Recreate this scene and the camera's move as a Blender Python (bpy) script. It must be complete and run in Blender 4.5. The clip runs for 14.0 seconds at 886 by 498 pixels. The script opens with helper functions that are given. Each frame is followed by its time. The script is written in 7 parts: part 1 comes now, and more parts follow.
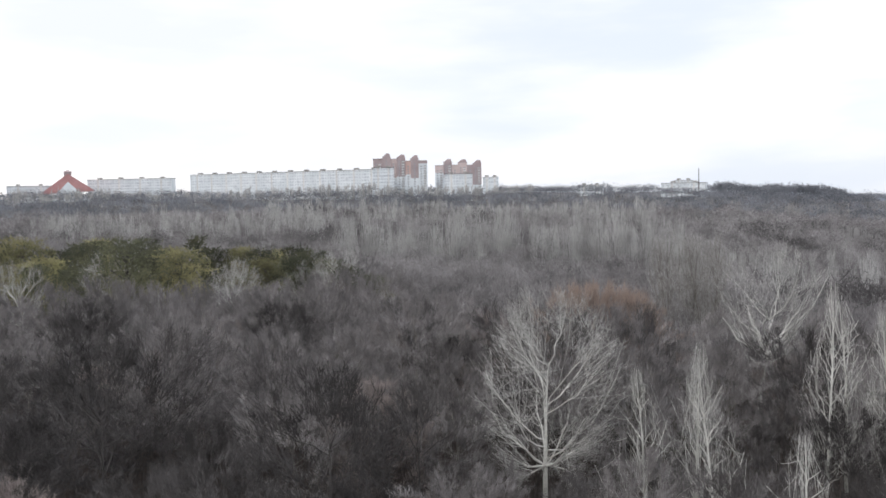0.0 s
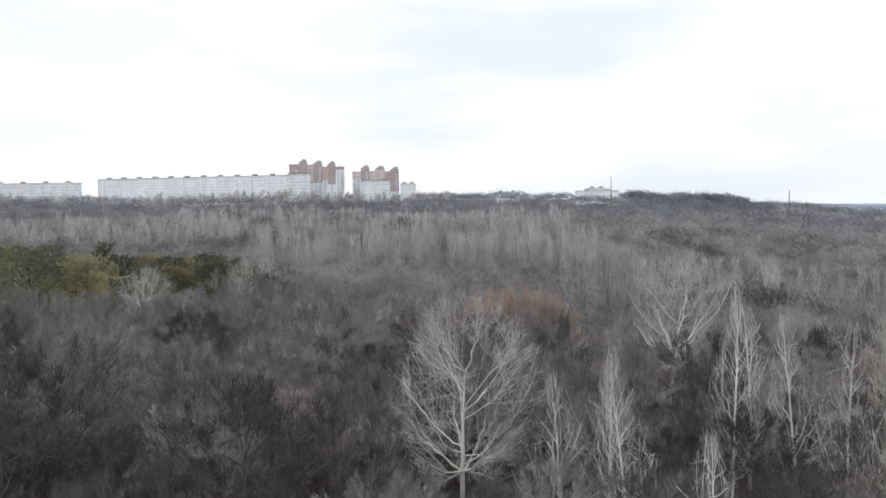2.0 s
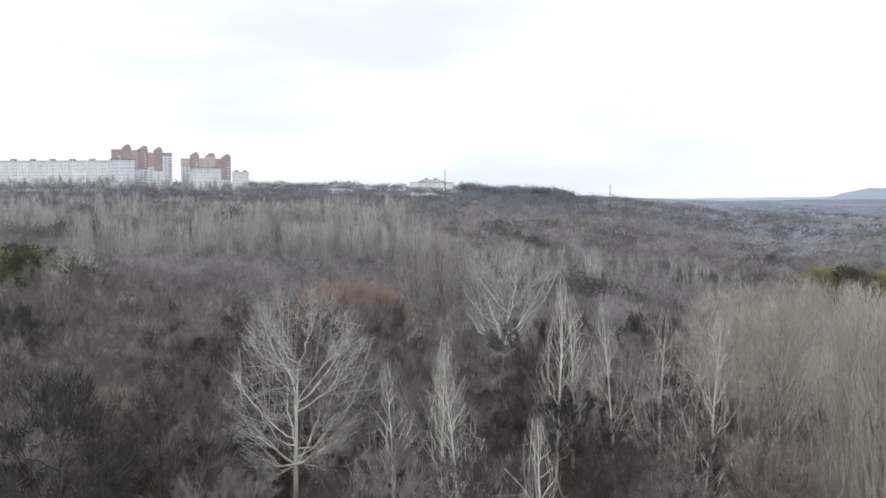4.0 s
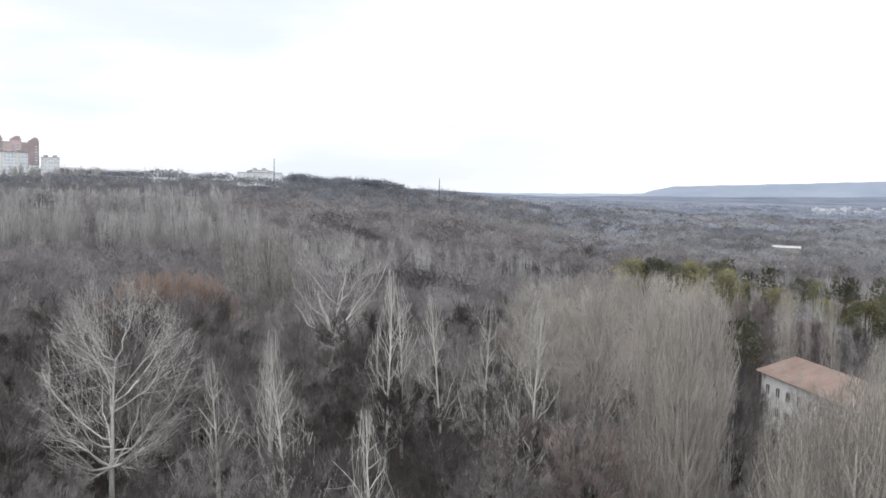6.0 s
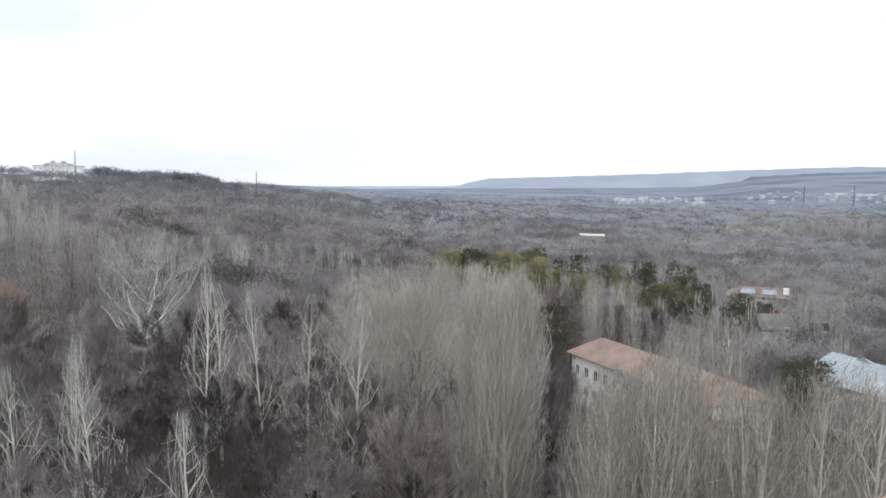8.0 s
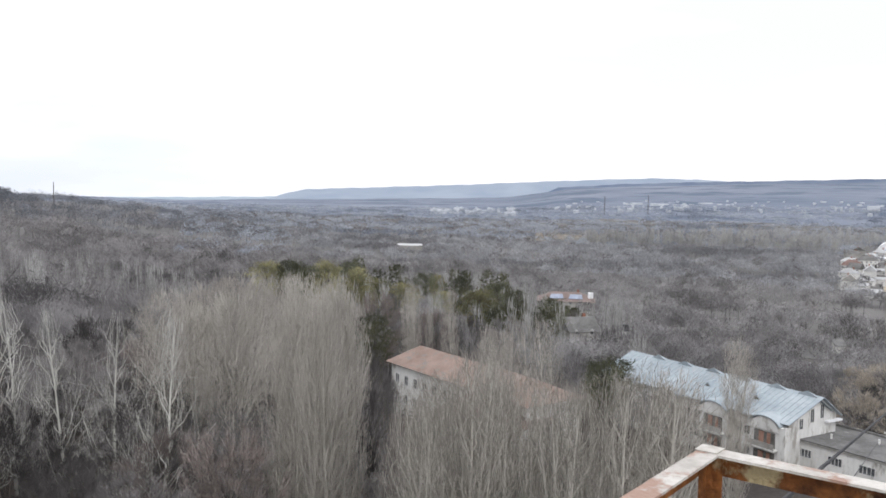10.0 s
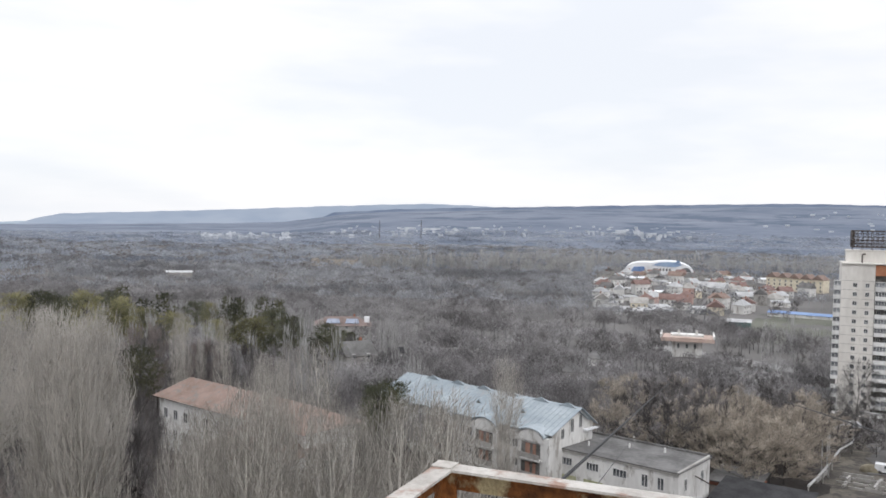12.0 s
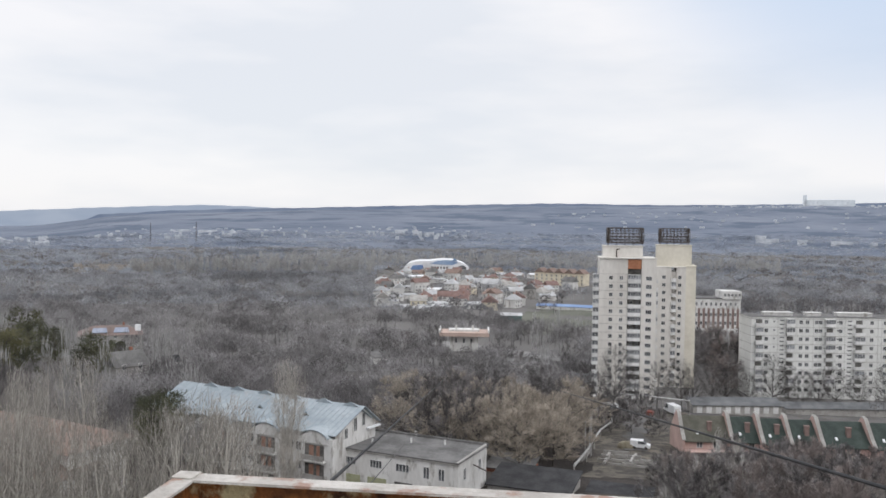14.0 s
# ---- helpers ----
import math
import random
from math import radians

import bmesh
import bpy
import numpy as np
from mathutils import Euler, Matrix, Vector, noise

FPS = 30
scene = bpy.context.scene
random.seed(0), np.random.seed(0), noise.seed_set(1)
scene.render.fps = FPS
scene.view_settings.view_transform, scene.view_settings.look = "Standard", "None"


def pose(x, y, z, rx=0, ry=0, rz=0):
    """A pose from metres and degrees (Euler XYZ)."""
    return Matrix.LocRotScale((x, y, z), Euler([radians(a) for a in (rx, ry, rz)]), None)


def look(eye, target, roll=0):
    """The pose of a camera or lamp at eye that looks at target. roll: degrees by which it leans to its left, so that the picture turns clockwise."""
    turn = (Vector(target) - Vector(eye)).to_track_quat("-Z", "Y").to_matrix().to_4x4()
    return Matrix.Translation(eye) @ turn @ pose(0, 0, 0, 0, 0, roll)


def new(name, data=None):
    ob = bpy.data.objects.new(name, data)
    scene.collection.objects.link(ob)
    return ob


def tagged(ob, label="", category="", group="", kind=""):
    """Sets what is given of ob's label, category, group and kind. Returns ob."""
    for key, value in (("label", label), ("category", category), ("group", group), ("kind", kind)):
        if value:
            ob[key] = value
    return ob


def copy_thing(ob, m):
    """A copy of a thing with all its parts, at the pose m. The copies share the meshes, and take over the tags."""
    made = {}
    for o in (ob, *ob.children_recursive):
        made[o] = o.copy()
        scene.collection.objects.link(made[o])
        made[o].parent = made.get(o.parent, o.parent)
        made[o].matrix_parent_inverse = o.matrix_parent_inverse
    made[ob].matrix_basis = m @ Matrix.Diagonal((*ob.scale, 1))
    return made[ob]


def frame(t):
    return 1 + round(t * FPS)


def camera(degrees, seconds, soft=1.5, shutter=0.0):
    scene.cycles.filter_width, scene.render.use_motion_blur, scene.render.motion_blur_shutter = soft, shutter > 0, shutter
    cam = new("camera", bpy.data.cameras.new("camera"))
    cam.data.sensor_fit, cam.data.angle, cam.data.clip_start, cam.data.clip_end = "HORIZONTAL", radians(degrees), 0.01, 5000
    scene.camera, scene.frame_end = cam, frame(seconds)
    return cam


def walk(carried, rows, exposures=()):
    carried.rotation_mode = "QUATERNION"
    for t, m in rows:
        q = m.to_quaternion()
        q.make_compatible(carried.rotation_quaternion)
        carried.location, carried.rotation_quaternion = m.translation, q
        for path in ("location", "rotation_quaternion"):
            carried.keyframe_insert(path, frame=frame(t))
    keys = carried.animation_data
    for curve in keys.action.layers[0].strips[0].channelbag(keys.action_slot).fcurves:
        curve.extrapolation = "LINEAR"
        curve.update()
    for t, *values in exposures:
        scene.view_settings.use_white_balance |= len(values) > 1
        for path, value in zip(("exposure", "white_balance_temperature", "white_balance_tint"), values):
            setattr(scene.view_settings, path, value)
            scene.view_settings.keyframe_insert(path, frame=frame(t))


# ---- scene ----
# The eye turns at arm's length about a spot on a roof deck: seconds, yaw, pitch, roll
EYE_Z = 32.0
TURN = [
    (0.0, 0.00, -4.08, 1.09),
    (0.5, -1.15, -4.04, 1.26),
    (1.0, -2.72, -4.07, 1.65),
    (1.5, -4.10, -3.85, 0.73),
    (2.0, -5.56, -3.72, 0.79),
    (2.5, -7.61, -4.00, 0.76),
    (3.0, -10.81, -4.06, 0.55),
    (3.2, -12.18, -4.10, 0.40),
    (5.3, -23.31, -4.84, -0.80),
    (5.5, -24.64, -4.83, -0.90),
    (6.0, -27.99, -4.80, -1.28),
    (6.5, -30.94, -4.96, -1.80),
    (7.0, -33.85, -5.08, -1.50),
    (7.5, -37.00, -5.08, -1.38),
    (8.0, -40.13, -5.04, -1.07),
    (8.2, -41.75, -5.05, -0.97),
    (10.3, -54.26, -3.84, -1.15),
    (10.5, -55.67, -3.69, -1.15),
    (11.0, -59.54, -3.33, -1.23),
    (11.5, -63.56, -2.50, -1.61),
    (12.0, -67.46, -2.10, -1.24),
    (12.5, -70.87, -1.92, -0.68),
    (13.0, -74.60, -1.96, -0.07),
    (13.5, -78.33, -1.93, -0.63),
    (14.0, -82.23, -1.81, -0.74),
]
cam = camera(55.23, 14.0, soft=1.65)
walk(cam, [(t, pose(0.4 * math.sin(radians(-a)), 0.4 * math.cos(radians(-a)), EYE_Z, 90 + p, r, a)) for t, a, p, r in TURN],
     exposures=[(0.0, -0.05), (5.0, 0.0), (8.0, 0.03), (11.0, -0.04), (12.5, -0.23), (14.0, -0.32)])

# ---------------------------------------------------------------- light
SUN_AZ, SUN_EL = -135.0, 40.0
world = bpy.data.worlds.new("overcast_sky")
scene.world = world
world.use_nodes = True
wn, wl = world.node_tree.nodes, world.node_tree.links
wn.clear()


def wnode(kind, **kw):
    n = wn.new(kind)
    for k, v in kw.items():
        n.inputs[k].default_value = v
    return n


sky = wn.new("ShaderNodeTexSky")
sky.sky_type, sky.sun_disc = "NISHITA", False
sky.sun_elevation, sky.sun_rotation = radians(SUN_EL), radians(SUN_AZ)
coord = wn.new("ShaderNodeTexCoord")
stretch = wn.new("ShaderNodeMapping")
stretch.inputs["Scale"].default_value = (1.3, 1.3, 6.0)
stretch.inputs["Rotation"].default_value = (0.05, 0.0, 0.6)
streaks = wnode("ShaderNodeTexNoise", Scale=1.7, Detail=5.0, Roughness=0.52)
ramp = wn.new("ShaderNodeValToRGB")
ramp.color_ramp.elements[0].position, ramp.color_ramp.elements[1].position = 0.37, 0.56
ramp.color_ramp.elements[0].color, ramp.color_ramp.elements[1].color = (0.84, 0.865, 0.92, 1), (0.99, 0.98, 1, 1)
thin = wnode("ShaderNodeBackground", Strength=0.012)
cloud = wnode("ShaderNodeBackground", Strength=0.96)
blend = wn.new("ShaderNodeAddShader")
wout = wn.new("ShaderNodeOutputWorld")
wl.new(coord.outputs["Generated"], stretch.inputs["Vector"])
wl.new(stretch.outputs[0], streaks.inputs["Vector"])
wl.new(streaks.outputs[0], ramp.inputs["Fac"])
# a thinner, bluer stretch of cloud high over the tower blocks
gap_way = Vector((math.sin(radians(112)) * 0.9, math.cos(radians(112)) * 0.9, 0.42)).normalized()
toward = wn.new("ShaderNodeVectorMath")
toward.operation, toward.inputs[1].default_value = "DOT_PRODUCT", gap_way
clear = wnode("ShaderNodeMapRange", **{"From Min": 0.925, "From Max": 0.99, "To Min": 0.0, "To Max": 0.95})
clear.interpolation_type = "SMOOTHSTEP"
bluer = wn.new("ShaderNodeMix")
bluer.data_type = "RGBA"
bluer.inputs["B"].default_value = (0.62, 0.74, 0.93, 1)
wl.new(coord.outputs["Generated"], toward.inputs[0])
wl.new(toward.outputs["Value"], clear.inputs["Value"])
wl.new(clear.outputs[0], bluer.inputs["Factor"])
low_way = Vector((math.sin(radians(17)) * 0.99, math.cos(radians(17)) * 0.99, 0.15)).normalized()
low_toward = wn.new("ShaderNodeVectorMath")
low_toward.operation, low_toward.inputs[1].default_value = "DOT_PRODUCT", low_way
low_clear = wnode("ShaderNodeMapRange", **{"From Min": 0.91, "From Max": 0.99, "To Min": 0.0, "To Max": 0.65})
low_clear.interpolation_type = "SMOOTHSTEP"
pale = wn.new("ShaderNodeMix")
pale.data_type = "RGBA"
pale.inputs["B"].default_value = (0.69, 0.755, 0.87, 1)
wl.new(coord.outputs["Generated"], low_toward.inputs[0])
wl.new(low_toward.outputs["Value"], low_clear.inputs["Value"])
broken = wnode("ShaderNodeMapRange", **{"From Min": 0.40, "From Max": 0.60, "To Min": 1.0, "To Max": 0.1})
both_thin = wn.new("ShaderNodeMath")
both_thin.operation = "MULTIPLY"
wl.new(streaks.outputs[0], broken.inputs["Value"])
wl.new(broken.outputs[0], both_thin.inputs[0])
wl.new(low_clear.outputs[0], both_thin.inputs[1])
wl.new(both_thin.outputs[0], pale.inputs["Factor"])
wl.new(ramp.outputs[0], pale.inputs["A"])
wl.new(pale.outputs["Result"], bluer.inputs["A"])
wl.new(bluer.outputs["Result"], cloud.inputs["Color"])
# an overcast sky is brightest overhead
height = wn.new("ShaderNodeSeparateXYZ")
rise = wn.new("ShaderNodeMapRange")
rise.interpolation_type = "SMOOTHSTEP"
for key, value in (("From Min", 0.16), ("From Max", 1.0), ("To Min", 1.12), ("To Max", 1.95)):
    rise.inputs[key].default_value = value
wl.new(coord.outputs["Generated"], height.inputs[0])
wl.new(height.outputs["Z"], rise.inputs["Value"])
wl.new(rise.outputs[0], cloud.inputs["Strength"])
wl.new(sky.outputs[0], thin.inputs["Color"])
wl.new(thin.outputs[0], blend.inputs[0])
wl.new(cloud.outputs[0], blend.inputs[1])
wl.new(blend.outputs[0], wout.inputs["Surface"])

sun_data = bpy.data.lights.new("sun", "SUN")
sun_data.energy, sun_data.angle, sun_data.color = 0.6, radians(25), (1.0, 0.96, 0.93)
sun = new("sun", sun_data)
sa, se = radians(SUN_AZ), radians(SUN_EL)
sun.matrix_world = look((90 * math.sin(sa), 90 * math.cos(sa), 120), (0, 0, 120 - 90 * math.tan(se)))

# ---------------------------------------------------------------- materials


def material(name, dark, light, scale=1.0, rough=0.85, fine=8.0, bump=0.0, metal=0.0, per_object=0.0, third=None, third_at=0.62, third_scale=None, stretch_z=1.0, twiggy=0.0):
    """Two colours mixed by noise at two scales, an optional third in patches, a fine relief. twiggy: thin round things, lit through from all sides."""
    m = bpy.data.materials.new(name)
    m.use_nodes = True
    n, l = m.node_tree.nodes, m.node_tree.links
    b = n["Principled BSDF"]
    b.inputs["Roughness"].default_value, b.inputs["Metallic"].default_value = rough, metal
    b.inputs["Specular IOR Level"].default_value = 0.25
    tc = n.new("ShaderNodeTexCoord")
    mp = n.new("ShaderNodeMapping")
    mp.inputs["Scale"].default_value = (1, 1, stretch_z)
    l.new(tc.outputs["Object"], mp.inputs["Vector"])
    big = n.new("ShaderNodeTexNoise")
    big.inputs["Scale"].default_value, big.inputs["Detail"].default_value = scale, 3.0
    small = n.new("ShaderNodeTexNoise")
    small.inputs["Scale"].default_value, small.inputs["Detail"].default_value = scale * fine, 4.0
    for t in (big, small):
        l.new(mp.outputs[0], t.inputs["Vector"])
    mean = n.new("ShaderNodeMath")
    mean.operation = "MULTIPLY_ADD"
    mean.inputs[1].default_value = 0.68
    half = n.new("ShaderNodeMath")
    half.operation, half.inputs[1].default_value = "MULTIPLY", 0.32
    l.new(small.outputs[0], half.inputs[0])
    l.new(big.outputs[0], mean.inputs[0])
    l.new(half.outputs[0], mean.inputs[2])
    ra = n.new("ShaderNodeValToRGB")
    ra.color_ramp.elements[0].position, ra.color_ramp.elements[1].position = 0.38, 0.62
    ra.color_ramp.elements[0].color, ra.color_ramp.elements[1].color = (*dark, 1), (*light, 1)
    l.new(mean.outputs[0], ra.inputs["Fac"])
    colour = ra.outputs[0]
    if third:
        spots = n.new("ShaderNodeTexNoise")
        spots.inputs["Scale"].default_value, spots.inputs["Detail"].default_value = third_scale or scale * 2.3, 6.0
        spots.inputs["Roughness"].default_value = 0.65
        l.new(mp.outputs[0], spots.inputs["Vector"])
        rs = n.new("ShaderNodeValToRGB")
        rs.color_ramp.elements[0].position, rs.color_ramp.elements[1].position = third_at - 0.04, third_at + 0.04
        l.new(spots.outputs[0], rs.inputs["Fac"])
        mx = n.new("ShaderNodeMix")
        mx.data_type = "RGBA"
        l.new(rs.outputs[0], mx.inputs["Factor"])
        l.new(colour, mx.inputs["A"])
        mx.inputs["B"].default_value = (*third, 1)
        colour = mx.outputs["Result"]
    if per_object:
        oi = n.new("ShaderNodeObjectInfo")
        hs = n.new("ShaderNodeHueSaturation")
        mr = n.new("ShaderNodeMapRange")
        mr.inputs["To Min"].default_value, mr.inputs["To Max"].default_value = 1 - per_object, 1 + per_object
        l.new(oi.outputs["Random"], mr.inputs["Value"])
        l.new(mr.outputs[0], hs.inputs["Value"])
        l.new(colour, hs.inputs["Color"])
        colour = hs.outputs[0]
    l.new(colour, b.inputs["Base Color"])
    if bump:
        bp = n.new("ShaderNodeBump")
        bp.inputs["Strength"].default_value, bp.inputs["Distance"].default_value = bump, 0.05
        l.new(small.outputs[0], bp.inputs["Height"])
        l.new(bp.outputs[0], b.inputs["Normal"])
    if twiggy:
        through_light = n.new("ShaderNodeBsdfTranslucent")
        both = n.new("ShaderNodeMixShader")
        both.inputs[0].default_value = twiggy
        l.new(colour, through_light.inputs["Color"])
        l.new(b.outputs[0], both.inputs[1])
        l.new(through_light.outputs[0], both.inputs[2])
        l.new(both.outputs[0], n["Material Output"].inputs["Surface"])
    return m


BARK = material("grey_bark", (0.12, 0.11, 0.10), (0.24, 0.225, 0.205), 0.6, 0.95, 9, 0.3, per_object=0.2)
BARK_DARK = material("dark_bark", (0.05, 0.046, 0.044), (0.105, 0.098, 0.094), 0.6, 0.95, 9, 0.3, per_object=0.25)
BARK_BEIGE = material("beige_poplar_bark", (0.36, 0.34, 0.305), (0.56, 0.53, 0.485), 0.5, 0.95, 8, 0.2, per_object=0.1)
BARK_PALE = material("pale_bark", (0.42, 0.415, 0.385), (0.66, 0.65, 0.615), 0.5, 0.9, 8, 0.2, per_object=0.08, third=(0.18, 0.17, 0.16), third_at=0.66)
TWIG = material("grey_brown_twigs", (0.165, 0.154, 0.153), (0.39, 0.371, 0.369), 0.11, 0.95, 6, per_object=0.26, twiggy=0.12)
TWIG_DARK = material("dark_grey_twigs", (0.071, 0.066, 0.065), (0.208, 0.196, 0.196), 0.11, 0.95, 6, per_object=0.4, twiggy=0.12)
TWIG_RED = material("reddish_twigs", (0.17, 0.145, 0.136), (0.32, 0.28, 0.265), 0.14, 0.95, 6, per_object=0.2, twiggy=0.12)
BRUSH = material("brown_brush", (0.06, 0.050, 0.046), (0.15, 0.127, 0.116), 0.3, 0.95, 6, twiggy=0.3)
TWIG_PALE = material("pale_twigs", (0.29, 0.28, 0.27), (0.48, 0.47, 0.455), 0.14, 0.95, 6, per_object=0.1, twiggy=0.3)
TWIG_STRAW = material("dull_straw_poplar_twigs", (0.19, 0.178, 0.16), (0.36, 0.339, 0.309), 0.2, 0.95, 6, per_object=0.15, twiggy=0.3)
TWIG_BEIGE = material("beige_poplar_twigs", (0.30, 0.282, 0.256), (0.52, 0.492, 0.452), 0.2, 0.95, 6, per_object=0.15, twiggy=0.3)
TWIG_RUST = material("rusty_twigs", (0.27, 0.21, 0.178), (0.41, 0.325, 0.28), 0.14, 0.95, 6, per_object=0.12, twiggy=0.3)
TWIG_BROWN = material("brown_clinging_leaves", (0.275, 0.243, 0.205), (0.50, 0.446, 0.383), 0.3, 0.95, 6, per_object=0.15, twiggy=0.3)
NEEDLES = material("pine_needles", (0.06, 0.066, 0.047), (0.19, 0.186, 0.112), 0.10, 0.9, 4, per_object=0.35, twiggy=0.5)
NEEDLES_LIGHT = material("yellowish_pine_needles", (0.155, 0.15, 0.085), (0.39, 0.362, 0.19), 0.12, 0.9, 4, per_object=0.4, twiggy=0.5)
WOODS_HILL = material("winter_woods_on_the_slope", (0.16, 0.152, 0.152), (0.365, 0.35, 0.352), 0.075, 0.95, 4, third=(0.10, 0.095, 0.096), third_at=0.57, third_scale=0.016, twiggy=0.42)
WOODS_VALLEY = material("winter_woods_of_the_valley", (0.215, 0.208, 0.208), (0.395, 0.384, 0.385), 0.06, 0.95, 4, third=(0.15, 0.143, 0.143), third_at=0.56, third_scale=0.018, twiggy=0.42)
# These three woods colours have the bluish haze of distance mixed in.
WOODS_FAR = material("haze_tinted_far_woods", (0.30, 0.323, 0.363), (0.43, 0.457, 0.502), 0.02, 0.95, 4, third=(0.20, 0.222, 0.262), third_at=0.55, third_scale=0.005, twiggy=0.42)
WOODS_MID = material("haze_tinted_valley_woods", (0.25, 0.256, 0.27), (0.42, 0.427, 0.445), 0.03, 0.95, 4, third=(0.175, 0.177, 0.187), third_at=0.54, third_scale=0.009, twiggy=0.42)
WOODS_CREST = material("haze_tinted_crest_woods", (0.115, 0.122, 0.138), (0.27, 0.282, 0.308), 0.03, 0.95, 4, twiggy=0.42)
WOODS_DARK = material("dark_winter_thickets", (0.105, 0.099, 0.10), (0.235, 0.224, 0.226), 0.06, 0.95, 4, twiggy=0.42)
WOODS_PALE = material("pale_winter_poplars", (0.29, 0.285, 0.277), (0.49, 0.485, 0.473), 0.09, 0.95, 5, twiggy=0.42)
# Litter brown, its colour lowered further for the shade under the trees.
LITTER = material("shade_darkened_leaf_litter", (0.03, 0.026, 0.024), (0.075, 0.066, 0.06), 0.05, 1.0, 30, 0.5, third=(0.10, 0.09, 0.075), third_at=0.68, third_scale=0.02)
VALLEY_FLOOR = material("dry_grass_and_scrub_ground", (0.10, 0.097, 0.095), (0.18, 0.173, 0.167), 0.012, 1.0, 30, third=(0.10, 0.095, 0.095), third_at=0.6, third_scale=0.006)
ASPHALT = material("worn_asphalt", (0.085, 0.082, 0.08), (0.16, 0.155, 0.15), 0.12, 0.9, 20, 0.2, third=(0.11, 0.09, 0.07), third_at=0.6)
CONCRETE = material("grey_concrete", (0.27, 0.26, 0.245), (0.42, 0.41, 0.39), 0.25, 0.9, 9, 0.2, third=(0.16, 0.15, 0.14), third_at=0.66)
PANEL = material("pale_panel_wall", (0.60, 0.577, 0.54), (0.76, 0.74, 0.70), 0.09, 0.9, 10, 0.15, third=(0.44, 0.41, 0.37), third_at=0.66, stretch_z=0.4)
PANEL_GREY = material("grey_panel_wall", (0.60, 0.605, 0.585), (0.77, 0.775, 0.755), 0.1, 0.9, 10, 0.15, third=(0.44, 0.435, 0.42), third_at=0.63, stretch_z=0.4)
PANEL_YELLOW = material("cream_end_wall", (0.62, 0.585, 0.50), (0.75, 0.715, 0.625), 0.09, 0.9, 10, 0.1)
WHITEWASH = material("stained_white_plaster", (0.55, 0.545, 0.53), (0.74, 0.735, 0.72), 0.2, 0.9, 8, 0.2, third=(0.36, 0.345, 0.32), third_at=0.59, third_scale=0.5, stretch_z=0.35)
BALCONY = material("white_balcony_sheet", (0.55, 0.55, 0.54), (0.76, 0.76, 0.75), 0.4, 0.7, 6, per_object=0.12)
GLASS = material("dark_window_glass", (0.035, 0.038, 0.042), (0.13, 0.138, 0.148), 0.3, 0.15, 4, per_object=0.5)
GLASS_PALE = material("pale_balcony_glass", (0.12, 0.128, 0.138), (0.34, 0.35, 0.365), 0.3, 0.2, 4, per_object=0.4)
FRAME = material("white_window_frame", (0.55, 0.55, 0.54), (0.70, 0.70, 0.69), 1.0, 0.6, 5)
# Dark panel colour that stands in for the shade inside openings.
SHADOWED = material("painted_opening_shade", (0.09, 0.087, 0.083), (0.19, 0.185, 0.175), 0.6, 0.9, 5)
ORANGE = material("rust_orange_panel", (0.34, 0.15, 0.085), (0.46, 0.22, 0.13), 0.3, 0.8, 6)
BRICK_RED = material("red_brick_wall", (0.24, 0.105, 0.075), (0.36, 0.17, 0.12), 0.12, 0.9, 10)
# Brick and glass of the hill blocks, paled in colour for distance haze.
HILL_BRICK = material("haze_paled_brick", (0.35, 0.287, 0.29), (0.43, 0.362, 0.365), 0.05, 0.9, 8)
FAR_GLASS = material("haze_paled_window_glass", (0.38, 0.42, 0.47), (0.66, 0.69, 0.72), 0.2, 0.3, 4)
BROWN_BAY = material("muted_brown_brick", (0.20, 0.14, 0.125), (0.31, 0.235, 0.215), 0.2, 0.9, 6)
ROOF_TAR = material("grey_tar_roof", (0.10, 0.098, 0.096), (0.185, 0.182, 0.179), 0.25, 0.9, 7, 0.3, third=(0.27, 0.265, 0.26), third_at=0.68)
ROOF_DARK = material("black_felt_roof", (0.022, 0.022, 0.024), (0.05, 0.05, 0.052), 0.4, 0.8, 7, 0.2)
ROOF_BLUE = material("pale_blue_sheet_roof", (0.25, 0.295, 0.325), (0.385, 0.43, 0.46), 0.12, 0.55, 9, 0.1, metal=0.1, third=(0.30, 0.31, 0.315), third_at=0.62)
ROOF_RED = material("terracotta_tile_roof", (0.185, 0.13, 0.107), (0.275, 0.204, 0.175), 0.35, 0.9, 9, 0.4, third=(0.2, 0.18, 0.165), third_at=0.58)
ROOF_GREEN = material("dark_green_roof", (0.03, 0.043, 0.038), (0.056, 0.074, 0.066), 0.4, 0.7, 8, 0.2)
ROOF_BROWN = material("brown_red_roof", (0.16, 0.105, 0.094), (0.24, 0.165, 0.15), 0.4, 0.85, 7, 0.3)
PINK = material("pink_plaster", (0.45, 0.325, 0.29), (0.58, 0.425, 0.385), 0.3, 0.9, 7, 0.1)
CREAM = material("cream_plaster", (0.60, 0.54, 0.42), (0.74, 0.68, 0.55), 0.3, 0.9, 7)
SHEET_WHITE = material("white_sheet_metal", (0.66, 0.67, 0.69), (0.82, 0.83, 0.85), 0.1, 0.5, 7)
SHEET_SKY = material("sky_blue_and_white_sheet", (0.17, 0.27, 0.45), (0.36, 0.45, 0.58), 0.06, 0.5, 5)
SHEET_DULL = material("dull_pale_roof_sheet", (0.33, 0.335, 0.34), (0.47, 0.475, 0.48), 0.15, 0.6, 7, per_object=0.15)
SHEET_BLUE = material("bright_blue_sheet", (0.12, 0.20, 0.38), (0.20, 0.30, 0.50), 0.08, 0.45, 6)
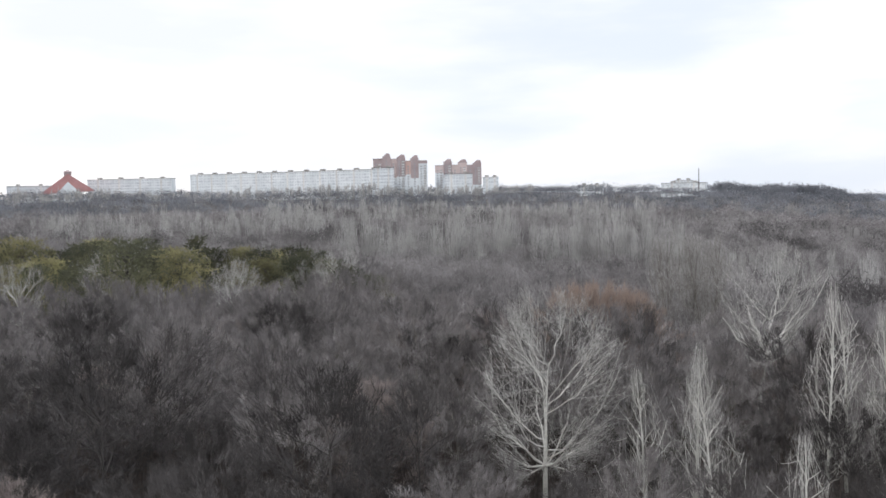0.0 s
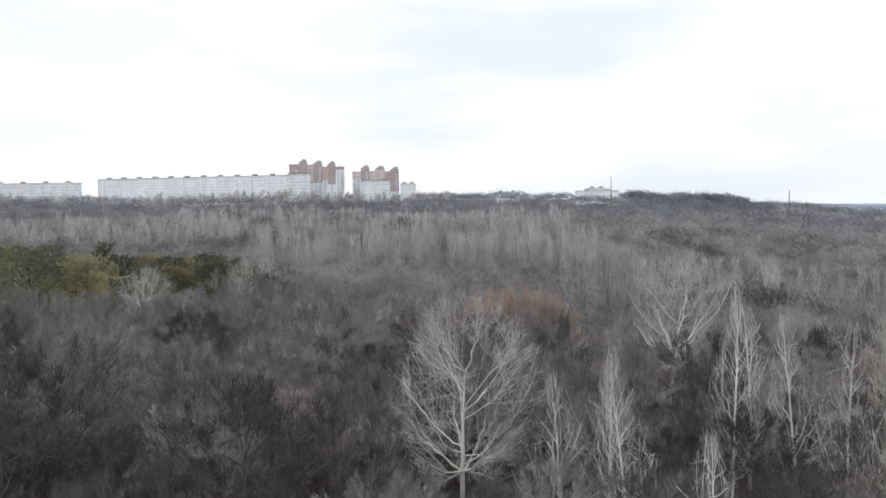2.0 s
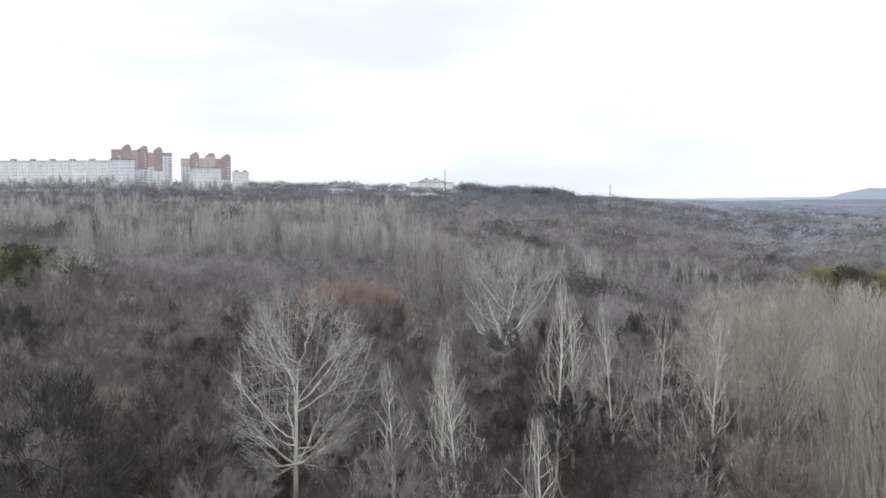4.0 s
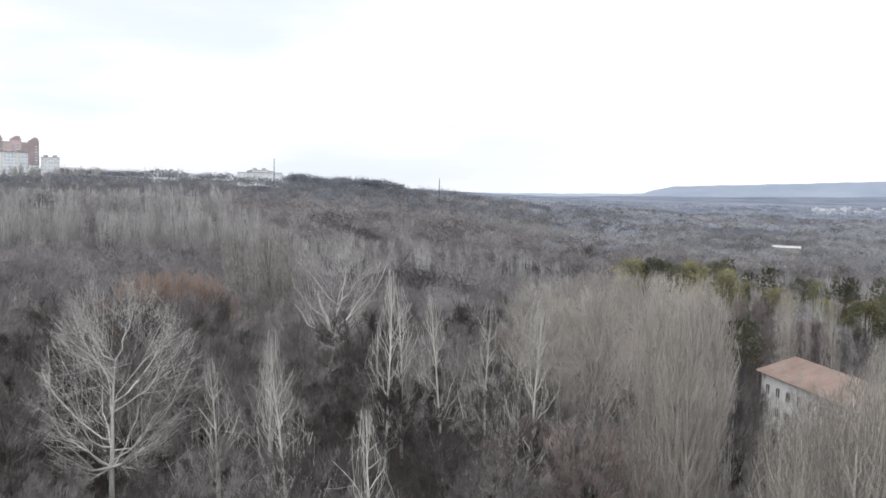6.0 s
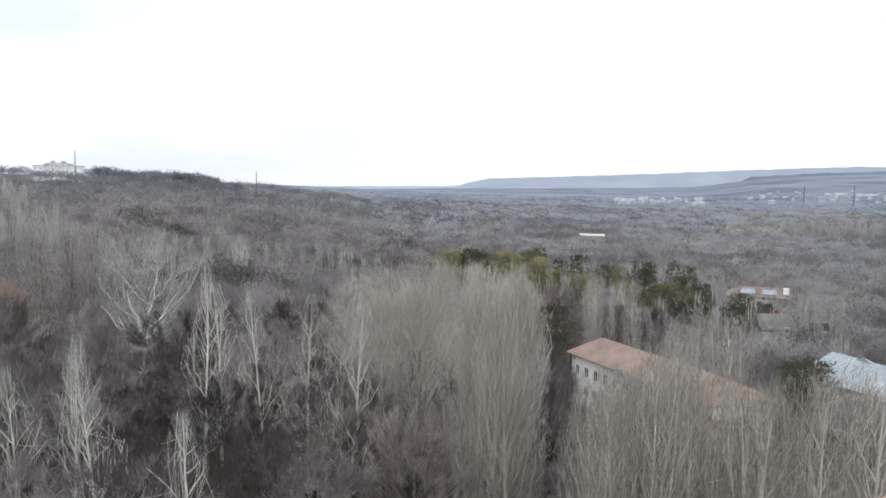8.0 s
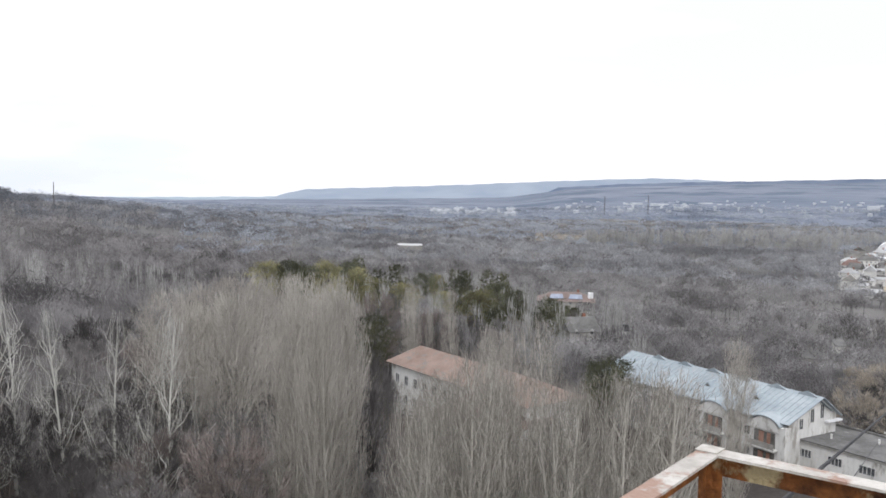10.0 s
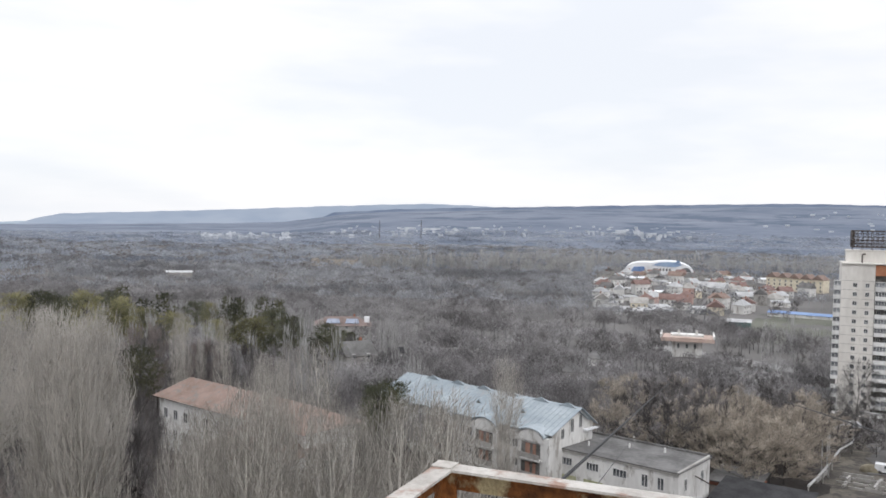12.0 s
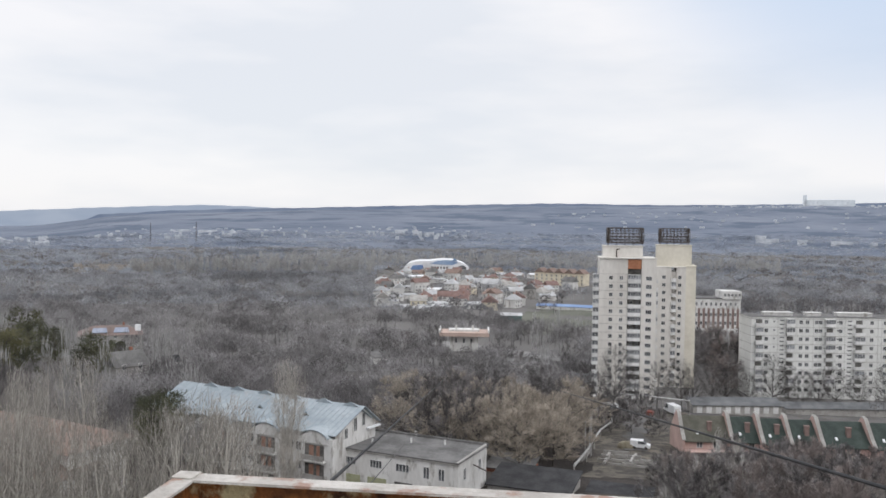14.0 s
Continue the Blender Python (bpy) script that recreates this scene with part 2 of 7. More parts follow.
TEAL = material("teal_green_netting", (0.085, 0.145, 0.14), (0.14, 0.215, 0.20), 0.1, 0.9, 6)
STRAW = material("dry_straw_ground", (0.075, 0.068, 0.06), (0.165, 0.148, 0.122), 0.15, 1.0, 12, 0.3, third=(0.06, 0.055, 0.05), third_at=0.53, third_scale=0.4)
PALE_ROAD = material("pale_dusty_road", (0.20, 0.195, 0.19), (0.31, 0.305, 0.30), 0.05, 0.95, 15)
TURF = material("dull_winter_turf", (0.10, 0.105, 0.085), (0.16, 0.163, 0.135), 0.03, 1.0, 20)
STEEL = material("dark_rusty_steel", (0.06, 0.05, 0.045), (0.13, 0.11, 0.10), 0.8, 0.7, 6, metal=0.3)
CABLE = material("black_cable_sheath", (0.02, 0.02, 0.022), (0.045, 0.045, 0.047), 3.0, 0.6, 6)
# The blue haze over the far slopes is mixed into this ground colour.
FIELD = material("haze_tinted_fields_and_woods", (0.118, 0.144, 0.195), (0.195, 0.218, 0.265), 0.0018, 1.0, 9, third=(0.09, 0.116, 0.163), third_at=0.55, third_scale=0.004)
PAINT_CORNER = material("flaking_white_paint", (0.40, 0.375, 0.34), (0.60, 0.575, 0.54), 7, 0.6, 6, 0.3, third=(0.30, 0.19, 0.14), third_at=0.66, third_scale=9)
PAINT = material("chipped_white_paint_on_steel", (0.38, 0.355, 0.325), (0.56, 0.535, 0.50), 7, 0.6, 6, 0.3, third=(0.32, 0.21, 0.165), third_at=0.55, third_scale=6)
RUST = material("orange_brown_rust", (0.05, 0.022, 0.012), (0.30, 0.115, 0.035), 6, 0.9, 7, 0.5, third=(0.42, 0.35, 0.21), third_at=0.59, third_scale=5)
CAR_WHITE = material("white_car_paint", (0.66, 0.67, 0.68), (0.76, 0.77, 0.78), 1.0, 0.3, 4)
RUBBER = material("black_tyre_rubber", (0.02, 0.02, 0.02), (0.045, 0.045, 0.045), 4, 0.9, 4)
PIPE = material("silver_pipe_lagging", (0.36, 0.36, 0.355), (0.52, 0.52, 0.51), 0.8, 0.5, 6, 0.2, metal=0.2)

# ---------------------------------------------------------------- building tools


class Shape:
    """Collects vertices and faces for one mesh."""

    def __init__(self):
        self.v, self.f = [], []

    def face(self, pts):
        n = len(self.v)
        self.v += [tuple(p) for p in pts]
        self.f.append(tuple(range(n, n + len(pts))))
        return self

    def solid(self, bottom, top):
        """A closed solid between two rings of as many points."""
        n, k = len(self.v), len(bottom)
        self.v += [tuple(p) for p in bottom] + [tuple(p) for p in top]
        self.f.append(tuple(range(n + k - 1, n - 1, -1)))
        self.f.append(tuple(range(n + k, n + 2 * k)))
        for i in range(k):
            j = (i + 1) % k
            self.f.append((n + i, n + j, n + k + j, n + k + i))
        return self

    def box(self, x0, x1, y0, y1, z0, z1):
        ring = ((x0, y0), (x1, y0), (x1, y1), (x0, y1))
        return self.solid([(*p, z0) for p in ring], [(*p, z1) for p in ring])

    def sash(self, xs, zs, y0, y1):
        """A pierced frame of one skin: every other column of the cuts xs is open between the first and last rows of the cuts zs."""
        n, k = len(self.v), len(zs)
        self.v += [(x, y, z) for y in (y0, y1) for x in xs for z in zs]
        back = len(xs) * k
        full = lambda i, j: 0 <= i < len(xs) - 1 and 0 <= j < k - 1 and (i % 2 == 0 or j in (0, k - 2))
        for i in range(len(xs) - 1):
            for j in range(k - 1):
                if not full(i, j):
                    continue
                a, b, c, d = n + i * k + j, n + (i + 1) * k + j, n + (i + 1) * k + j + 1, n + i * k + j + 1
                self.f += [(a, b, c, d), (d + back, c + back, b + back, a + back)]
                for side, (p, q) in (((i, j - 1), (b, a)), ((i + 1, j), (c, b)), ((i, j + 1), (d, c)), ((i - 1, j), (a, d))):
                    if not full(*side):
                        self.f.append((p, q, q + back, p + back))
        return self

    def bar(self, a, b, r, k=6, r2=None):
        """A round bar from a to b."""
        a, b = Vector(a), Vector(b)
        w = (b - a).normalized()
        u = w.orthogonal().normalized()
        s = w.cross(u)
        r2 = r if r2 is None else r2
        turn = [(math.cos(2 * math.pi * i / k), math.sin(2 * math.pi * i / k)) for i in range(k)]
        return self.solid([a + r * (c * u + d * s) for c, d in turn], [b + r2 * (c * u + d * s) for c, d in turn])

    def tube(self, pts, r, k=8):
        """A round tube of one skin along a row of points."""
        pts, n = [Vector(p) for p in pts], len(self.v)
        for i, p in enumerate(pts):
            w = (pts[min(i + 1, len(pts) - 1)] - pts[max(i - 1, 0)]).normalized()
            u = w.cross(Vector((0, 0, 1))).normalized()
            s = w.cross(u)
            self.v += [tuple(p + r * (math.cos(2 * math.pi * j / k) * u + math.sin(2 * math.pi * j / k) * s)) for j in range(k)]
        for i in range(len(pts) - 1):
            for j in range(k):
                a, b = n + i * k + j, n + i * k + (j + 1) % k
                self.f.append((a, b, b + k, a + k))
        self.f.append(tuple(range(n + k - 1, n - 1, -1)))
        self.f.append(tuple(range(n + (len(pts) - 1) * k, n + len(pts) * k)))
        return self

    def mesh(self, name, mat):
        me = bpy.data.meshes.new(name)
        me.from_pydata(self.v, [], self.f)
        me.materials.append(mat)
        return me


def part(name, shape, mat, parent=None, label="", at=None):
    """One mesh object under a thing or a part; shape: a Shape or a mesh to share."""
    ob = new(name, shape.mesh(name, mat) if isinstance(shape, Shape) else shape)
    if parent:
        ob.parent = parent
    if at is not None:
        ob.matrix_basis = at
    return tagged(ob, label)


def thing(name, m, label, category, group="", kind=""):
    ob = new(name)
    ob.matrix_basis = m
    return tagged(ob, label, category, group, kind)


def numpy_mesh(name, v, tri, mat):
    me = bpy.data.meshes.new(name)
    me.vertices.add(len(v))
    me.vertices.foreach_set("co", np.ascontiguousarray(v, dtype=np.float32).ravel())
    me.loops.add(3 * len(tri))
    me.loops.foreach_set("vertex_index", np.ascontiguousarray(tri, dtype=np.int32).ravel())
    me.polygons.add(len(tri))
    me.polygons.foreach_set("loop_start", np.arange(0, 3 * len(tri), 3, dtype=np.int32))
    me.update(calc_edges=True)
    me.materials.append(mat)
    return me


def at_az(az, d):
    return d * math.sin(radians(az)), d * math.cos(radians(az))


# ---------------------------------------------------------------- the lie of the land
# Heights along rays from the roof: azimuth, then the height at each distance
REACH = np.array([0, 70, 150, 300, 600, 1000, 1500, 2300, 3300, 4200, 4900.0])
LAND = [
    (-180, (0, 2, 5, 8, 10, 20, 22, 20, 20, 20, 20)),
    (-60, (0, 3, 4, 2, 8, 22, 24, 22, 20, 20, 20)),
    (-28, (0, 3, 3, 0, 8, 23, 24, 20, 20, 20, 20)),
    (6, (0, 3, 3, -3, 5, 21, 22, 10, 0, 0, 0)),
    (19, (0, 2, 0, -6, 2, 17, 16, -5, -10, -20, -20)),
    (27, (0, 1, -2, -10, -4, 6, 2, -20, -20, -30, -40)),
    (35, (0, 0, -4, -14, -16, -8, -16, -26, -30, -50, -60)),
    (45, (0, -1, -4, -11, -21, -24, -26, -28, -30, -30, -30)),
    (57, (0, -3, -7, -15, -25, -28, -28, -26, -20, -12, 10)),
    (61, (0, -3, -8.5, -16, -26, -28, -28, -16, 25, 50, 40)),
    (72, (0, -4, -12, -24, -28, -28, -28, -8, 46, 86, 80)),
    (90, (0, -5, -12.5, -28, -28, -28, -28, -4, 68, 126, 120)),
    (112, (0, -5, -12.5, -28, -28, -28, -28, 0, 76, 138, 130)),
    (140, (0, -2, -6, -12, -16, -12, -8, 0, 40, 80, 80)),
    (180, (0, 2, 5, 8, 10, 20, 22, 20, 20, 20, 20)),
]
D_LOG = np.linspace(math.log(6), math.log(4900), 160)
AZ_GRID = np.arange(-180, 180.5, 1.0)
rays = np.array([np.interp(np.exp(D_LOG), REACH, row) for _, row in LAND])
RELIEF = np.array([[np.interp(a, [k for k, _ in LAND], rays[:, j]) for j in range(len(D_LOG))] for a in AZ_GRID])
for _ in range(3):
    RELIEF[:, 1:-1] = 0.25 * RELIEF[:, :-2] + 0.5 * RELIEF[:, 1:-1] + 0.25 * RELIEF[:, 2:]
    wrap = np.concatenate([RELIEF[-2:-1], RELIEF, RELIEF[1:2]])
    RELIEF = 0.25 * wrap[:-2] + 0.5 * wrap[1:-1] + 0.25 * wrap[2:]


def land_z(x, y):
    """The ground's height at (x, y), numbers or arrays."""
    x, y = np.asarray(x, float), np.asarray(y, float)
    d = np.clip(np.hypot(x, y), 6.01, 4899)
    a = np.degrees(np.arctan2(x, y)) + 180
    j = (np.log(d) - D_LOG[0]) / (D_LOG[1] - D_LOG[0])
    a0, j0 = np.clip(a.astype(int), 0, 359), np.clip(j.astype(int), 0, 158)
    fa, fj = a - a0, j - j0
    z = (1 - fa) * ((1 - fj) * RELIEF[a0, j0] + fj * RELIEF[a0, j0 + 1]) + fa * ((1 - fj) * RELIEF[a0 + 1, j0] + fj * RELIEF[a0 + 1, j0 + 1])
    return z + np.clip(d / 300, 0, 3) * 0.7 * (np.sin(x * 0.021 + 1) * np.cos(y * 0.017) + 0.5 * np.sin(x * 0.053 - y * 0.047))


def on_land(az, d, dz=0.0):
    x, y = at_az(az, d)
    return x, y, float(land_z(x, y)) + dz


# ---------------------------------------------------------------- ground
gd = np.concatenate([[0.5], np.exp(np.linspace(math.log(6), math.log(4890), 110))])
ga = np.radians(np.concatenate([np.arange(-40, 120, 1.0), np.arange(120, 320, 5.0)]))
gx, gy = np.outer(gd, np.sin(ga)), np.outer(gd, np.cos(ga))
gv = np.stack([gx, gy, land_z(gx, gy)], -1).reshape(-1, 3)
na, quads = len(ga), []
for i in range(len(gd) - 1):
    k = np.arange(na)
    k2 = (k + 1) % na
    quads.append(np.stack([i * na + k, i * na + k2, (i + 1) * na + k2], 1))
    quads.append(np.stack([i * na + k, (i + 1) * na + k2, (i + 1) * na + k], 1))
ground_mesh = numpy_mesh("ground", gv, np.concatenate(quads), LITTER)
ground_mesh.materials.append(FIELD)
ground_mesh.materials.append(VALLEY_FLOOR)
# Past 1700 m the ground wears the haze-tinted colour.
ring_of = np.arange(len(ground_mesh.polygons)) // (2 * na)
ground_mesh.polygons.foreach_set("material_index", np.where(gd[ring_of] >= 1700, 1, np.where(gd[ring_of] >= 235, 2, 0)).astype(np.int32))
ground = tagged(new("ground", ground_mesh), "brown leaf-littered ground sloping into a wide valley", "ground", kind="structure")


# Self-lit colour for the far ridges, with blue distance haze painted in.
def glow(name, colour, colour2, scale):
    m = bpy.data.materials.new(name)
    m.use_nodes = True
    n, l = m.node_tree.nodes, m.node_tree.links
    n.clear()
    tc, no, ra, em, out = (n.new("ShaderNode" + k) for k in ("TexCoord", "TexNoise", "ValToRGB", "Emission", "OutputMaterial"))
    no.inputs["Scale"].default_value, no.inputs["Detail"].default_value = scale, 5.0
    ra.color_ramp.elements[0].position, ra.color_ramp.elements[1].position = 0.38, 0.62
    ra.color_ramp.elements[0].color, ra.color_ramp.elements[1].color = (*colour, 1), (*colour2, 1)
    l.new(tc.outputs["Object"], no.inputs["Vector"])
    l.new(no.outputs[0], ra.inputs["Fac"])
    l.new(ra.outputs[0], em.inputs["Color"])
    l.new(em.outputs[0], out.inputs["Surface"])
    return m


def ridge(name, label, d, profile, mat, foot, depth=260, band=False):
    """A far hill ridge: a slope from its foot up to a crest given as azimuth and elevation."""
    s = Shape()
    az = np.arange(profile[0][0], profile[-1][0] + 0.01, 0.25)
    el = np.interp(az, [p[0] for p in profile], [p[1] for p in profile]) + 0.022 * np.sin(az * 3.1) * np.sin(az * 1.3 + d)
    top = EYE_Z + d * np.tan(np.radians(el))
    for i in range(len(az) - 1):
        p, q = at_az(az[i], d), at_az(az[i + 1], d)
        p0, q0 = at_az(az[i], d - depth), at_az(az[i + 1], d - depth)
        p1, q1 = at_az(az[i], d + 60), at_az(az[i + 1], d + 60)
        f0, f1 = (top[i] + foot, top[i + 1] + foot) if band else (foot, foot)
        s.face([(*p0, f0), (*q0, f1), (*q, top[i + 1]), (*p, top[i])])
        s.face([(*p, top[i]), (*q, top[i + 1]), (*q1, f1), (*p1, f0)])
    return tagged(part(name, s, mat), label, "far hills", kind="structure")


ridge("backdrop_palest", "palest hills on the horizon, glowing in painted haze blue", 4850, [(24, -1.3), (30, -0.95), (36, -0.86), (42, -0.72), (50, -0.4), (60, -0.2)], glow("palest_haze_glow", (0.50, 0.60, 0.72), (0.56, 0.65, 0.76), 0.002), -160)
ridge("backdrop_pale", "wooded plateau beyond the valley, glowing in pale painted haze", 4600, [(40.4, -1.0), (41.6, -0.6), (43.2, -0.22), (48, 0.0), (53, 0.24), (58.5, 0.56), (62, 0.74), (66, 0.92), (69, 0.9), (74, 0.6)], glow("pale_haze_glow", (0.40, 0.475, 0.61), (0.47, 0.54, 0.665), 0.004), -60, 500)

ridge("backdrop_crest", "wooded crest along the far plateau, glowing in dark painted haze", 4250, [(57.6, -0.7), (58.8, -0.35), (60.1, 0.2), (64, 0.5), (69.2, 0.74), (71.5, 0.8), (80, 1.1), (90, 1.36), (96, 1.3), (101, 1.34), (110, 1.5), (114, 1.5)], glow("dark_haze_glow", (0.19, 0.24, 0.35), (0.255, 0.305, 0.41), 0.006), -42, 160, True)

# ---------------------------------------------------------------- buildings: shared pieces
PIECES = {}


def piece(key, build, mat):
    """A mesh that alike pieces share."""
    if key not in PIECES:
        s = Shape()
        build(s)
        PIECES[key] = s.mesh(key[0], mat)
    return PIECES[key]


def put_window(parent, x, y, z, w, h, turn=0, bars=1, name="window"):
    """A window in a wall that faces -y before the turn: a proud frame with bars, a pane set in it."""

    def frame_shape(s):
        t = min(0.09, w * 0.08)
        xs = [-w / 2, -w / 2 + t]
        for i in range(bars):
            c = w * ((i + 1) / (bars + 1) - 0.5)
            xs += [c - t / 2, c + t / 2]
        s.sash(xs + [w / 2 - t, w / 2], (-h / 2, -h / 2 + t, h / 2 - t, h / 2), -0.07, 0.05)

    def pane_shape(s):
        s.box(-w / 2 + 0.02, w / 2 - 0.02, -0.03, 0.03, -h / 2 + 0.02, h / 2 - 0.02)

    f = part(name, piece(("window", w, h, bars), frame_shape, FRAME), None, parent, at=pose(x, y, z, 0, 0, turn))
    part("pane", piece(("pane", w, h), pane_shape, GLASS), None, f)
    return f


def put_balcony(parent, x, y, z, w, deep, glazed=False):
    """A sheet-clad balcony that stands out from a wall at y towards -y; z: its slab."""

    def shape(s):
        s.box(-w / 2, w / 2, -deep, 0, -0.1, 0.05).box(-w / 2, w / 2, -deep, -deep + 0.06, 0.05, 1.05)
        s.box(-w / 2, -w / 2 + 0.06, -deep + 0.06, 0, 0.05, 1.05).box(w / 2 - 0.06, w / 2, -deep + 0.06, 0, 0.05, 1.05)

    b = part("balcony", piece(("balcony", w, deep), shape, BALCONY), None, parent, at=pose(x, y, z))
    if glazed:
        def glass(s):
            s.box(-w / 2 + 0.05, w / 2 - 0.05, -deep + 0.03, -deep + 0.08, 1.05, 2.45)

        def bars(s):
            n = max(2, round(w / 0.8))
            for i in range(n + 1):
                c = -w / 2 + 0.05 + (w - 0.1) * i / n
                s.box(c - 0.05, c + 0.05, -deep - 0.01, -deep + 0.03, 1.05, 2.45)
            s.box(-w / 2, w / 2, -deep - 0.02, 0, 2.45, 2.62)

        part("glazing", piece(("balcony_glazing", w, deep), glass, GLASS_PALE), None, b)
        part("glazing_frame", piece(("balcony_frame", w, deep), bars, FRAME), None, b)
    return b


def lattice(parent, x0, x1, y0, y1, z0, z1):
    """An open steel roof frame: stub legs, ring beams, posts, crossed mesh bars, drum cages at the ends."""
    s = Shape()
    low = z0 + (z1 - z0) * 0.16
    xs = np.linspace(x0, x1, 9)
    for i, x in enumerate(xs):
        for y in (y0, y1):
            s.bar((x, y, z0 if i % 2 == 0 else low), (x, y, z1), 0.09, 5)
        s.bar((x, y0, z1), (x, y1, z1), 0.07, 4)
        s.bar((x, y0, low), (x, y1, low), 0.07, 4)
    for f, r in ((0.0, 0.2), (0.2, 0.1), (0.42, 0.16), (0.62, 0.1), (0.82, 0.1), (1.0, 0.2)):
        z = low + (z1 - low) * f
        for y in (y0, y1):
            s.bar((x0 - 0.4, y, z), (x1 + 0.4, y, z), r, 5)
        for x in (x0, x1):
            s.bar((x, y0, z), (x, y1, z), r, 5)
    mid = low + (z1 - low) * 0.42
    for a, b in zip(xs, xs[1:]):
        for y in (y0, y1):
            s.bar((a, y, low), (b, y, mid), 0.06, 4)
            s.bar((b, y, low), (a, y, mid), 0.06, 4)
            s.bar((a, y, mid), (b, y, z1), 0.05, 4)
    f = part("roof_frame", s, STEEL, parent, "dark rusty steel roof frame")
    for x in (x0, x1):
        cage, c, r, cy = Shape(), (low + z1) / 2, (z1 - low) * 0.52, (y0 + y1) / 2
        for k in range(14):
            g, g2 = 2 * math.pi * k / 14, 2 * math.pi * (k + 1) / 14
            p, q = [(cy + 0.62 * (y1 - y0) * math.cos(v), c + r * math.sin(v)) for v in (g, g2)]
            cage.bar((x - 0.45, p[0], p[1]), (x + 0.45, p[0], p[1]), 0.1, 4)
            for dx in (-0.45, 0.45):
                cage.bar((x + dx, p[0], p[1]), (x + dx, q[0], q[1]), 0.15, 4)
            cage.bar((x, p[0], p[1]), (x, cy, c), 0.06, 4)
        part("drum", cage, STEEL, f)
    return f


rnd = random.Random(77)


def front_tower():
    """Sixteen floors with a deep loggia stack and glazed balconies down one edge."""
    t = thing("apartment_tower", pose(289.3, -23.1, -27.6, 0, 0, -90.0), "tall cream panel apartment tower with white loggias", "apartment tower")
    H = 48.2
    part("wall", Shape().box(-9.3, 0.1, 0, 14, -1.5, H), PANEL, t)
    part("loggia_wall", Shape().box(0.1, 4.6, 1.3, 14, -1.5, H - 0.4), PANEL, t)
    part("bay_wall", Shape().box(4.6, 9.45, -0.5, 14, -1.5, H), PANEL, t)
    part("pilaster", Shape().box(-4.0, -3.7, -0.12, 0, 0, H - 0.1), PANEL, t)
    part("cornice", Shape().box(-9.45, 9.6, -0.62, 14.15, H, H + 0.35), PANEL, t)
    part("penthouse", Shape().box(-8.0, 5.2, 3.5, 10.5, H + 0.35, H + 4.0).box(-8.2, 5.4, 3.3, 10.7, H + 4.0, H + 4.25), PANEL, t)
    lattice(t, -6.2, 5.0, 4.0, 9.0, H + 4.25, H + 10.2)
    part("loggia_cap", Shape().box(0.15, 4.55, -0.2, 1.3, H - 3.4, H - 0.2), ORANGE, t, "rust-orange panel")
    # The loggia's shade, put in as a dark sheet on its back wall.
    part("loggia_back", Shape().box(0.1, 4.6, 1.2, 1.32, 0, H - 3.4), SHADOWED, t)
    part("vent_pipe", Shape().bar((-3.6, 2.0, H + 0.3), (-3.6, 2.0, H + 3.0), 0.25, 7).bar((-3.6, 2.0, H + 3.0), (-2.6, 2.0, H + 3.1), 0.25, 7), STEEL, t)
    for k in range(16):
        z = 1.0 + 2.8 * k
        if k < 15:
            put_window(t, -5.4, 0, z + 1.5, 1.25, 1.35)
            put_window(t, -2.0, 0, z + 1.5, 1.15, 1.35)
            put_window(t, 7.0, -0.5, z + 1.5, 1.9, 1.4, bars=2)
            put_balcony(t, 2.35, 1.25, z + 0.1, 4.3, 1.6, k in (1, 4, 5, 7, 9, 10, 12, 13, 14))
            if k not in (1, 4, 5, 7, 9, 10, 12, 13, 14):
                put_window(t, 1.4, 1.2, z + 1.6, 1.1, 1.5)
                put_window(t, 3.4, 1.2, z + 1.6, 0.9, 1.9)
            b = put_balcony(t, -10.3, 1.9, z + 0.1, 2.0, 1.5, rnd.random() < 0.55)
            b = put_balcony(t, 9.75, 3.5, z + 0.1, 0.8, 3.0, rnd.random() < 0.4)
        part("floor_joint", piece(("joint", 9.4), lambda s: s.box(-9.32, 0.08, -0.03, 0.02, -0.05, 0.05), CONCRETE), None, t, at=pose(0, 0, z + 0.02))
    return t


def rear_tower():
    t = thing("apartment_tower", pose(316.9, -42.6, -28.5, 0, 0, -94.0), "cream panel apartment tower with a blank yellowish end wall", "apartment tower")
    H = 45.0
    part("wall", Shape().box(-7.0, -1.6, 0, 13, -1.5, H), PANEL, t)
    part("loggia_wall", Shape().box(-1.6, 0.2, 0.9, 13, -1.5, H - 1.5), PANEL, t)
    part("bay_wall", Shape().box(0.2, 3.5, 0, 13, -1.5, H), PANEL, t)
    part("cornice", Shape().box(-7.1, 3.45, -0.1, 13.1, H, H + 0.4), PANEL, t)
    part("end_wall", Shape().box(3.5, 7.1, 0.6, 13, -1.5, H + 0.5).box(3.4, 7.25, 0.5, 13.1, H + 0.5, H + 0.8), PANEL_YELLOW, t, "blank yellowish end wall")
    part("penthouse", Shape().box(-7.0, 5.6, 2.5, 10, H + 0.4, H + 8.0).box(-7.2, 5.8, 2.3, 10.2, H + 8.0, H + 8.3), PANEL_YELLOW, t)
    lattice(t, -5.6, 4.4, 3.5, 8.5, H + 8.3, H + 14.2)
    for k in range(15):
        z = 0.8 + 2.8 * k
        put_window(t, -4.2, 0, z + 1.5, 1.3, 1.35)
        put_window(t, 1.4, 0, z + 1.5, 1.2, 1.35)
        put_balcony(t, -0.7, 0.9, z + 0.1, 1.7, 1.3, k % 3 == 1)
    return t


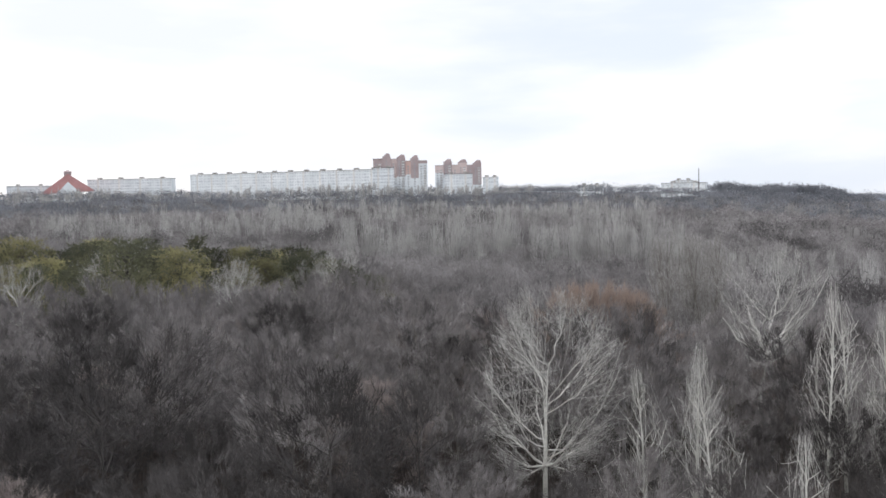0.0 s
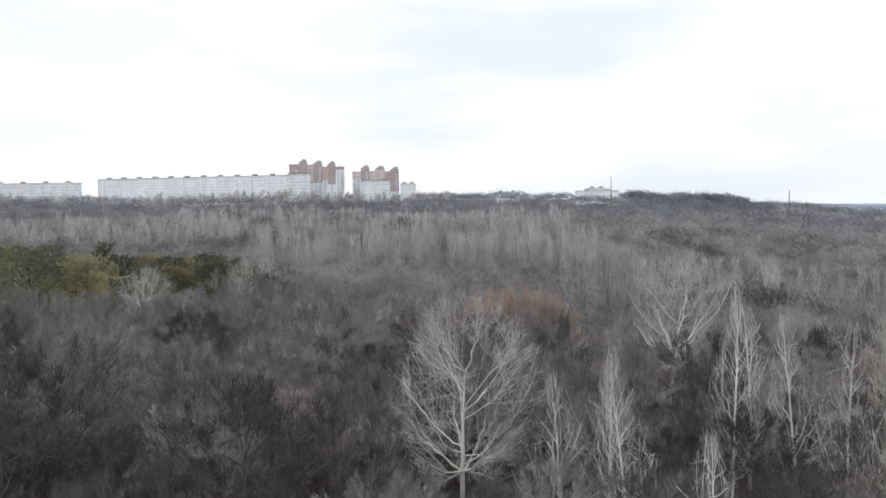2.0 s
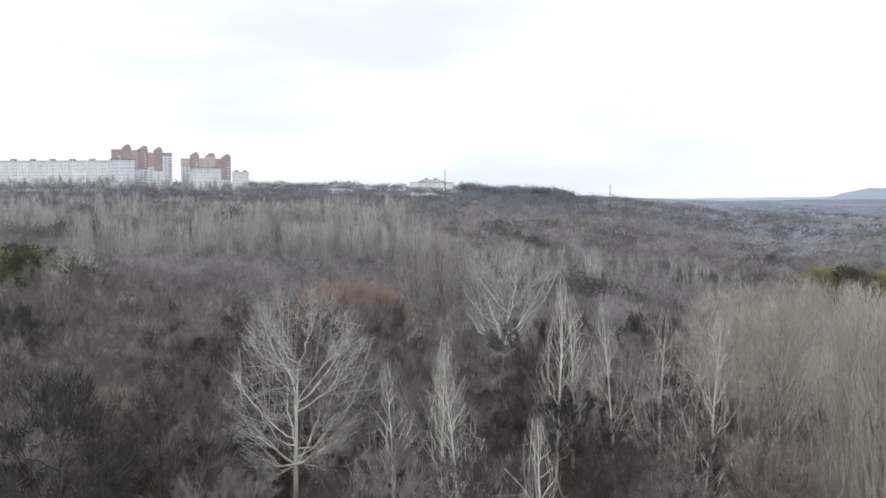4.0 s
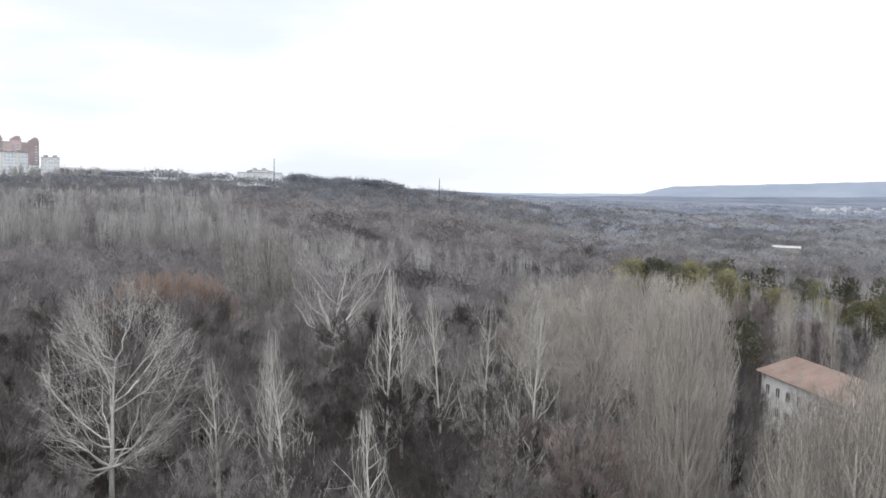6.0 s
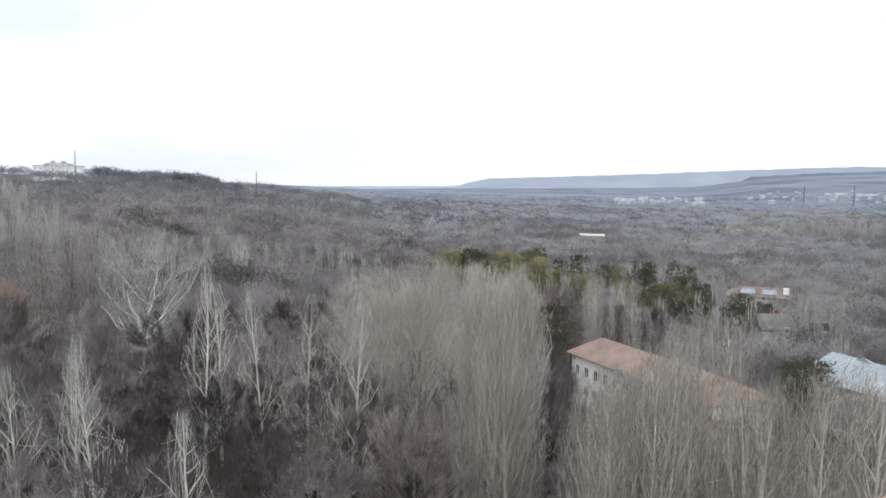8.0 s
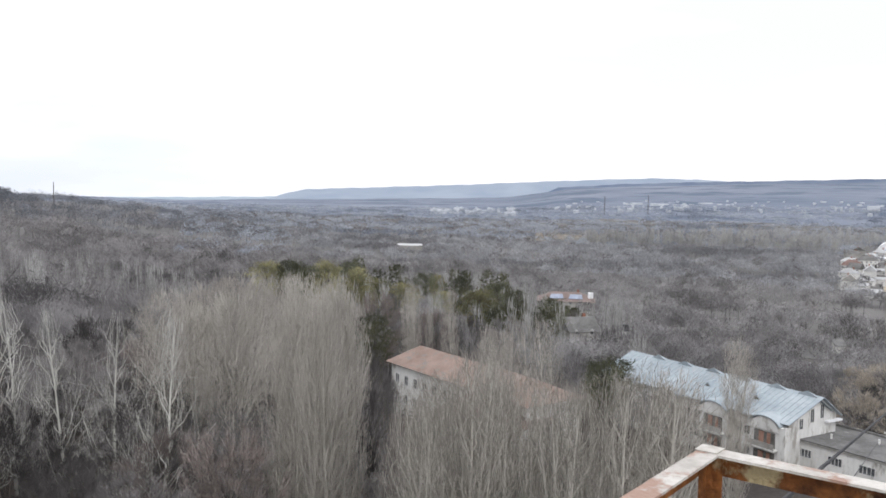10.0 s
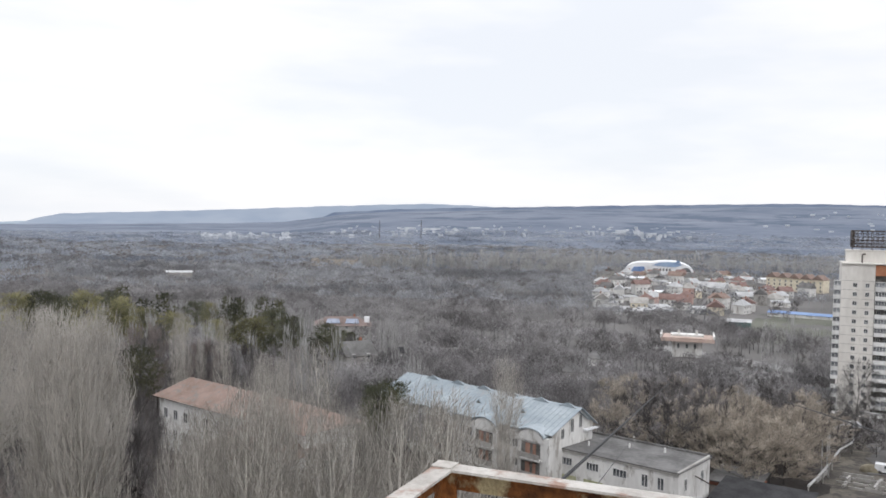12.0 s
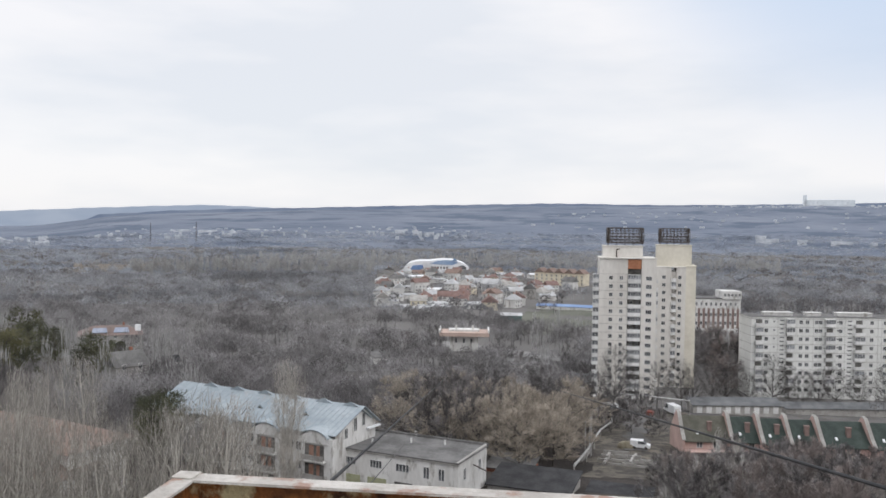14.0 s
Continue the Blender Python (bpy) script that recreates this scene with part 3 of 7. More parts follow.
def nine_storey():
    """A long panel block with stacks of balconies and stair windows."""
    t = thing("apartment_block", pose(304.9, -66.8, -27.0, 0, 0, -82.2), "long nine-storey grey panel apartment block with a flat roof", "apartment block")
    L, H = 72.0, 27.6
    part("wall", Shape().box(0, L, 0, 12, -1.5, H), PANEL_GREY, t)
    part("roof", Shape().box(-0.15, L + 0.15, -0.15, 12.15, H, H + 0.12), ROOF_TAR, t)
    for x0, x1 in ((6, 16), (21, 26), (32, 44), (52, 62)):
        part("roof_vent", Shape().box(x0, x1, 4.5, 7.5, H + 0.12, H + 1.1).box(x0 - 0.3, x1 + 0.3, 4.2, 7.8, H + 1.1, H + 1.3), WHITEWASH, t)
    for x in (9.2, 21.5, 32.5, 44.0, 45.3, 56.0, 67.0):
        part("panel_joint", Shape().box(x - 0.05, x + 0.05, -0.03, 0.01, 0, H), CONCRETE, t)
    for k in range(9):
        z = 0.6 + 2.95 * k
        part("floor_joint", piece(("block_joint", 0), lambda s: s.box(0, 72.0, -0.035, 0.01, -0.06, 0.06), CONCRETE), None, t, at=pose(0, 0, z + 2.85))
        part("floor_joint", piece(("block_joint_end", 0), lambda s: s.box(-0.035, 0.01, 0, 12, -0.06, 0.06), CONCRETE), None, t, at=pose(0, 0, z + 2.85))
        for bx, bw in ((2.6, 2.6), (13.4, 2.8), (27.2, 3.4), (37.4, 3.6), (51.5, 3.2), (62.0, 3.2)):
            put_balcony(t, bx, 0, z + 0.3, bw, 1.1, rnd.random() < 0.55)
            # A dark sheet for the shaded opening behind each balcony.
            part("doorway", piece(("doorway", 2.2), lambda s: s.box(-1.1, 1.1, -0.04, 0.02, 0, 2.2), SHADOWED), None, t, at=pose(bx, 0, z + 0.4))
        for wx in (5.2, 17.2, 19.4, 22.6, 24.0, 31.0, 41.8, 46.5, 48.0, 55.0, 58.5, 65.5, 68.5):
            put_window(t, wx, 0, z + 1.75, 1.3, 1.4)
        for wx in (7.9, 30.0):
            put_window(t, wx, 0, z + 1.9, 0.6, 0.6, bars=0)
        for wx in (10.6, 34.2):
            for dz in (0.9, 2.3):
                put_window(t, wx, 0, z + dz, 1.7, 0.5, bars=0)
    return t


def striped_block():
    t = thing("school_building", pose(413.5, -75.0, -22.0, 0, 0, -82.0), "low white building with red-brown window bays, half behind trees", "school")
    part("wall", Shape().box(-12, 11, 0, 12, -6, 19.5), WHITEWASH, t)
    part("upper_storey", Shape().box(2, 11, -1, 10, 19.5, 23.2), WHITEWASH, t)
    part("roof", Shape().box(-12.3, 2, -0.3, 12.3, 19.5, 19.9), ROOF_TAR, t)
    for i in range(10):
        part("brick_bay", piece(("brick_bay", 1), lambda s: s.box(-0.55, 0.55, -0.12, 0.02, 0, 9.5), BROWN_BAY), None, t, at=pose(-11 + 2.3 * i, 0, 5.5))
    for i in range(9):
        for z in (8.0, 12.0, 17.0):
            put_window(t, -9.9 + 2.3 * i, 0, z, 1.0, 1.6)
    for i in range(5):
        put_window(t, 3.2 + 1.7 * i, -1, 21.4, 1.1, 1.4)
    return t


def row_house(x, w, forward, first, last):
    """One pink unit under a green roof between parapet gables; local x runs along the row."""
    t = thing("row_house", pose(189.2, -27.6, -18.2, 0, 0, -83.5) @ Matrix.Translation((x, forward, 0)), "pink plastered row house under a steep dark green roof", "row house", "pink row houses")
    part("wall", Shape().box(0.25, w - 0.25, 0, 9.5, -2, 3.6), PINK, t)
    ring0 = [(0.25, -0.7, 3.1), (w - 0.25, -0.7, 3.1), (w - 0.25, 4.75, 7.6), (0.25, 4.75, 7.6)]
    ring1 = [(0.25, 10.2, 3.1), (w - 0.25, 10.2, 3.1)]
    roof = Shape()
    up = 0.22
    roof.solid(ring0, [(a, b, c + up) for a, b, c in ring0])
    back = [ring0[3], ring0[2], ring1[1], ring1[0]]
    roof.solid(back, [(a, b, c + up) for a, b, c in back])
    part("roof", roof, ROOF_OLIVE if first else ROOF_GREEN, t)

    def gable(s, deep=0.5):
        prof = [(-0.9, -2.0), (-0.9, 3.6), (0.6, 5.0), (3.9, 8.7), (5.4, 8.95), (6.6, 7.7), (10.3, 3.4), (10.3, -2.0)]
        s.solid([(0, b, c) for b, c in prof], [(deep, b, c) for b, c in prof])

    def coping(s):
        prof = [(-1.1, 3.6), (0.55, 5.02), (3.85, 8.75), (5.45, 9.0)]
        for (b, c), (b2, c2) in zip(prof, prof[1:]):
            s.solid([(-0.16, b, c), (0.66, b, c), (0.66, b2, c2), (-0.16, b2, c2)], [(-0.16, b, c + 0.14), (0.66, b, c + 0.14), (0.66, b2, c2 + 0.14), (-0.16, b2, c2 + 0.14)])

    for gx in ([-0.25, w - 0.25] if last else [-0.25]):
        g = part("gable_wall", piece(("gable_wall", 0), gable, PINK), None, t, at=pose(gx, 0, 0))
        part("coping", piece(("coping", 0), coping, CONCRETE), None, g, "pale coping")
    part("chimney", Shape().box(w * 0.55, w * 0.55 + 0.9, 1.4, 2.2, 4.0, 7.0).box(w * 0.55 - 0.1, w * 0.55 + 1.0, 1.3, 2.3, 7.0, 7.2), BROWN_BAY, t)
    sky_light = Shape().solid([(w * 0.3, 0.8, 4.52), (w * 0.3 + 0.5, 0.8, 4.52), (w * 0.3 + 0.5, 1.4, 5.03), (w * 0.3, 1.4, 5.03)], [(w * 0.3, 0.75, 4.65), (w * 0.3 + 0.5, 0.75, 4.65), (w * 0.3 + 0.5, 1.35, 5.16), (w * 0.3, 1.35, 5.16)])
    part("skylight", sky_light, SHEET_WHITE, t)
    part("canopy", Shape().box(0.4, w - 0.4, -2.2, -0.02, 1.2, 1.4), PINK, t)
    put_window(t, w * 0.35, 0, 2.4, 1.3, 1.3)
    put_window(t, w * 0.7, 0, 2.4, 1.3, 1.3)
    put_window(t, w * 0.35, 0, -0.4, 1.3, 1.5)
    put_window(t, w * 0.7, 0, -0.4, 1.0, 2.0)
    if first:
        part("side_wall_door", Shape().box(-0.28, -0.2, 3, 4, -2, 0.2), SHADOWED, t)
    return t


SALMON_BRICK = material("salmon_brick_infill", (0.25, 0.14, 0.105), (0.36, 0.22, 0.17), 0.8, 0.9, 8)


def blue_roof_building():
    """Three storeys, a long pale blue sheet roof, arched bays with brick balconies."""
    t = thing("long_house", pose(152.9, 69.9, -13.0, 0, 0, -111.3), "unfinished white three-storey building under a long pale blue sheet roof", "house")
    L, E, R, F, B = 40.6, 10.9, 14.0, -7.5, 4.0
    part("wall", Shape().box(0, L, F, B, -1.5, E - 0.6), WHITEWASH, t)
    gab = [(F, E - 0.6), (B, E - 0.6), (B, E + 0.3), (0, R - 0.2), (F, E + 0.1)]
    for g0 in (0.0, L - 0.35):
        part("gable_wall", Shape().solid([(g0, b, c) for b, c in gab], [(g0 + 0.35, b, c) for b, c in gab]), WHITEWASH, t)
    slopes = Shape()
    o = 0.8
    front = [(-0.6, F - o, E - 0.2), (L + 0.6, F - o, E - 0.2), (L + 0.6, 0, R), (-0.6, 0, R)]
    back = [(-0.6, 0, R), (L + 0.6, 0, R), (L + 0.6, B + o, E - 0.2), (-0.6, B + o, E - 0.2)]
    for ring in (front, back):
        slopes.solid(ring, [(x, y, z + 0.13) for x, y, z in ring])
    r = part("roof", slopes, ROOF_BLUE, t)
    seam = piece(("roof_seam", 0), lambda s: s.solid([(-0.03, F - o, E - 0.08), (0.03, F - o, E - 0.08), (0.03, 0, R + 0.12), (-0.03, 0, R + 0.12)], [(-0.03, F - o, E - 0.02), (0.03, F - o, E - 0.02), (0.03, 0, R + 0.18), (-0.03, 0, R + 0.18)]), ROOF_BLUE)
    for i in range(41):
        part("roof_seam", seam, None, r, at=pose(-0.5 + i * 1.02, 0, 0))
    for x in (7.0, 13.5, 20.0, 26.5, 33.0, 38.6):
        part("ridge_peak", Shape().solid([(x - 2.6, -0.6, R - 0.4), (x + 2.6, -0.6, R - 0.4), (x, -0.6, R + 0.7)], [(x - 2.6, 2.6, R - 2.4), (x + 2.6, 2.6, R - 2.4), (x, 2.4, R - 0.6)]), ROOF_BLUE, r)
    n = 10
    for x in (6.5, 16.8, 27.2, 37.2):
        y = F - 1.0
        part("bay", Shape().box(x - 2.7, x + 2.7, y, F, -1.5, E - 1.6), WHITEWASH, t)
        arch = [(x + 2.85 * math.cos(math.pi * k / n), E - 0.75 + 1.2 * math.sin(math.pi * k / n) ** 1.4) for k in range(n + 1)]
        ring = [(p, q + 0.14) for p, q in arch] + [(p * 0.985 + x * 0.015, q) for p, q in arch[::-1]]
        hood = Shape().solid([(p, y - 0.4, q) for p, q in ring], [(p, F + 2.6, q + 0.35) for p, q in ring])
        part("bay_roof", hood, ROOF_BLUE, t)
        wall = [(x + 2.7 * math.cos(math.pi * k / n), E - 1.6 + 2.0 * math.sin(math.pi * k / n) ** 1.2) for k in range(n + 1)]
        part("bay_gable", Shape().solid([(a, y - 0.2, c) for a, c in wall], [(a, F, c) for a, c in wall]), WHITEWASH, t)
        for f in range(3):
            z = 0.3 + 3.1 * f
            # A dark sheet on the bay's face gives the shade of its openings.
            shade_panel = part("bay_recess", Shape().box(x - 1.9, x + 1.9, y - 0.05, y + 0.02, z + 0.2, z + 2.5), SHADOWED, t)
            if f:
                part("brick_infill", Shape().box(x - 1.0, x - 0.1, y - 0.12, y - 0.05, z + 0.2, z + 2.4), SALMON_BRICK, shade_panel, "salmon brick infill")
                part("brick_infill", Shape().box(x + 0.5, x + 1.1, y - 0.12, y - 0.05, z + 0.2, z + 2.4), SALMON_BRICK, shade_panel, "salmon brick infill")
                part("railing", Shape().box(x - 2.2, x + 2.2, y - 0.75, y - 0.66, z + 0.1, z + 0.95), CONCRETE, shade_panel)
                part("slab", Shape().box(x - 2.3, x + 2.3, y - 0.8, y, z - 0.12, z + 0.1), WHITEWASH, shade_panel)
            else:
                part("pier", Shape().box(x - 0.5, x + 0.5, y - 0.12, y - 0.05, z, z + 2.5), WHITEWASH, shade_panel)
    part("corner_pier", Shape().box(L - 0.9, L + 0.25, F - 1.1, F + 0.3, -1.5, E - 0.7), WHITEWASH, t)
    for x in (1.6, 11.0, 12.8, 21.4, 23.0, 31.6, 33.2):
        for f in range(3):
            put_window(t, x, F, 1.9 + 3.1 * f, 1.2, 1.5)
    for x in (22.2, 32.2):
        part("dormer", Shape().solid([(x - 1.2, -4.4, E + 0.9), (x + 1.2, -4.4, E + 0.9), (x, -4.4, E + 2.2)], [(x - 1.2, -2.0, E + 2.1), (x + 1.2, -2.0, E + 2.1), (x, -1.6, E + 2.5)]), ROOF_BLUE, t)
        part("dormer_front", Shape().solid([(x - 0.9, -4.46, E + 0.95), (x + 0.9, -4.46, E + 0.95), (x, -4.46, E + 1.9)], [(x - 0.9, -4.4, E + 0.95), (x + 0.9, -4.4, E + 0.95), (x, -4.4, E + 1.9)]), SHADOWED, t)
    for y, z, w, h in ((-4.6, E - 0.5, 0.9, 1.7), (-2.0, E + 0.5, 0.9, 2.2), (0.4, E + 0.9, 0.9, 2.2)):
        put_window(t, L, y, z, w, h, 90)
    part("ledge", Shape().box(L, L + 0.7, 1.2, B + 0.7, E - 0.9, E - 0.65), SHEET_WHITE, t)
    return t


def white_building():
    t = thing("workshop", pose(134.5, 35.1, -13.0, 0, 0, -107.2), "two-storey stained white workshop with a flat grey roof", "building")
    L, D, H = 21.4, 11.6, 8.0
    part("wall", Shape().box(0, L, 0, D, -1.5, H), WHITEWASH, t)
    part("roof", Shape().box(-0.25, L + 0.25, -0.3, D + 0.25, H, H + 0.16).box(-0.25, L + 0.25, D - 0.1, D + 0.25, H + 0.16, H + 0.5), ROOF_TAR, t)
    part("end_parapet", Shape().solid([(L - 0.3, -0.1, H), (L + 0.06, -0.1, H), (L + 0.06, D + 0.1, H), (L - 0.3, D + 0.1, H)], [(L - 0.3, -0.1, H + 0.19), (L + 0.06, -0.1, H + 0.19), (L + 0.06, D + 0.1, H + 0.45), (L - 0.3, D + 0.1, H + 0.45)]), CONCRETE, t)
    part("cornice", Shape().box(-0.1, L + 0.1, -0.22, 0, H - 0.35, H - 0.02), CONCRETE, t)
    for x, w in ((2.2, 2.2), (7.0, 2.2), (11.8, 2.4)):
        put_window(t, x, 0, 6.1, w, 1.3, bars=3)
    for x in (16.0, 18.6):
        put_window(t, x, 0, 5.9, 1.1, 1.9)
        put_window(t, x, 0, 2.0, 1.1, 1.7)
    for x in (2.4, 7.2):
        part("garage_door", Shape().box(x - 1.7, x + 1.7, -0.08, 0.02, 0.0, 3.9), material("faded_green_door", (0.30, 0.31, 0.19), (0.42, 0.43, 0.29), 0.8, 0.8, 6), t, "faded green garage door")
    part("broken_window", Shape().box(10.4, 13.6, -0.06, 0.02, 1.2, 3.8), SHADOWED, t)
    put_window(t, 9.3, 0, 2.0, 0.9, 1.2)
    for y, z in ((2.5, 5.8), (8.6, 5.8), (5.0, 2.0)):
        put_window(t, L, y, z, 1.0, 1.9, 90)
    part("wall_bracket", Shape().bar((L, 6.0, 6.4), (L + 2.4, 5.6, 5.8), 0.1), STEEL, t)
    for x, y in ((4.0, 4.0), (9.5, 7.5), (15.0, 9.0)):
        part("roof_pipe", Shape().bar((x, y, H), (x, y, H + 0.9), 0.16, 7), FRAME, t)
    return t


def red_roof_house():
    """A hipped terracotta roof over white walls, with a cross wing."""
    t = thing("manor_house", pose(110.0, 93.0, -5.2, 0, 0, -107.0) @ Matrix.Translation((4.4, 0, 0)), "old white house under a terracotta hipped roof, half behind poplars", "house")
    L, B, E, R = 33.6, 4.7, 8.9, 11.2
    part("wall", Shape().box(0, L, -B, B, -3.5, E), WHITEWASH, t)
    o = 0.8
    rim = [(-o, -B - o, E - 0.1), (L + o, -B - o, E - 0.1), (L + o, B + o, E - 0.1), (-o, B + o, E - 0.1)]
    a, b = (1.3, 0, R), (L - 6.0, 0, R)
    roof = Shape().face(rim[::-1]).face([rim[0], rim[1], b, a]).face([rim[2], rim[3], a, b]).face([rim[1], rim[2], b]).face([rim[3], rim[0], a])
    part("roof", roof, ROOF_RED, t, "weathered terracotta tile roof")
    wing = part("wing", Shape().box(22, 34, -B - 7, -B, -3.5, E - 2.7), WHITEWASH, t)
    w0, w1, z0, z1 = 21.3, 34.7, E - 2.8, E + 1.3
    part("wing_roof", Shape().solid([(w0, -B - 7.8, z0), (w1, -B - 7.8, z0), ((w0 + w1) / 2, -B - 5.0, z1)], [(w0, 0, z0), (w1, 0, z0), ((w0 + w1) / 2, 0, z1)]), ROOF_RED, wing)
    part("dormer", Shape().solid([(24.6, -B - 4.6, z0 + 1.2), (26.2, -B - 4.6, z0 + 1.2), (25.4, -B - 4.6, z0 + 2.4)], [(25.4, -B - 4.4, z0 + 1.2), (27.4, -B - 4.4, z0 + 1.2), (26.6, -B - 4.4, z0 + 2.4)]), ROOF_RED, wing)
    for i in range(7):
        for z in (0.2, 3.4, 6.4):
            put_window(t, 1.8 + 2.6 * i, -B, z, 1.1, 1.6)
    for y in (-3.6, 0, 3.6):
        for z in (0.2, 3.4, 6.4):
            put_window(t, 0, y, z, 1.1, 1.6, -90)
    for i in range(4):
        for z in (0.2, 3.2):
            put_window(wing, 23.5 + 3.0 * i, -B - 7, z, 1.1, 1.5)
    return t


def cottage(m, w, d, e, r, wall, roof, label, hip=False, chimney=True, group=""):
    """A small pitched-roof house; its ridge runs along local x."""
    t = thing("house", m, label, "house", group)
    part("wall", Shape().box(-w / 2, w / 2, -d / 2, d / 2, -2.0, e), wall, t)
    o = 0.5
    s = Shape()
    rim = [(-w / 2 - o, -d / 2 - o, e - 0.1), (w / 2 + o, -d / 2 - o, e - 0.1), (w / 2 + o, d / 2 + o, e - 0.1), (-w / 2 - o, d / 2 + o, e - 0.1)]
    k = d * 0.42 if hip else -o
    a, b = (-w / 2 + k, 0, e + r), (w / 2 - k, 0, e + r)
    s.face(rim[::-1]).face([rim[0], rim[1], b, a]).face([rim[2], rim[3], a, b]).face([rim[1], rim[2], b]).face([rim[3], rim[0], a])
    part("roof", s, roof, t)
    floors = 2 if e > 4.5 else 1
    for f in range(floors):
        for i in range(max(2, int(w / 3.2))):
            put_window(t, -w / 2 + w * (i + 0.5) / max(2, int(w / 3.2)), -d / 2, 1.6 + 2.8 * f, 1.2, 1.4)
    for y in (-d / 4, d / 4):
        put_window(t, w / 2, y, 1.6, 1.1, 1.3, 90)
    if chimney:
        part("chimney", Shape().box(w * 0.2, w * 0.2 + 0.7, -0.2 + d * 0.1, 0.5 + d * 0.1, e, e + r + 0.8), BRICK_RED, t)
    return t


front_tower()
rear_tower()
nine_storey()
striped_block()
ROOF_OLIVE = material("faded_olive_roof", (0.075, 0.075, 0.06), (0.125, 0.12, 0.10), 0.4, 0.8, 8, 0.2)
x_at = 0.0
for i, (w, forward) in enumerate(((10.4, 0.0), (6.2, -0.6), (5.8, -1.8), (6.3, -2.6), (10.4, -3.6), (8.0, -4.4))):
    row_house(x_at, w, forward, i == 0, i == 5)
    x_at += w
blue_roof_building()
white_building()
red_roof_house()


def facing(az, d, dz=0.0, turn=0.0):
    x, y, z = on_land(az, d, dz)
    return pose(x, y, z, 0, 0, -az + turn)


# houses among the trees
ROOF_UMBER = material("umber_tile_roof", (0.15, 0.115, 0.104), (0.23, 0.18, 0.166), 0.4, 0.85, 7, 0.3)
solar = cottage(facing(60.8, 335, 2.0), 22, 13, 5.0, 2.9, CONCRETE, ROOF_UMBER, "brown-roofed house with solar panels among bare trees", hip=True)
for x in (-6.2, 1.2):
    p0 = [(x, -5.4, 5.75), (x + 5.4, -5.4, 5.75), (x + 5.0, -2.2, 7.1), (x + 0.5, -2.2, 7.1)]
    part("solar_panel", Shape().solid(p0, [(a, b - 0.05, c + 0.15) for a, b, c in p0]), material("blue_grey_solar_glass", (0.20, 0.235, 0.31), (0.30, 0.335, 0.41), 0.5, 0.5, 5), solar, "pale blue-grey solar panel")
part("water_tank", Shape().box(8.6, 10.6, -4, -2, 6, 8.2), SHEET_WHITE, solar)
cottage(facing(61.7, 258, 0.0, 25), 9.5, 9, 4.6, 3.8, CONCRETE, ROOF_TAR, "small grey gabled house among bare trees")
cottage(facing(64.4, 290, 0.0, 10), 5, 5, 3.2, 1.8, WHITEWASH, ROOF_DARK, "small white hut between bare trees", chimney=False)


def terrace_villa():
    t = thing("villa", facing(83.75, 385, 2.2), "white villa with a wide salmon roof terrace", "villa")
    part("wall", Shape().box(-6.4, 6.4, 0, 10, -2, 5.2), WHITEWASH, t)
    part("terrace", Shape().box(-11.2, 11.4, -3.2, 11, 5.2, 6.9), material("salmon_plaster", (0.43, 0.325, 0.28), (0.53, 0.42, 0.37), 0.2, 0.9, 6), t, "salmon terrace band")
    part("parapet", Shape().box(-11.4, -10.7, -3.4, 11, 6.9, 8.2).box(10.9, 11.6, -3.4, 11, 6.9, 8.2).box(-7, 7, 2, 9, 6.9, 7.7), WHITEWASH, t)
    for x in (-3.6, 4.0):
        part("chimney", Shape().box(x - 0.5, x + 0.5, 3, 4, 7.7, 9.6), WHITEWASH, t)
    for x in (-3.6, 0.0, 3.4):
        put_window(t, x, 0, 3.0, 1.1, 2.2)
    return t


terrace_villa()

# village across the valley
ROOFS = ((ROOF_BROWN, "brown-red"), (ROOF_RED, "terracotta"), (ROOF_TAR, "grey"), (ROOF_BROWN, "dull brown-red"), (SHEET_DULL, "pale sheet"), (CONCRETE, "pale grey"))
WALLS = ((WHITEWASH, "white"), (CREAM, "cream"), (PINK, "pink"), (CONCRETE, "grey"))
vr = random.Random(9)
spots = []
tries = 0
while len(spots) < 64 and tries < 4000:
    tries += 1
    az, d = vr.uniform(78.0, 91.0), vr.uniform(575, 950)
    if d < 640 and az > 87.4:
        continue
    if d < 600 and az < 80:
        continue
    x, y = at_az(az, d)
    if all((x - a) ** 2 + (y - b) ** 2 > 14 ** 2 for a, b in spots):
        spots.append((x, y))
for x, y in spots:
    roof, rname = ROOFS[vr.choice((0, 4, 1, 2, 2, 3, 4, 5, 5))]
    wall, wname = WALLS[vr.choice((0, 0, 0, 0, 0, 1, 2, 3))]
    az = math.degrees(math.atan2(x, y))
    cottage(pose(x, y, float(land_z(x, y)), 0, 0, -az + vr.choice((0, 25, -30, 60, 90))), vr.uniform(9, 15), vr.uniform(8, 11), vr.choice((5.6, 6.0, 8.2)), vr.uniform(2.8, 4.6), wall, roof, f"{wname} village house under a {rname} roof", vr.random() < 0.4, group="village houses")


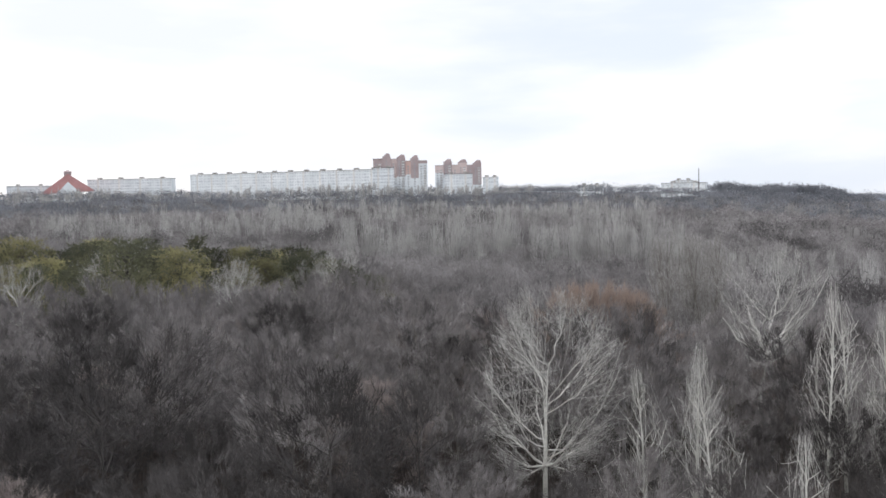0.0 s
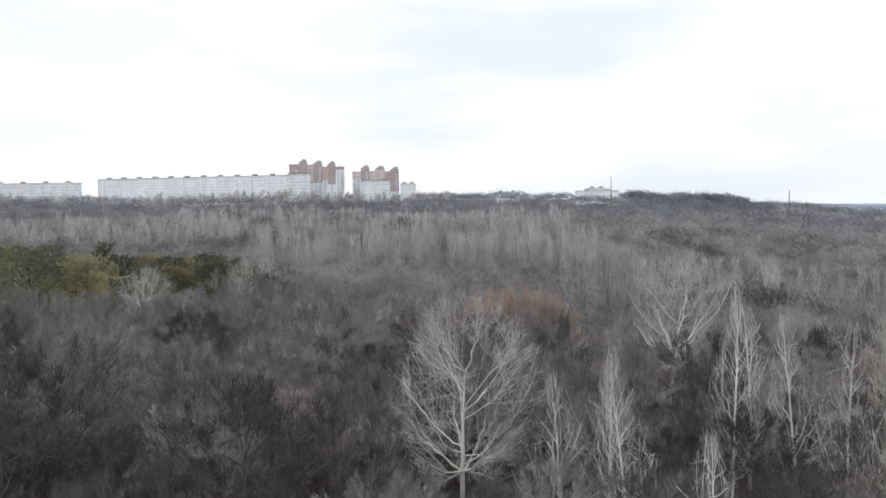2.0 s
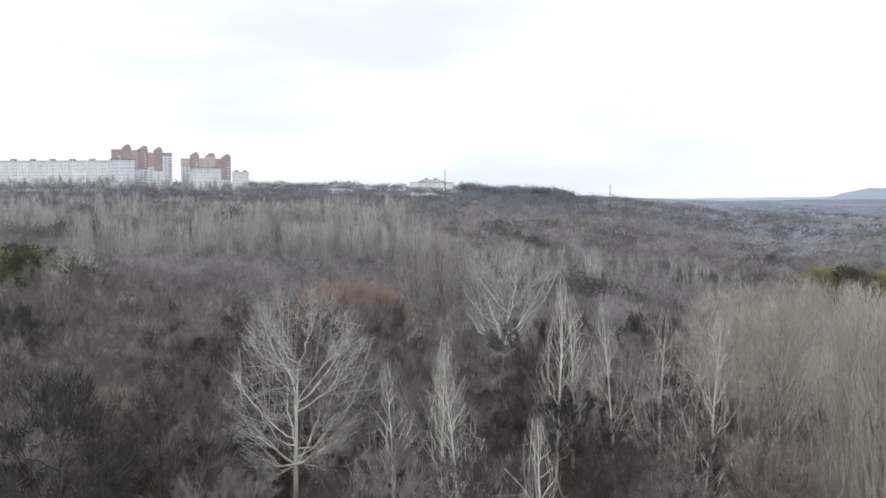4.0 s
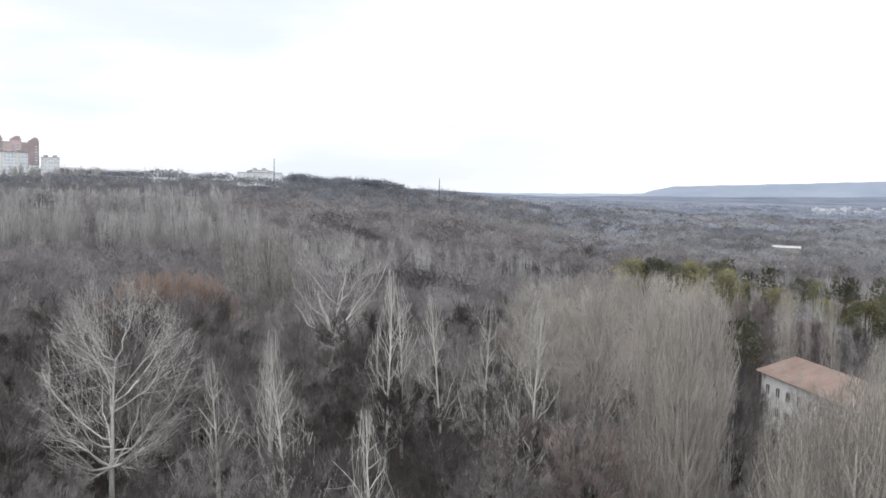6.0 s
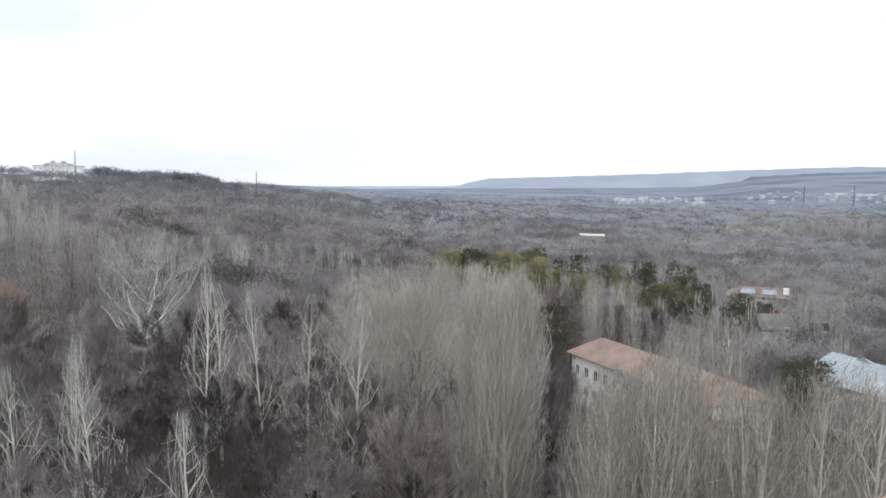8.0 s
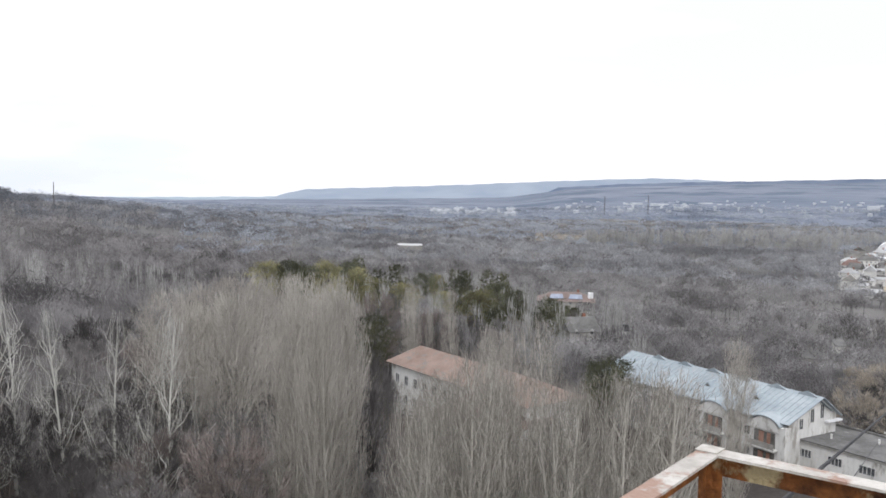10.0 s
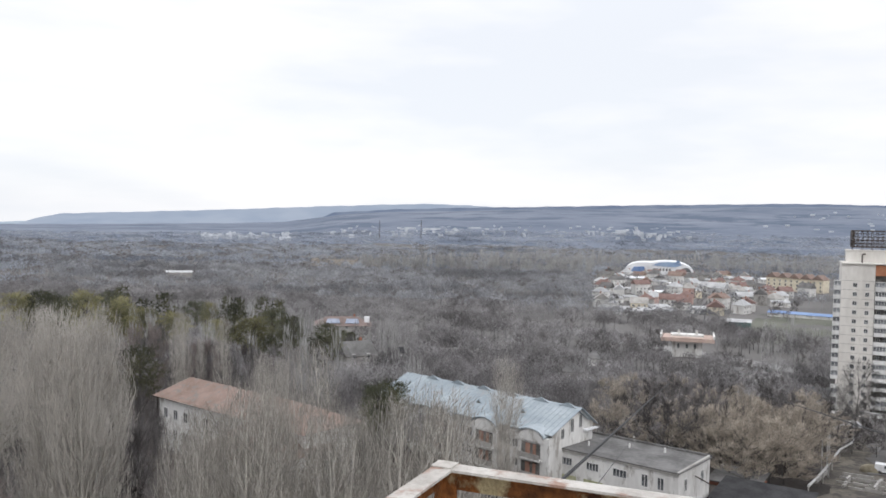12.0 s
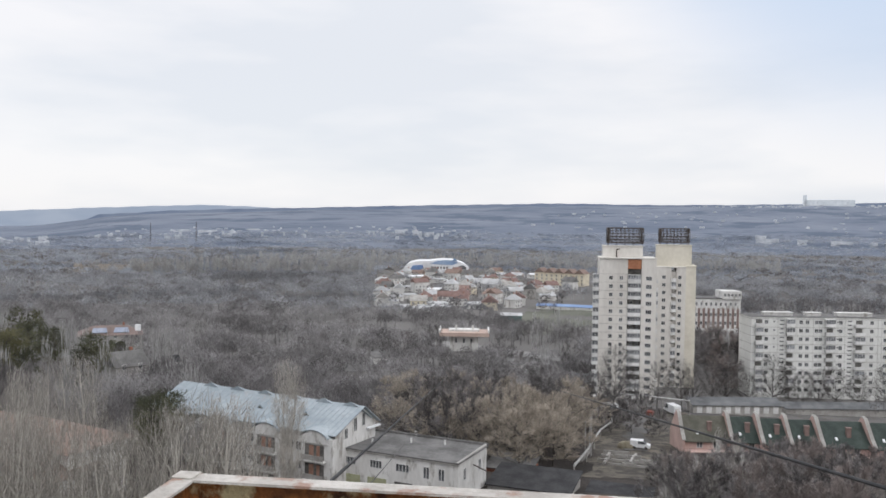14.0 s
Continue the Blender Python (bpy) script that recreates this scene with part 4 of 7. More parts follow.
def sports_hall():
    """A long low vaulted hall: a white shell, blue roof panels set in white arches."""
    t = thing("sports_hall", facing(81.8, 965, 4.5), "large white and blue barrel-roofed hall above the village", "hall")
    lobe = [(-36, 4.5), (-33.5, 7.6), (-29, 10.0), (-23, 11.6), (-15, 12.2), (-8, 12.0), (0, 13.2), (8, 13.8), (19, 13.4), (27, 11.4), (33.5, 8.6), (37.2, 5.2), (38, 2.5)]
    ring = [(-36, -2)] + lobe + [(38, -2)]
    part("vault", Shape().solid([(a, 0, c) for a, c in ring], [(a, 46, c) for a, c in ring]), SHEET_WHITE, t)

    def panel(outline, mat):
        part("roof_panel", Shape().solid([(a, -0.5, c) for a, c in outline], [(a, 0.05, c) for a, c in outline]), mat, t, "blue sheet panel")

    panel([(-30, 1.5), (-26.5, 7.0), (-15, 7.6), (-14, 1.5)], SHEET_BLUE)
    panel([(-7, 9.2), (1, 12.4), (9, 13.2), (18, 13.0), (25, 10.6), (19, 7.8), (4, 8.2)], SHEET_SKY)
    part("roof_peak", Shape().solid([(18, -1.2, 12.6), (24, -1.2, 12.2), (21, -1.2, 16.2)], [(18, 9, 12.6), (24, 9, 12.2), (21, 9, 14.0)]), SHEET_SKY, t)
    for x, top in ((-12.5, 10.8), (-9, 10.4), (16.5, 8.0), (20, 8.4), (36.5, 5.6)):
        part("pylon", Shape().box(x - 0.7, x + 0.7, -1.3, -0.6, -2, top), SHEET_WHITE, t)
    arch = [(25, 3.0)] + [(29.8 - 4.8 * math.cos(math.pi * k / 8), 4.0 + 3.6 * math.sin(math.pi * k / 8)) for k in range(9)] + [(34.6, 3.0)]
    part("arched_window", Shape().solid([(a, -0.3, c) for a, c in arch], [(a, 0.05, c) for a, c in arch]), GLASS_PALE, t)
    for i in range(6):
        put_window(t, -4.5 + 3.4 * i, 0, 4.6, 2.0, 3.0)
    return t


sports_hall()
for i in range(44):
    az, d = vr.uniform(77.6, 89.5), vr.uniform(548, 700) if i % 2 else vr.uniform(700, 930)
    if az > 86.2 and d < 640:
        continue
    w = vr.uniform(6, 18)
    t = thing("outbuilding", facing(az, d, 0, vr.choice((0, 20, -25))), "low pale outbuilding among the village houses", "outbuilding", "village outbuildings")
    part("wall", Shape().box(-w / 2, w / 2, 0, 6, -2, 3.2), WHITEWASH, t)
    part("roof", Shape().solid([(-w / 2 - 0.3, -0.4, 3.2), (w / 2 + 0.3, -0.4, 3.2), (w / 2 + 0.3, 6.4, 4.4), (-w / 2 - 0.3, 6.4, 4.4)], [(-w / 2 - 0.3, -0.4, 3.4), (w / 2 + 0.3, -0.4, 3.4), (w / 2 + 0.3, 6.4, 4.6), (-w / 2 - 0.3, 6.4, 4.6)]), SHEET_DULL if i % 4 else SHEET_WHITE, t)
    put_window(t, 0, 0, 1.6, 1.6, 1.2)


def terrace_row():
    t = thing("terrace_houses", facing(90.0, 840, 0, -28), "cream terrace houses with brown-red roofs at the village edge", "terrace houses")
    for i in range(5):
        x = -26 + 11 * i
        h = part("unit", Shape().box(x, x + 10.8, 0, 11, -2, 11.5), CREAM, t)
        part("roof", Shape().solid([(x - 0.3, -0.8, 11.3), (x + 11.1, -0.8, 11.3), (x + 5.4, -0.8, 15.8)], [(x - 0.3, 11.8, 11.3), (x + 11.1, 11.8, 11.3), (x + 5.4, 11.8, 15.8)]), ROOF_RED, h)
        for wx in (x + 2.6, x + 8.2):
            for z in (1.8, 5.2, 8.6):
                put_window(h, wx, 0, z, 1.6, 1.8)
    return t


terrace_row()


def drape(name, outline, mat, label, category, dz=0.12, cells=14):
    """A strip of paving that follows the ground: four corners in plan."""
    a, b, c, d = (Vector(p) for p in outline)
    s = Shape()
    wobble = lambda p: Vector((p.x + 1.1 * math.sin(p.y * 0.37 + p.x * 0.11) + 0.6 * math.sin(p.y * 0.9), p.y + 1.1 * math.sin(p.x * 0.33 + 2) + 0.6 * math.sin(p.x * 1.1)))
    pt = lambda i, j: wobble((a.lerp(b, i / cells)).lerp(d.lerp(c, i / cells), j / cells))
    for i in range(cells):
        for j in range(cells):
            s.face([(p.x, p.y, float(land_z(p.x, p.y)) + dz) for p in (pt(i, j), pt(i + 1, j), pt(i + 1, j + 1), pt(i, j + 1))])
    return tagged(part(name, s, mat), label, category, kind="structure")


drape("sports_field", [at_az(86.6, 470), at_az(92.8, 470), at_az(92.8, 590), at_az(88.2, 600)], TURF, "dull green winter sports field", "field", 0.2)
drape("road", [at_az(94.8, 186), at_az(96.4, 186), at_az(95.8, 266), at_az(94.6, 266)], ASPHALT, "worn grey yard and lane", "road", 0.2)
drape("road", [at_az(73.5, 484), at_az(73.5, 466), at_az(93, 353), at_az(93, 370)], PALE_ROAD, "pale grey valley road between trees", "road", 0.25, 24)
drape("yard", [at_az(92.2, 150), at_az(97.4, 156), at_az(98.4, 262), at_az(93.0, 262)], STRAW, "bare yard of dry straw and dirt", "yard", 0.05, 30)
drape("road", [at_az(93.5, 262), at_az(113, 282), at_az(113, 300), at_az(93.5, 280)], ASPHALT, "lane before the tower blocks", "road", 0.12, 20)


ROOF_SLATE = material("dark_slate_sheet_roof", (0.10, 0.105, 0.11), (0.17, 0.175, 0.18), 0.3, 0.85, 7, 0.2)


def long_shed(m, L, D, H, wall, roof, label, doors):
    t = thing("shed", m, label, "shed")
    part("wall", Shape().box(0, L, 0, D, -1.5, H), wall, t)
    part("roof", Shape().solid([(-0.4, -0.5, H), (L + 0.4, -0.5, H), (L + 0.4, D + 0.4, H + 1.2), (-0.4, D + 0.4, H + 1.2)], [(-0.4, -0.5, H + 0.15), (L + 0.4, -0.5, H + 0.15), (L + 0.4, D + 0.4, H + 1.35), (-0.4, D + 0.4, H + 1.35)]), roof, t)
    for i in range(doors):
        part("door", piece(("shed_door", 1), lambda s: s.box(-0.8, 0.8, -0.07, 0.02, 0, 2.0), BALCONY), None, t, at=pose(2 + (L - 4) * i / max(1, doors - 1), 0, 0))
    return t


gx0, gy0 = at_az(98.9, 264)
long_shed(pose(gx0, gy0, float(land_z(gx0, gy0)), 0, 0, -81.5), 27, 6, 2.3, CONCRETE, ROOF_SLATE, "long garage row with white doors and a grey roof", 9)
gx0, gy0 = at_az(104.5, 283)
long_shed(pose(gx0, gy0, float(land_z(gx0, gy0)) + 0.2, 0, 0, -82), 40, 4, 1.6, CONCRETE, ROOF_SLATE, "long grey concrete garage row", 0)
gx0, gy0 = at_az(88.6, 590)
long_shed(pose(gx0, gy0, float(land_z(gx0, gy0)), 0, 0, -102), 52, 5, 2.6, WHITEWASH, SHEET_BLUE, "long stand with a bright blue roof by the field", 8)
gx0, gy0 = at_az(86.2, 520)
long_shed(pose(gx0, gy0, float(land_z(gx0, gy0)), 0, 0, -88), 13, 6, 3.2, TEAL, SHEET_DULL, "shed behind teal netting by the field", 0)
gx0, gy0 = at_az(85.5, 137.5)
low = long_shed(pose(gx0, gy0, -15.2, 0, 0, -103), 13.5, 8.5, 4.6, CONCRETE, ROOF_DARK, "low grey outbuilding with a black felt roof", 0)
put_window(low, 2.6, 0, 2.6, 1.0, 1.6)
put_window(low, 5.2, 0, 2.6, 1.0, 1.6)
gx0, gy0 = at_az(91.6, 132)
long_shed(pose(gx0, gy0, -16.4, 0, 0, -103), 10, 12, 4.0, CONCRETE, ROOF_DARK, "dark flat-roofed shed beside the yard", 0)
gx0, gy0 = at_az(85.4, 152)
long_shed(pose(gx0, gy0, -15.6, 0, 0, -104), 8, 6, 3.6, BRICK_RED, ROOF_TAR, "ruined brick outbuilding with a broken grey roof", 0)
gx0, gy0 = at_az(49.4, 775)
long_shed(pose(gx0, gy0, float(land_z(gx0, gy0)), 0, 0, -50), 22, 9, 3.0, CONCRETE, SHEET_DULL, "long white shed roof among valley woods", 0)


for az, d, L, turn, wall, roof, label in ((88.8, 292, 17, -92, CONCRETE, ROOF_TAR, "long grey shed under bare trees"), (90.6, 300, 12, -88, WHITEWASH, ROOF_SLATE, "pale garden shed under bare trees"), (75.8, 296, 11, -80, CONCRETE, ROOF_TAR, "half-ruined grey house among bare trees"), (77.6, 330, 9, -70, WHITEWASH, ROOF_TAR, "small white garden house among bare trees"), (86.8, 330, 12, -84, WHITEWASH, ROOF_TAR, "low white garden building among bare trees")):
    gx0, gy0 = at_az(az, d)
    long_shed(pose(gx0, gy0, float(land_z(gx0, gy0)) + 0.6, 0, 0, turn), L, 7, 3.2, wall, roof, label, 3)


def lagged_pipe(way, label, r=0.22):
    """A silver pipe on stilts along a row of azimuth, distance and height over the ground."""
    pts = [Vector(on_land(a, d, z)) for a, d, z in way]
    t = part("heating_pipe", Shape().tube(pts, r, 10), PIPE)
    tagged(t, label, "pipe")
    for (a, d, z), p in zip(way, pts):
        part("stilt", Shape().bar((p.x, p.y, p.z - z - 0.3), (p.x, p.y, p.z - r), 0.12, 6), CONCRETE, t)


lagged_pipe([(91.3, 150, 2.2), (92.1, 168, 2.2), (92.6, 186, 2.2), (93.0, 202, 2.2), (93.7, 216, 2.2), (93.8, 236, 2.2)], "silver lagged heating pipe on stilts by the yard")
lagged_pipe([(93.9, 254, 5.2), (95.4, 253, 5.1), (97.0, 252, 4.9), (98.7, 251, 4.7)], "pale heating pipe carried high across the lane")


def foundation():
    """Roofless concrete footings of an unfinished house, broken here and there, that step down the slope."""
    x, y = at_az(94.3, 172)
    t = thing("unfinished_foundation", pose(x, y, float(land_z(x, y)), 0, 0, -100), "roofless concrete footings of an unfinished house", "foundation")
    turn = Matrix.Rotation(radians(-100), 3, "Z")
    height = lambda a, b: float(land_z(x + (turn @ Vector((a, b, 0))).x, y + (turn @ Vector((a, b, 0))).y)) - float(land_z(x, y))
    for a0, b0, a1, b1 in ((-7, -6, 9, -6), (-7, -1, 12, -1), (-7, 4, 12, 4), (-7, -6, -7, 8), (-2.5, -6, -2.5, 4), (2.5, -6, 2.5, 8), (7, -6, 7, 4), (12, -1, 12, 8), (-7, 8, 12, 8)):
        n = max(2, int(math.hypot(a1 - a0, b1 - b0) / 2.4))
        for i in range(n):
            if rnd.random() < 0.14:
                continue
            p, q = [(a0 + (a1 - a0) * f / n, b0 + (b1 - b0) * f / n) for f in (i + 0.02, i + 0.98)]
            u, v = (0.2, 0) if a0 == a1 else (0, 0.2)
            h = rnd.uniform(0.35, 1.1)
            ring = [(p[0] - u, p[1] - v), (q[0] - u, q[1] - v), (q[0] + u, q[1] + v), (p[0] + u, p[1] + v)]
            part("footing_wall", Shape().solid([(a, b, height(a, b) - 0.6) for a, b in ring], [(a, b, height(a, b) + h) for a, b in ring]), CONCRETE, t)


foundation()


def vehicle(name, az, d, turn, L, H, label, paint, box_van=False):
    x, y, z = on_land(az, d, 0.2)
    t = thing(name, pose(x, y, z, 0, 0, turn), label, name)
    W = 1.9 if not box_van else 2.2
    prof = [(-L / 2, 0.4), (L / 2, 0.4), (L / 2, 0.95), (L / 2 - 0.9, 1.15), (L / 2 - 1.6, H), (-L / 2 + 0.1, H), (-L / 2, H - 0.2)]
    part("body", Shape().solid([(a, -W / 2, c) for a, c in prof], [(a, W / 2, c) for a, c in prof]), paint, t)
    glass = [(L / 2 - 0.98, 1.2), (L / 2 - 1.55, H - 0.12), (L / 2 - 2.6, H - 0.12), (L / 2 - 2.6, 1.2)]
    for y0 in (-W / 2 - 0.02, W / 2 - 0.02):
        part("side_window", Shape().solid([(a, y0, c) for a, c in glass], [(a, y0 + 0.04, c) for a, c in glass]), GLASS, t)
    part("windscreen", Shape().solid([(L / 2 - 0.86, -W / 2 + 0.1, 1.2), (L / 2 - 0.86, W / 2 - 0.1, 1.2), (L / 2 - 1.5, W / 2 - 0.1, H - 0.1), (L / 2 - 1.5, -W / 2 + 0.1, H - 0.1)], [(L / 2 - 0.82, -W / 2 + 0.1, 1.24), (L / 2 - 0.82, W / 2 - 0.1, 1.24), (L / 2 - 1.46, W / 2 - 0.1, H - 0.06), (L / 2 - 1.46, -W / 2 + 0.1, H - 0.06)]), GLASS, t)
    for wx in (-L / 2 + 0.9, L / 2 - 0.95):
        for wy in (-W / 2 + 0.1, W / 2 - 0.1):
            wheel = part("wheel", Shape().bar((wx, wy - 0.13, 0.34), (wx, wy + 0.13, 0.34), 0.34, 12), RUBBER, t)
            part("rim", Shape().bar((wx, wy - 0.15, 0.34), (wx, wy + 0.15, 0.34), 0.17, 8), STEEL, wheel)


def lamp_post(az, d, h):
    x, y, z = on_land(az, d)
    t = thing("utility_post", pose(x, y, z), "pale concrete utility post by the yard", "post", "yard posts")
    part("shaft", Shape().bar((0, 0, -0.3), (0, 0, h), 0.14, 8, 0.09), PIPE, t)
    part("crossarm", Shape().box(-0.7, 0.7, -0.06, 0.06, h - 0.5, h - 0.38), STEEL, t)


for az, d, h in ((92.4, 176, 9), (92.0, 172, 7.5), (92.3, 190, 8), (92.7, 232, 12)):
    lamp_post(az, d, h)
x, y, z = on_land(93.55, 236)
kiosk = thing("kiosk", pose(x, y, z, 0, 0, -93.5), "small pale grey kiosk under a bare tree", "kiosk")
part("wall", Shape().box(-2.2, 2.2, 0, 3, -0.5, 3.2), CONCRETE, kiosk)
part("roof", Shape().solid([(-2.5, -0.3, 3.2), (2.5, -0.3, 3.2), (2.5, 3.3, 3.2), (-2.5, 3.3, 3.2)], [(-1.6, 0.6, 4.2), (1.6, 0.6, 4.2), (1.6, 2.4, 4.2), (-1.6, 2.4, 4.2)]), SHEET_DULL, kiosk)

vehicle("van", 95.6, 190, -98, 4.3, 1.9, "small white van parked on the bare yard", CAR_WHITE)
vehicle("truck", 97.6, 257, 20, 6.5, 2.7, "white delivery truck parked before the garages", CAR_WHITE, True)
vehicle("car", 96.2, 247, -15, 4.1, 1.45, "dull red hatchback parked by the lane", material("dull_red_car_paint", (0.20, 0.06, 0.045), (0.27, 0.09, 0.07), 1.0, 0.35, 4))
x, y, z = on_land(94.75, 190, 0.05)
TARP = material("tan_canvas_tarp", (0.17, 0.15, 0.11), (0.27, 0.245, 0.185), 0.9, 0.9, 6, 0.3)
tarp, rings = Shape(), [(2.1, 1.15, -0.1), (2.1, 1.1, 0.6), (1.75, 0.95, 1.15), (1.1, 0.7, 1.5), (0.4, 0.25, 1.58)]
loops = [[(a * math.cos(g), b * math.sin(g), c) for g in np.linspace(0, 2 * math.pi, 17)[:-1]] for a, b, c in rings]
for low_loop, high_loop in zip(loops, loops[1:]):
    for k in range(16):
        tarp.face([low_loop[k], low_loop[(k + 1) % 16], high_loop[(k + 1) % 16], high_loop[k]])
tarp.face(loops[-1])
covered = thing("covered_car", pose(x, y, z, 0, 0, -98), "parked car under a tan canvas tarp", "car")
part("tarp", tarp, TARP, covered)

# apartment blocks on the hill
def hill_block(az0, az1, d0, d1, base, H, wall, label, floors, columns, roof=ROOF_TAR, depth=13):
    """A long far block between two azimuths, with its windows in rows."""
    a, b = Vector(at_az(az0, d0)), Vector(at_az(az1, d1))
    L = (b - a).length
    t = thing("apartment_block", pose(a.x, a.y, base, 0, 0, math.degrees(math.atan2(b.y - a.y, b.x - a.x))), label, "apartment block")
    part("wall", Shape().box(0, L, 0, depth, -6, H), wall, t)
    part("roof", Shape().box(-0.3, L + 0.3, -0.3, depth + 0.3, H, H + 0.5), roof, t)
    s = Shape()
    for k in range(floors):
        for i in range(columns):
            x, z = L * (i + 0.5) / columns, H * (k + 0.55) / floors
            w = 1.6 if i % 4 else 2.6
            s.box(x - w / 2, x + w / 2, -0.12, 0.05, z - 0.75, z + 0.75)
    if floors * columns > 24:
        tagged(part("window", s, FAR_GLASS, t), kind="stuff")
    else:
        for k in range(floors):
            for i in range(columns):
                put_window(t, L * (i + 0.5) / columns, 0, H * (k + 0.55) / floors, 1.7, 1.6, bars=0)
    n = max(2, int(L / 22))
    for i in range(n):
        x = L * (i + 0.5) / n
        part("lift_house", Shape().box(x - 2.2, x + 2.2, 4, 9, H + 0.9, H + 2.6), CONCRETE, t)
        part("stair_strip", Shape().box(x - 1.0, x + 1.0, -0.2, 0.02, 0, H), BALCONY, t)
    return t


# Hill panels carry a bluish haze tint in their colour.
HILL_WALL = material("haze_paled_panels", (0.63, 0.675, 0.70), (0.79, 0.825, 0.845), 0.05, 0.9, 8, third=(0.60, 0.63, 0.66), third_at=0.6)
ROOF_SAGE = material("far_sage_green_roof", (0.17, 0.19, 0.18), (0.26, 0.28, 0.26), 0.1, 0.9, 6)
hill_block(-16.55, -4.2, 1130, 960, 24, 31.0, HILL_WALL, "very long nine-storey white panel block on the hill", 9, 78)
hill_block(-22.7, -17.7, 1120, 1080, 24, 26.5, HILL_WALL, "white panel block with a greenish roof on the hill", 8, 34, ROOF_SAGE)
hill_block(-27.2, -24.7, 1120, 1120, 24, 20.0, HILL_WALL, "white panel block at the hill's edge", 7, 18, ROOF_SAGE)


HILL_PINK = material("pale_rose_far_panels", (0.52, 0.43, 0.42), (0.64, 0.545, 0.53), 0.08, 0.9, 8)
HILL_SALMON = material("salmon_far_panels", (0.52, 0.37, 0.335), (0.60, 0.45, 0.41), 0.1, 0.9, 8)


def stepped_tower(az, d, base, H, label, bays):
    """A brick-and-white tower of several bays on the hill. Each bay: width, drop from the top, set back, height of its white foot, wall above it, humped roof."""
    x, y = at_az(az, d)
    t = thing("apartment_tower", pose(x, y, base, 0, 0, -az), label, "apartment tower", "towers on the hill")
    x0 = -sum(b[0] for b in bays) / 2
    for w, drop, back, foot, wall, hump in bays:
        h, x1 = H - drop, x0 + w
        low = h * foot
        if foot:
            part("lower_wall", Shape().box(x0, x1, back, 20, -8, low), HILL_WALL, t, "pale lower wall")
        part("upper_wall", Shape().box(x0, x1, back + 0.3, 20, low if foot else -8, h), wall, t, "rose-brown upper wall")
        part("cornice", Shape().box(x0 - 0.2, x1 + 0.2, back, 20.2, h, h + 0.7), HILL_BRICK, t)
        if hump:
            prof = [(x0 + w * 0.1, h + 0.7), (x0 + w * 0.3, h + 2.6), (x0 + w * 0.55, h + 4.2), (x0 + w * 0.9, h + 3.6), (x0 + w * 0.95, h + 0.7)]
            part("lift_house", Shape().solid([(a, back + 3, c) for a, c in prof], [(a, 14, c) for a, c in prof]), HILL_BRICK, t)
        for k in range(int(h / 2.9) - 1):
            z = 2.0 + 2.9 * k
            front = back if z < low else back + 0.3
            if w > 9:
                part("balcony", piece(("far_balcony", 1), lambda s: s.box(-1.5, 1.5, -1.0, 0, -0.9, 0.1), BALCONY), None, t, at=pose(x0 + w * 0.72, front, z))
                part("window", piece(("far_pane", 3), lambda s: s.box(-1.4, 1.4, -0.12, 0.1, -0.1, 1.1), FAR_GLASS_DEEP), None, t, at=pose(x0 + w * 0.72, front, z))
            part("window", piece(("far_pane", 2), lambda s: s.box(-0.9, 0.9, -0.12, 0.1, -0.6, 0.8), FAR_GLASS_DEEP), None, t, at=pose(x0 + w * (0.3 if w > 9 else 0.5), front, z))
        x0 = x1
    return t


# Window colour raised here too, as haze would pale it.
FAR_GLASS_DEEP = material("haze_paled_deep_glass", (0.24, 0.25, 0.27), (0.42, 0.43, 0.45), 0.2, 0.3, 4)
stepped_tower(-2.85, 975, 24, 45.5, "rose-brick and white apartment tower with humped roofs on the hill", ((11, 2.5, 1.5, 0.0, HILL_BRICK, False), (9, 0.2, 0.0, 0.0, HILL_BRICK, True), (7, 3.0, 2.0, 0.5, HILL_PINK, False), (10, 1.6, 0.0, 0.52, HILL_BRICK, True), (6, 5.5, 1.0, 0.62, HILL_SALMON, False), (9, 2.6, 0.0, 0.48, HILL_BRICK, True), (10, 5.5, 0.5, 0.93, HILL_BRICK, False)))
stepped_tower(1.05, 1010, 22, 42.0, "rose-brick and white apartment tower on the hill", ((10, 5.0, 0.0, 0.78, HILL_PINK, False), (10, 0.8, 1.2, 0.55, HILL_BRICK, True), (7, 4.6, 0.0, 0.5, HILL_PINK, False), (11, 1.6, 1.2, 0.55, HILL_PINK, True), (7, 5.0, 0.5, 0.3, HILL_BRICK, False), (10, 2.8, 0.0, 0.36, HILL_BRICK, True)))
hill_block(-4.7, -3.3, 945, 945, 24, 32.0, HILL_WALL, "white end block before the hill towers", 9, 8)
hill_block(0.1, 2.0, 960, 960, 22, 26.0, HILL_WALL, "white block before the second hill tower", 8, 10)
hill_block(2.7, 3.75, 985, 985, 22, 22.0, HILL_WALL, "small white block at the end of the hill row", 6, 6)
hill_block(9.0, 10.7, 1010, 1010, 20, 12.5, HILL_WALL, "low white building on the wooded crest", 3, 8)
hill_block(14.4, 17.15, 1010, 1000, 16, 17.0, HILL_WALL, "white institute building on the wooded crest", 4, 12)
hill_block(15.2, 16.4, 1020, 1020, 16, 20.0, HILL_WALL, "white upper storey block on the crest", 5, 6)


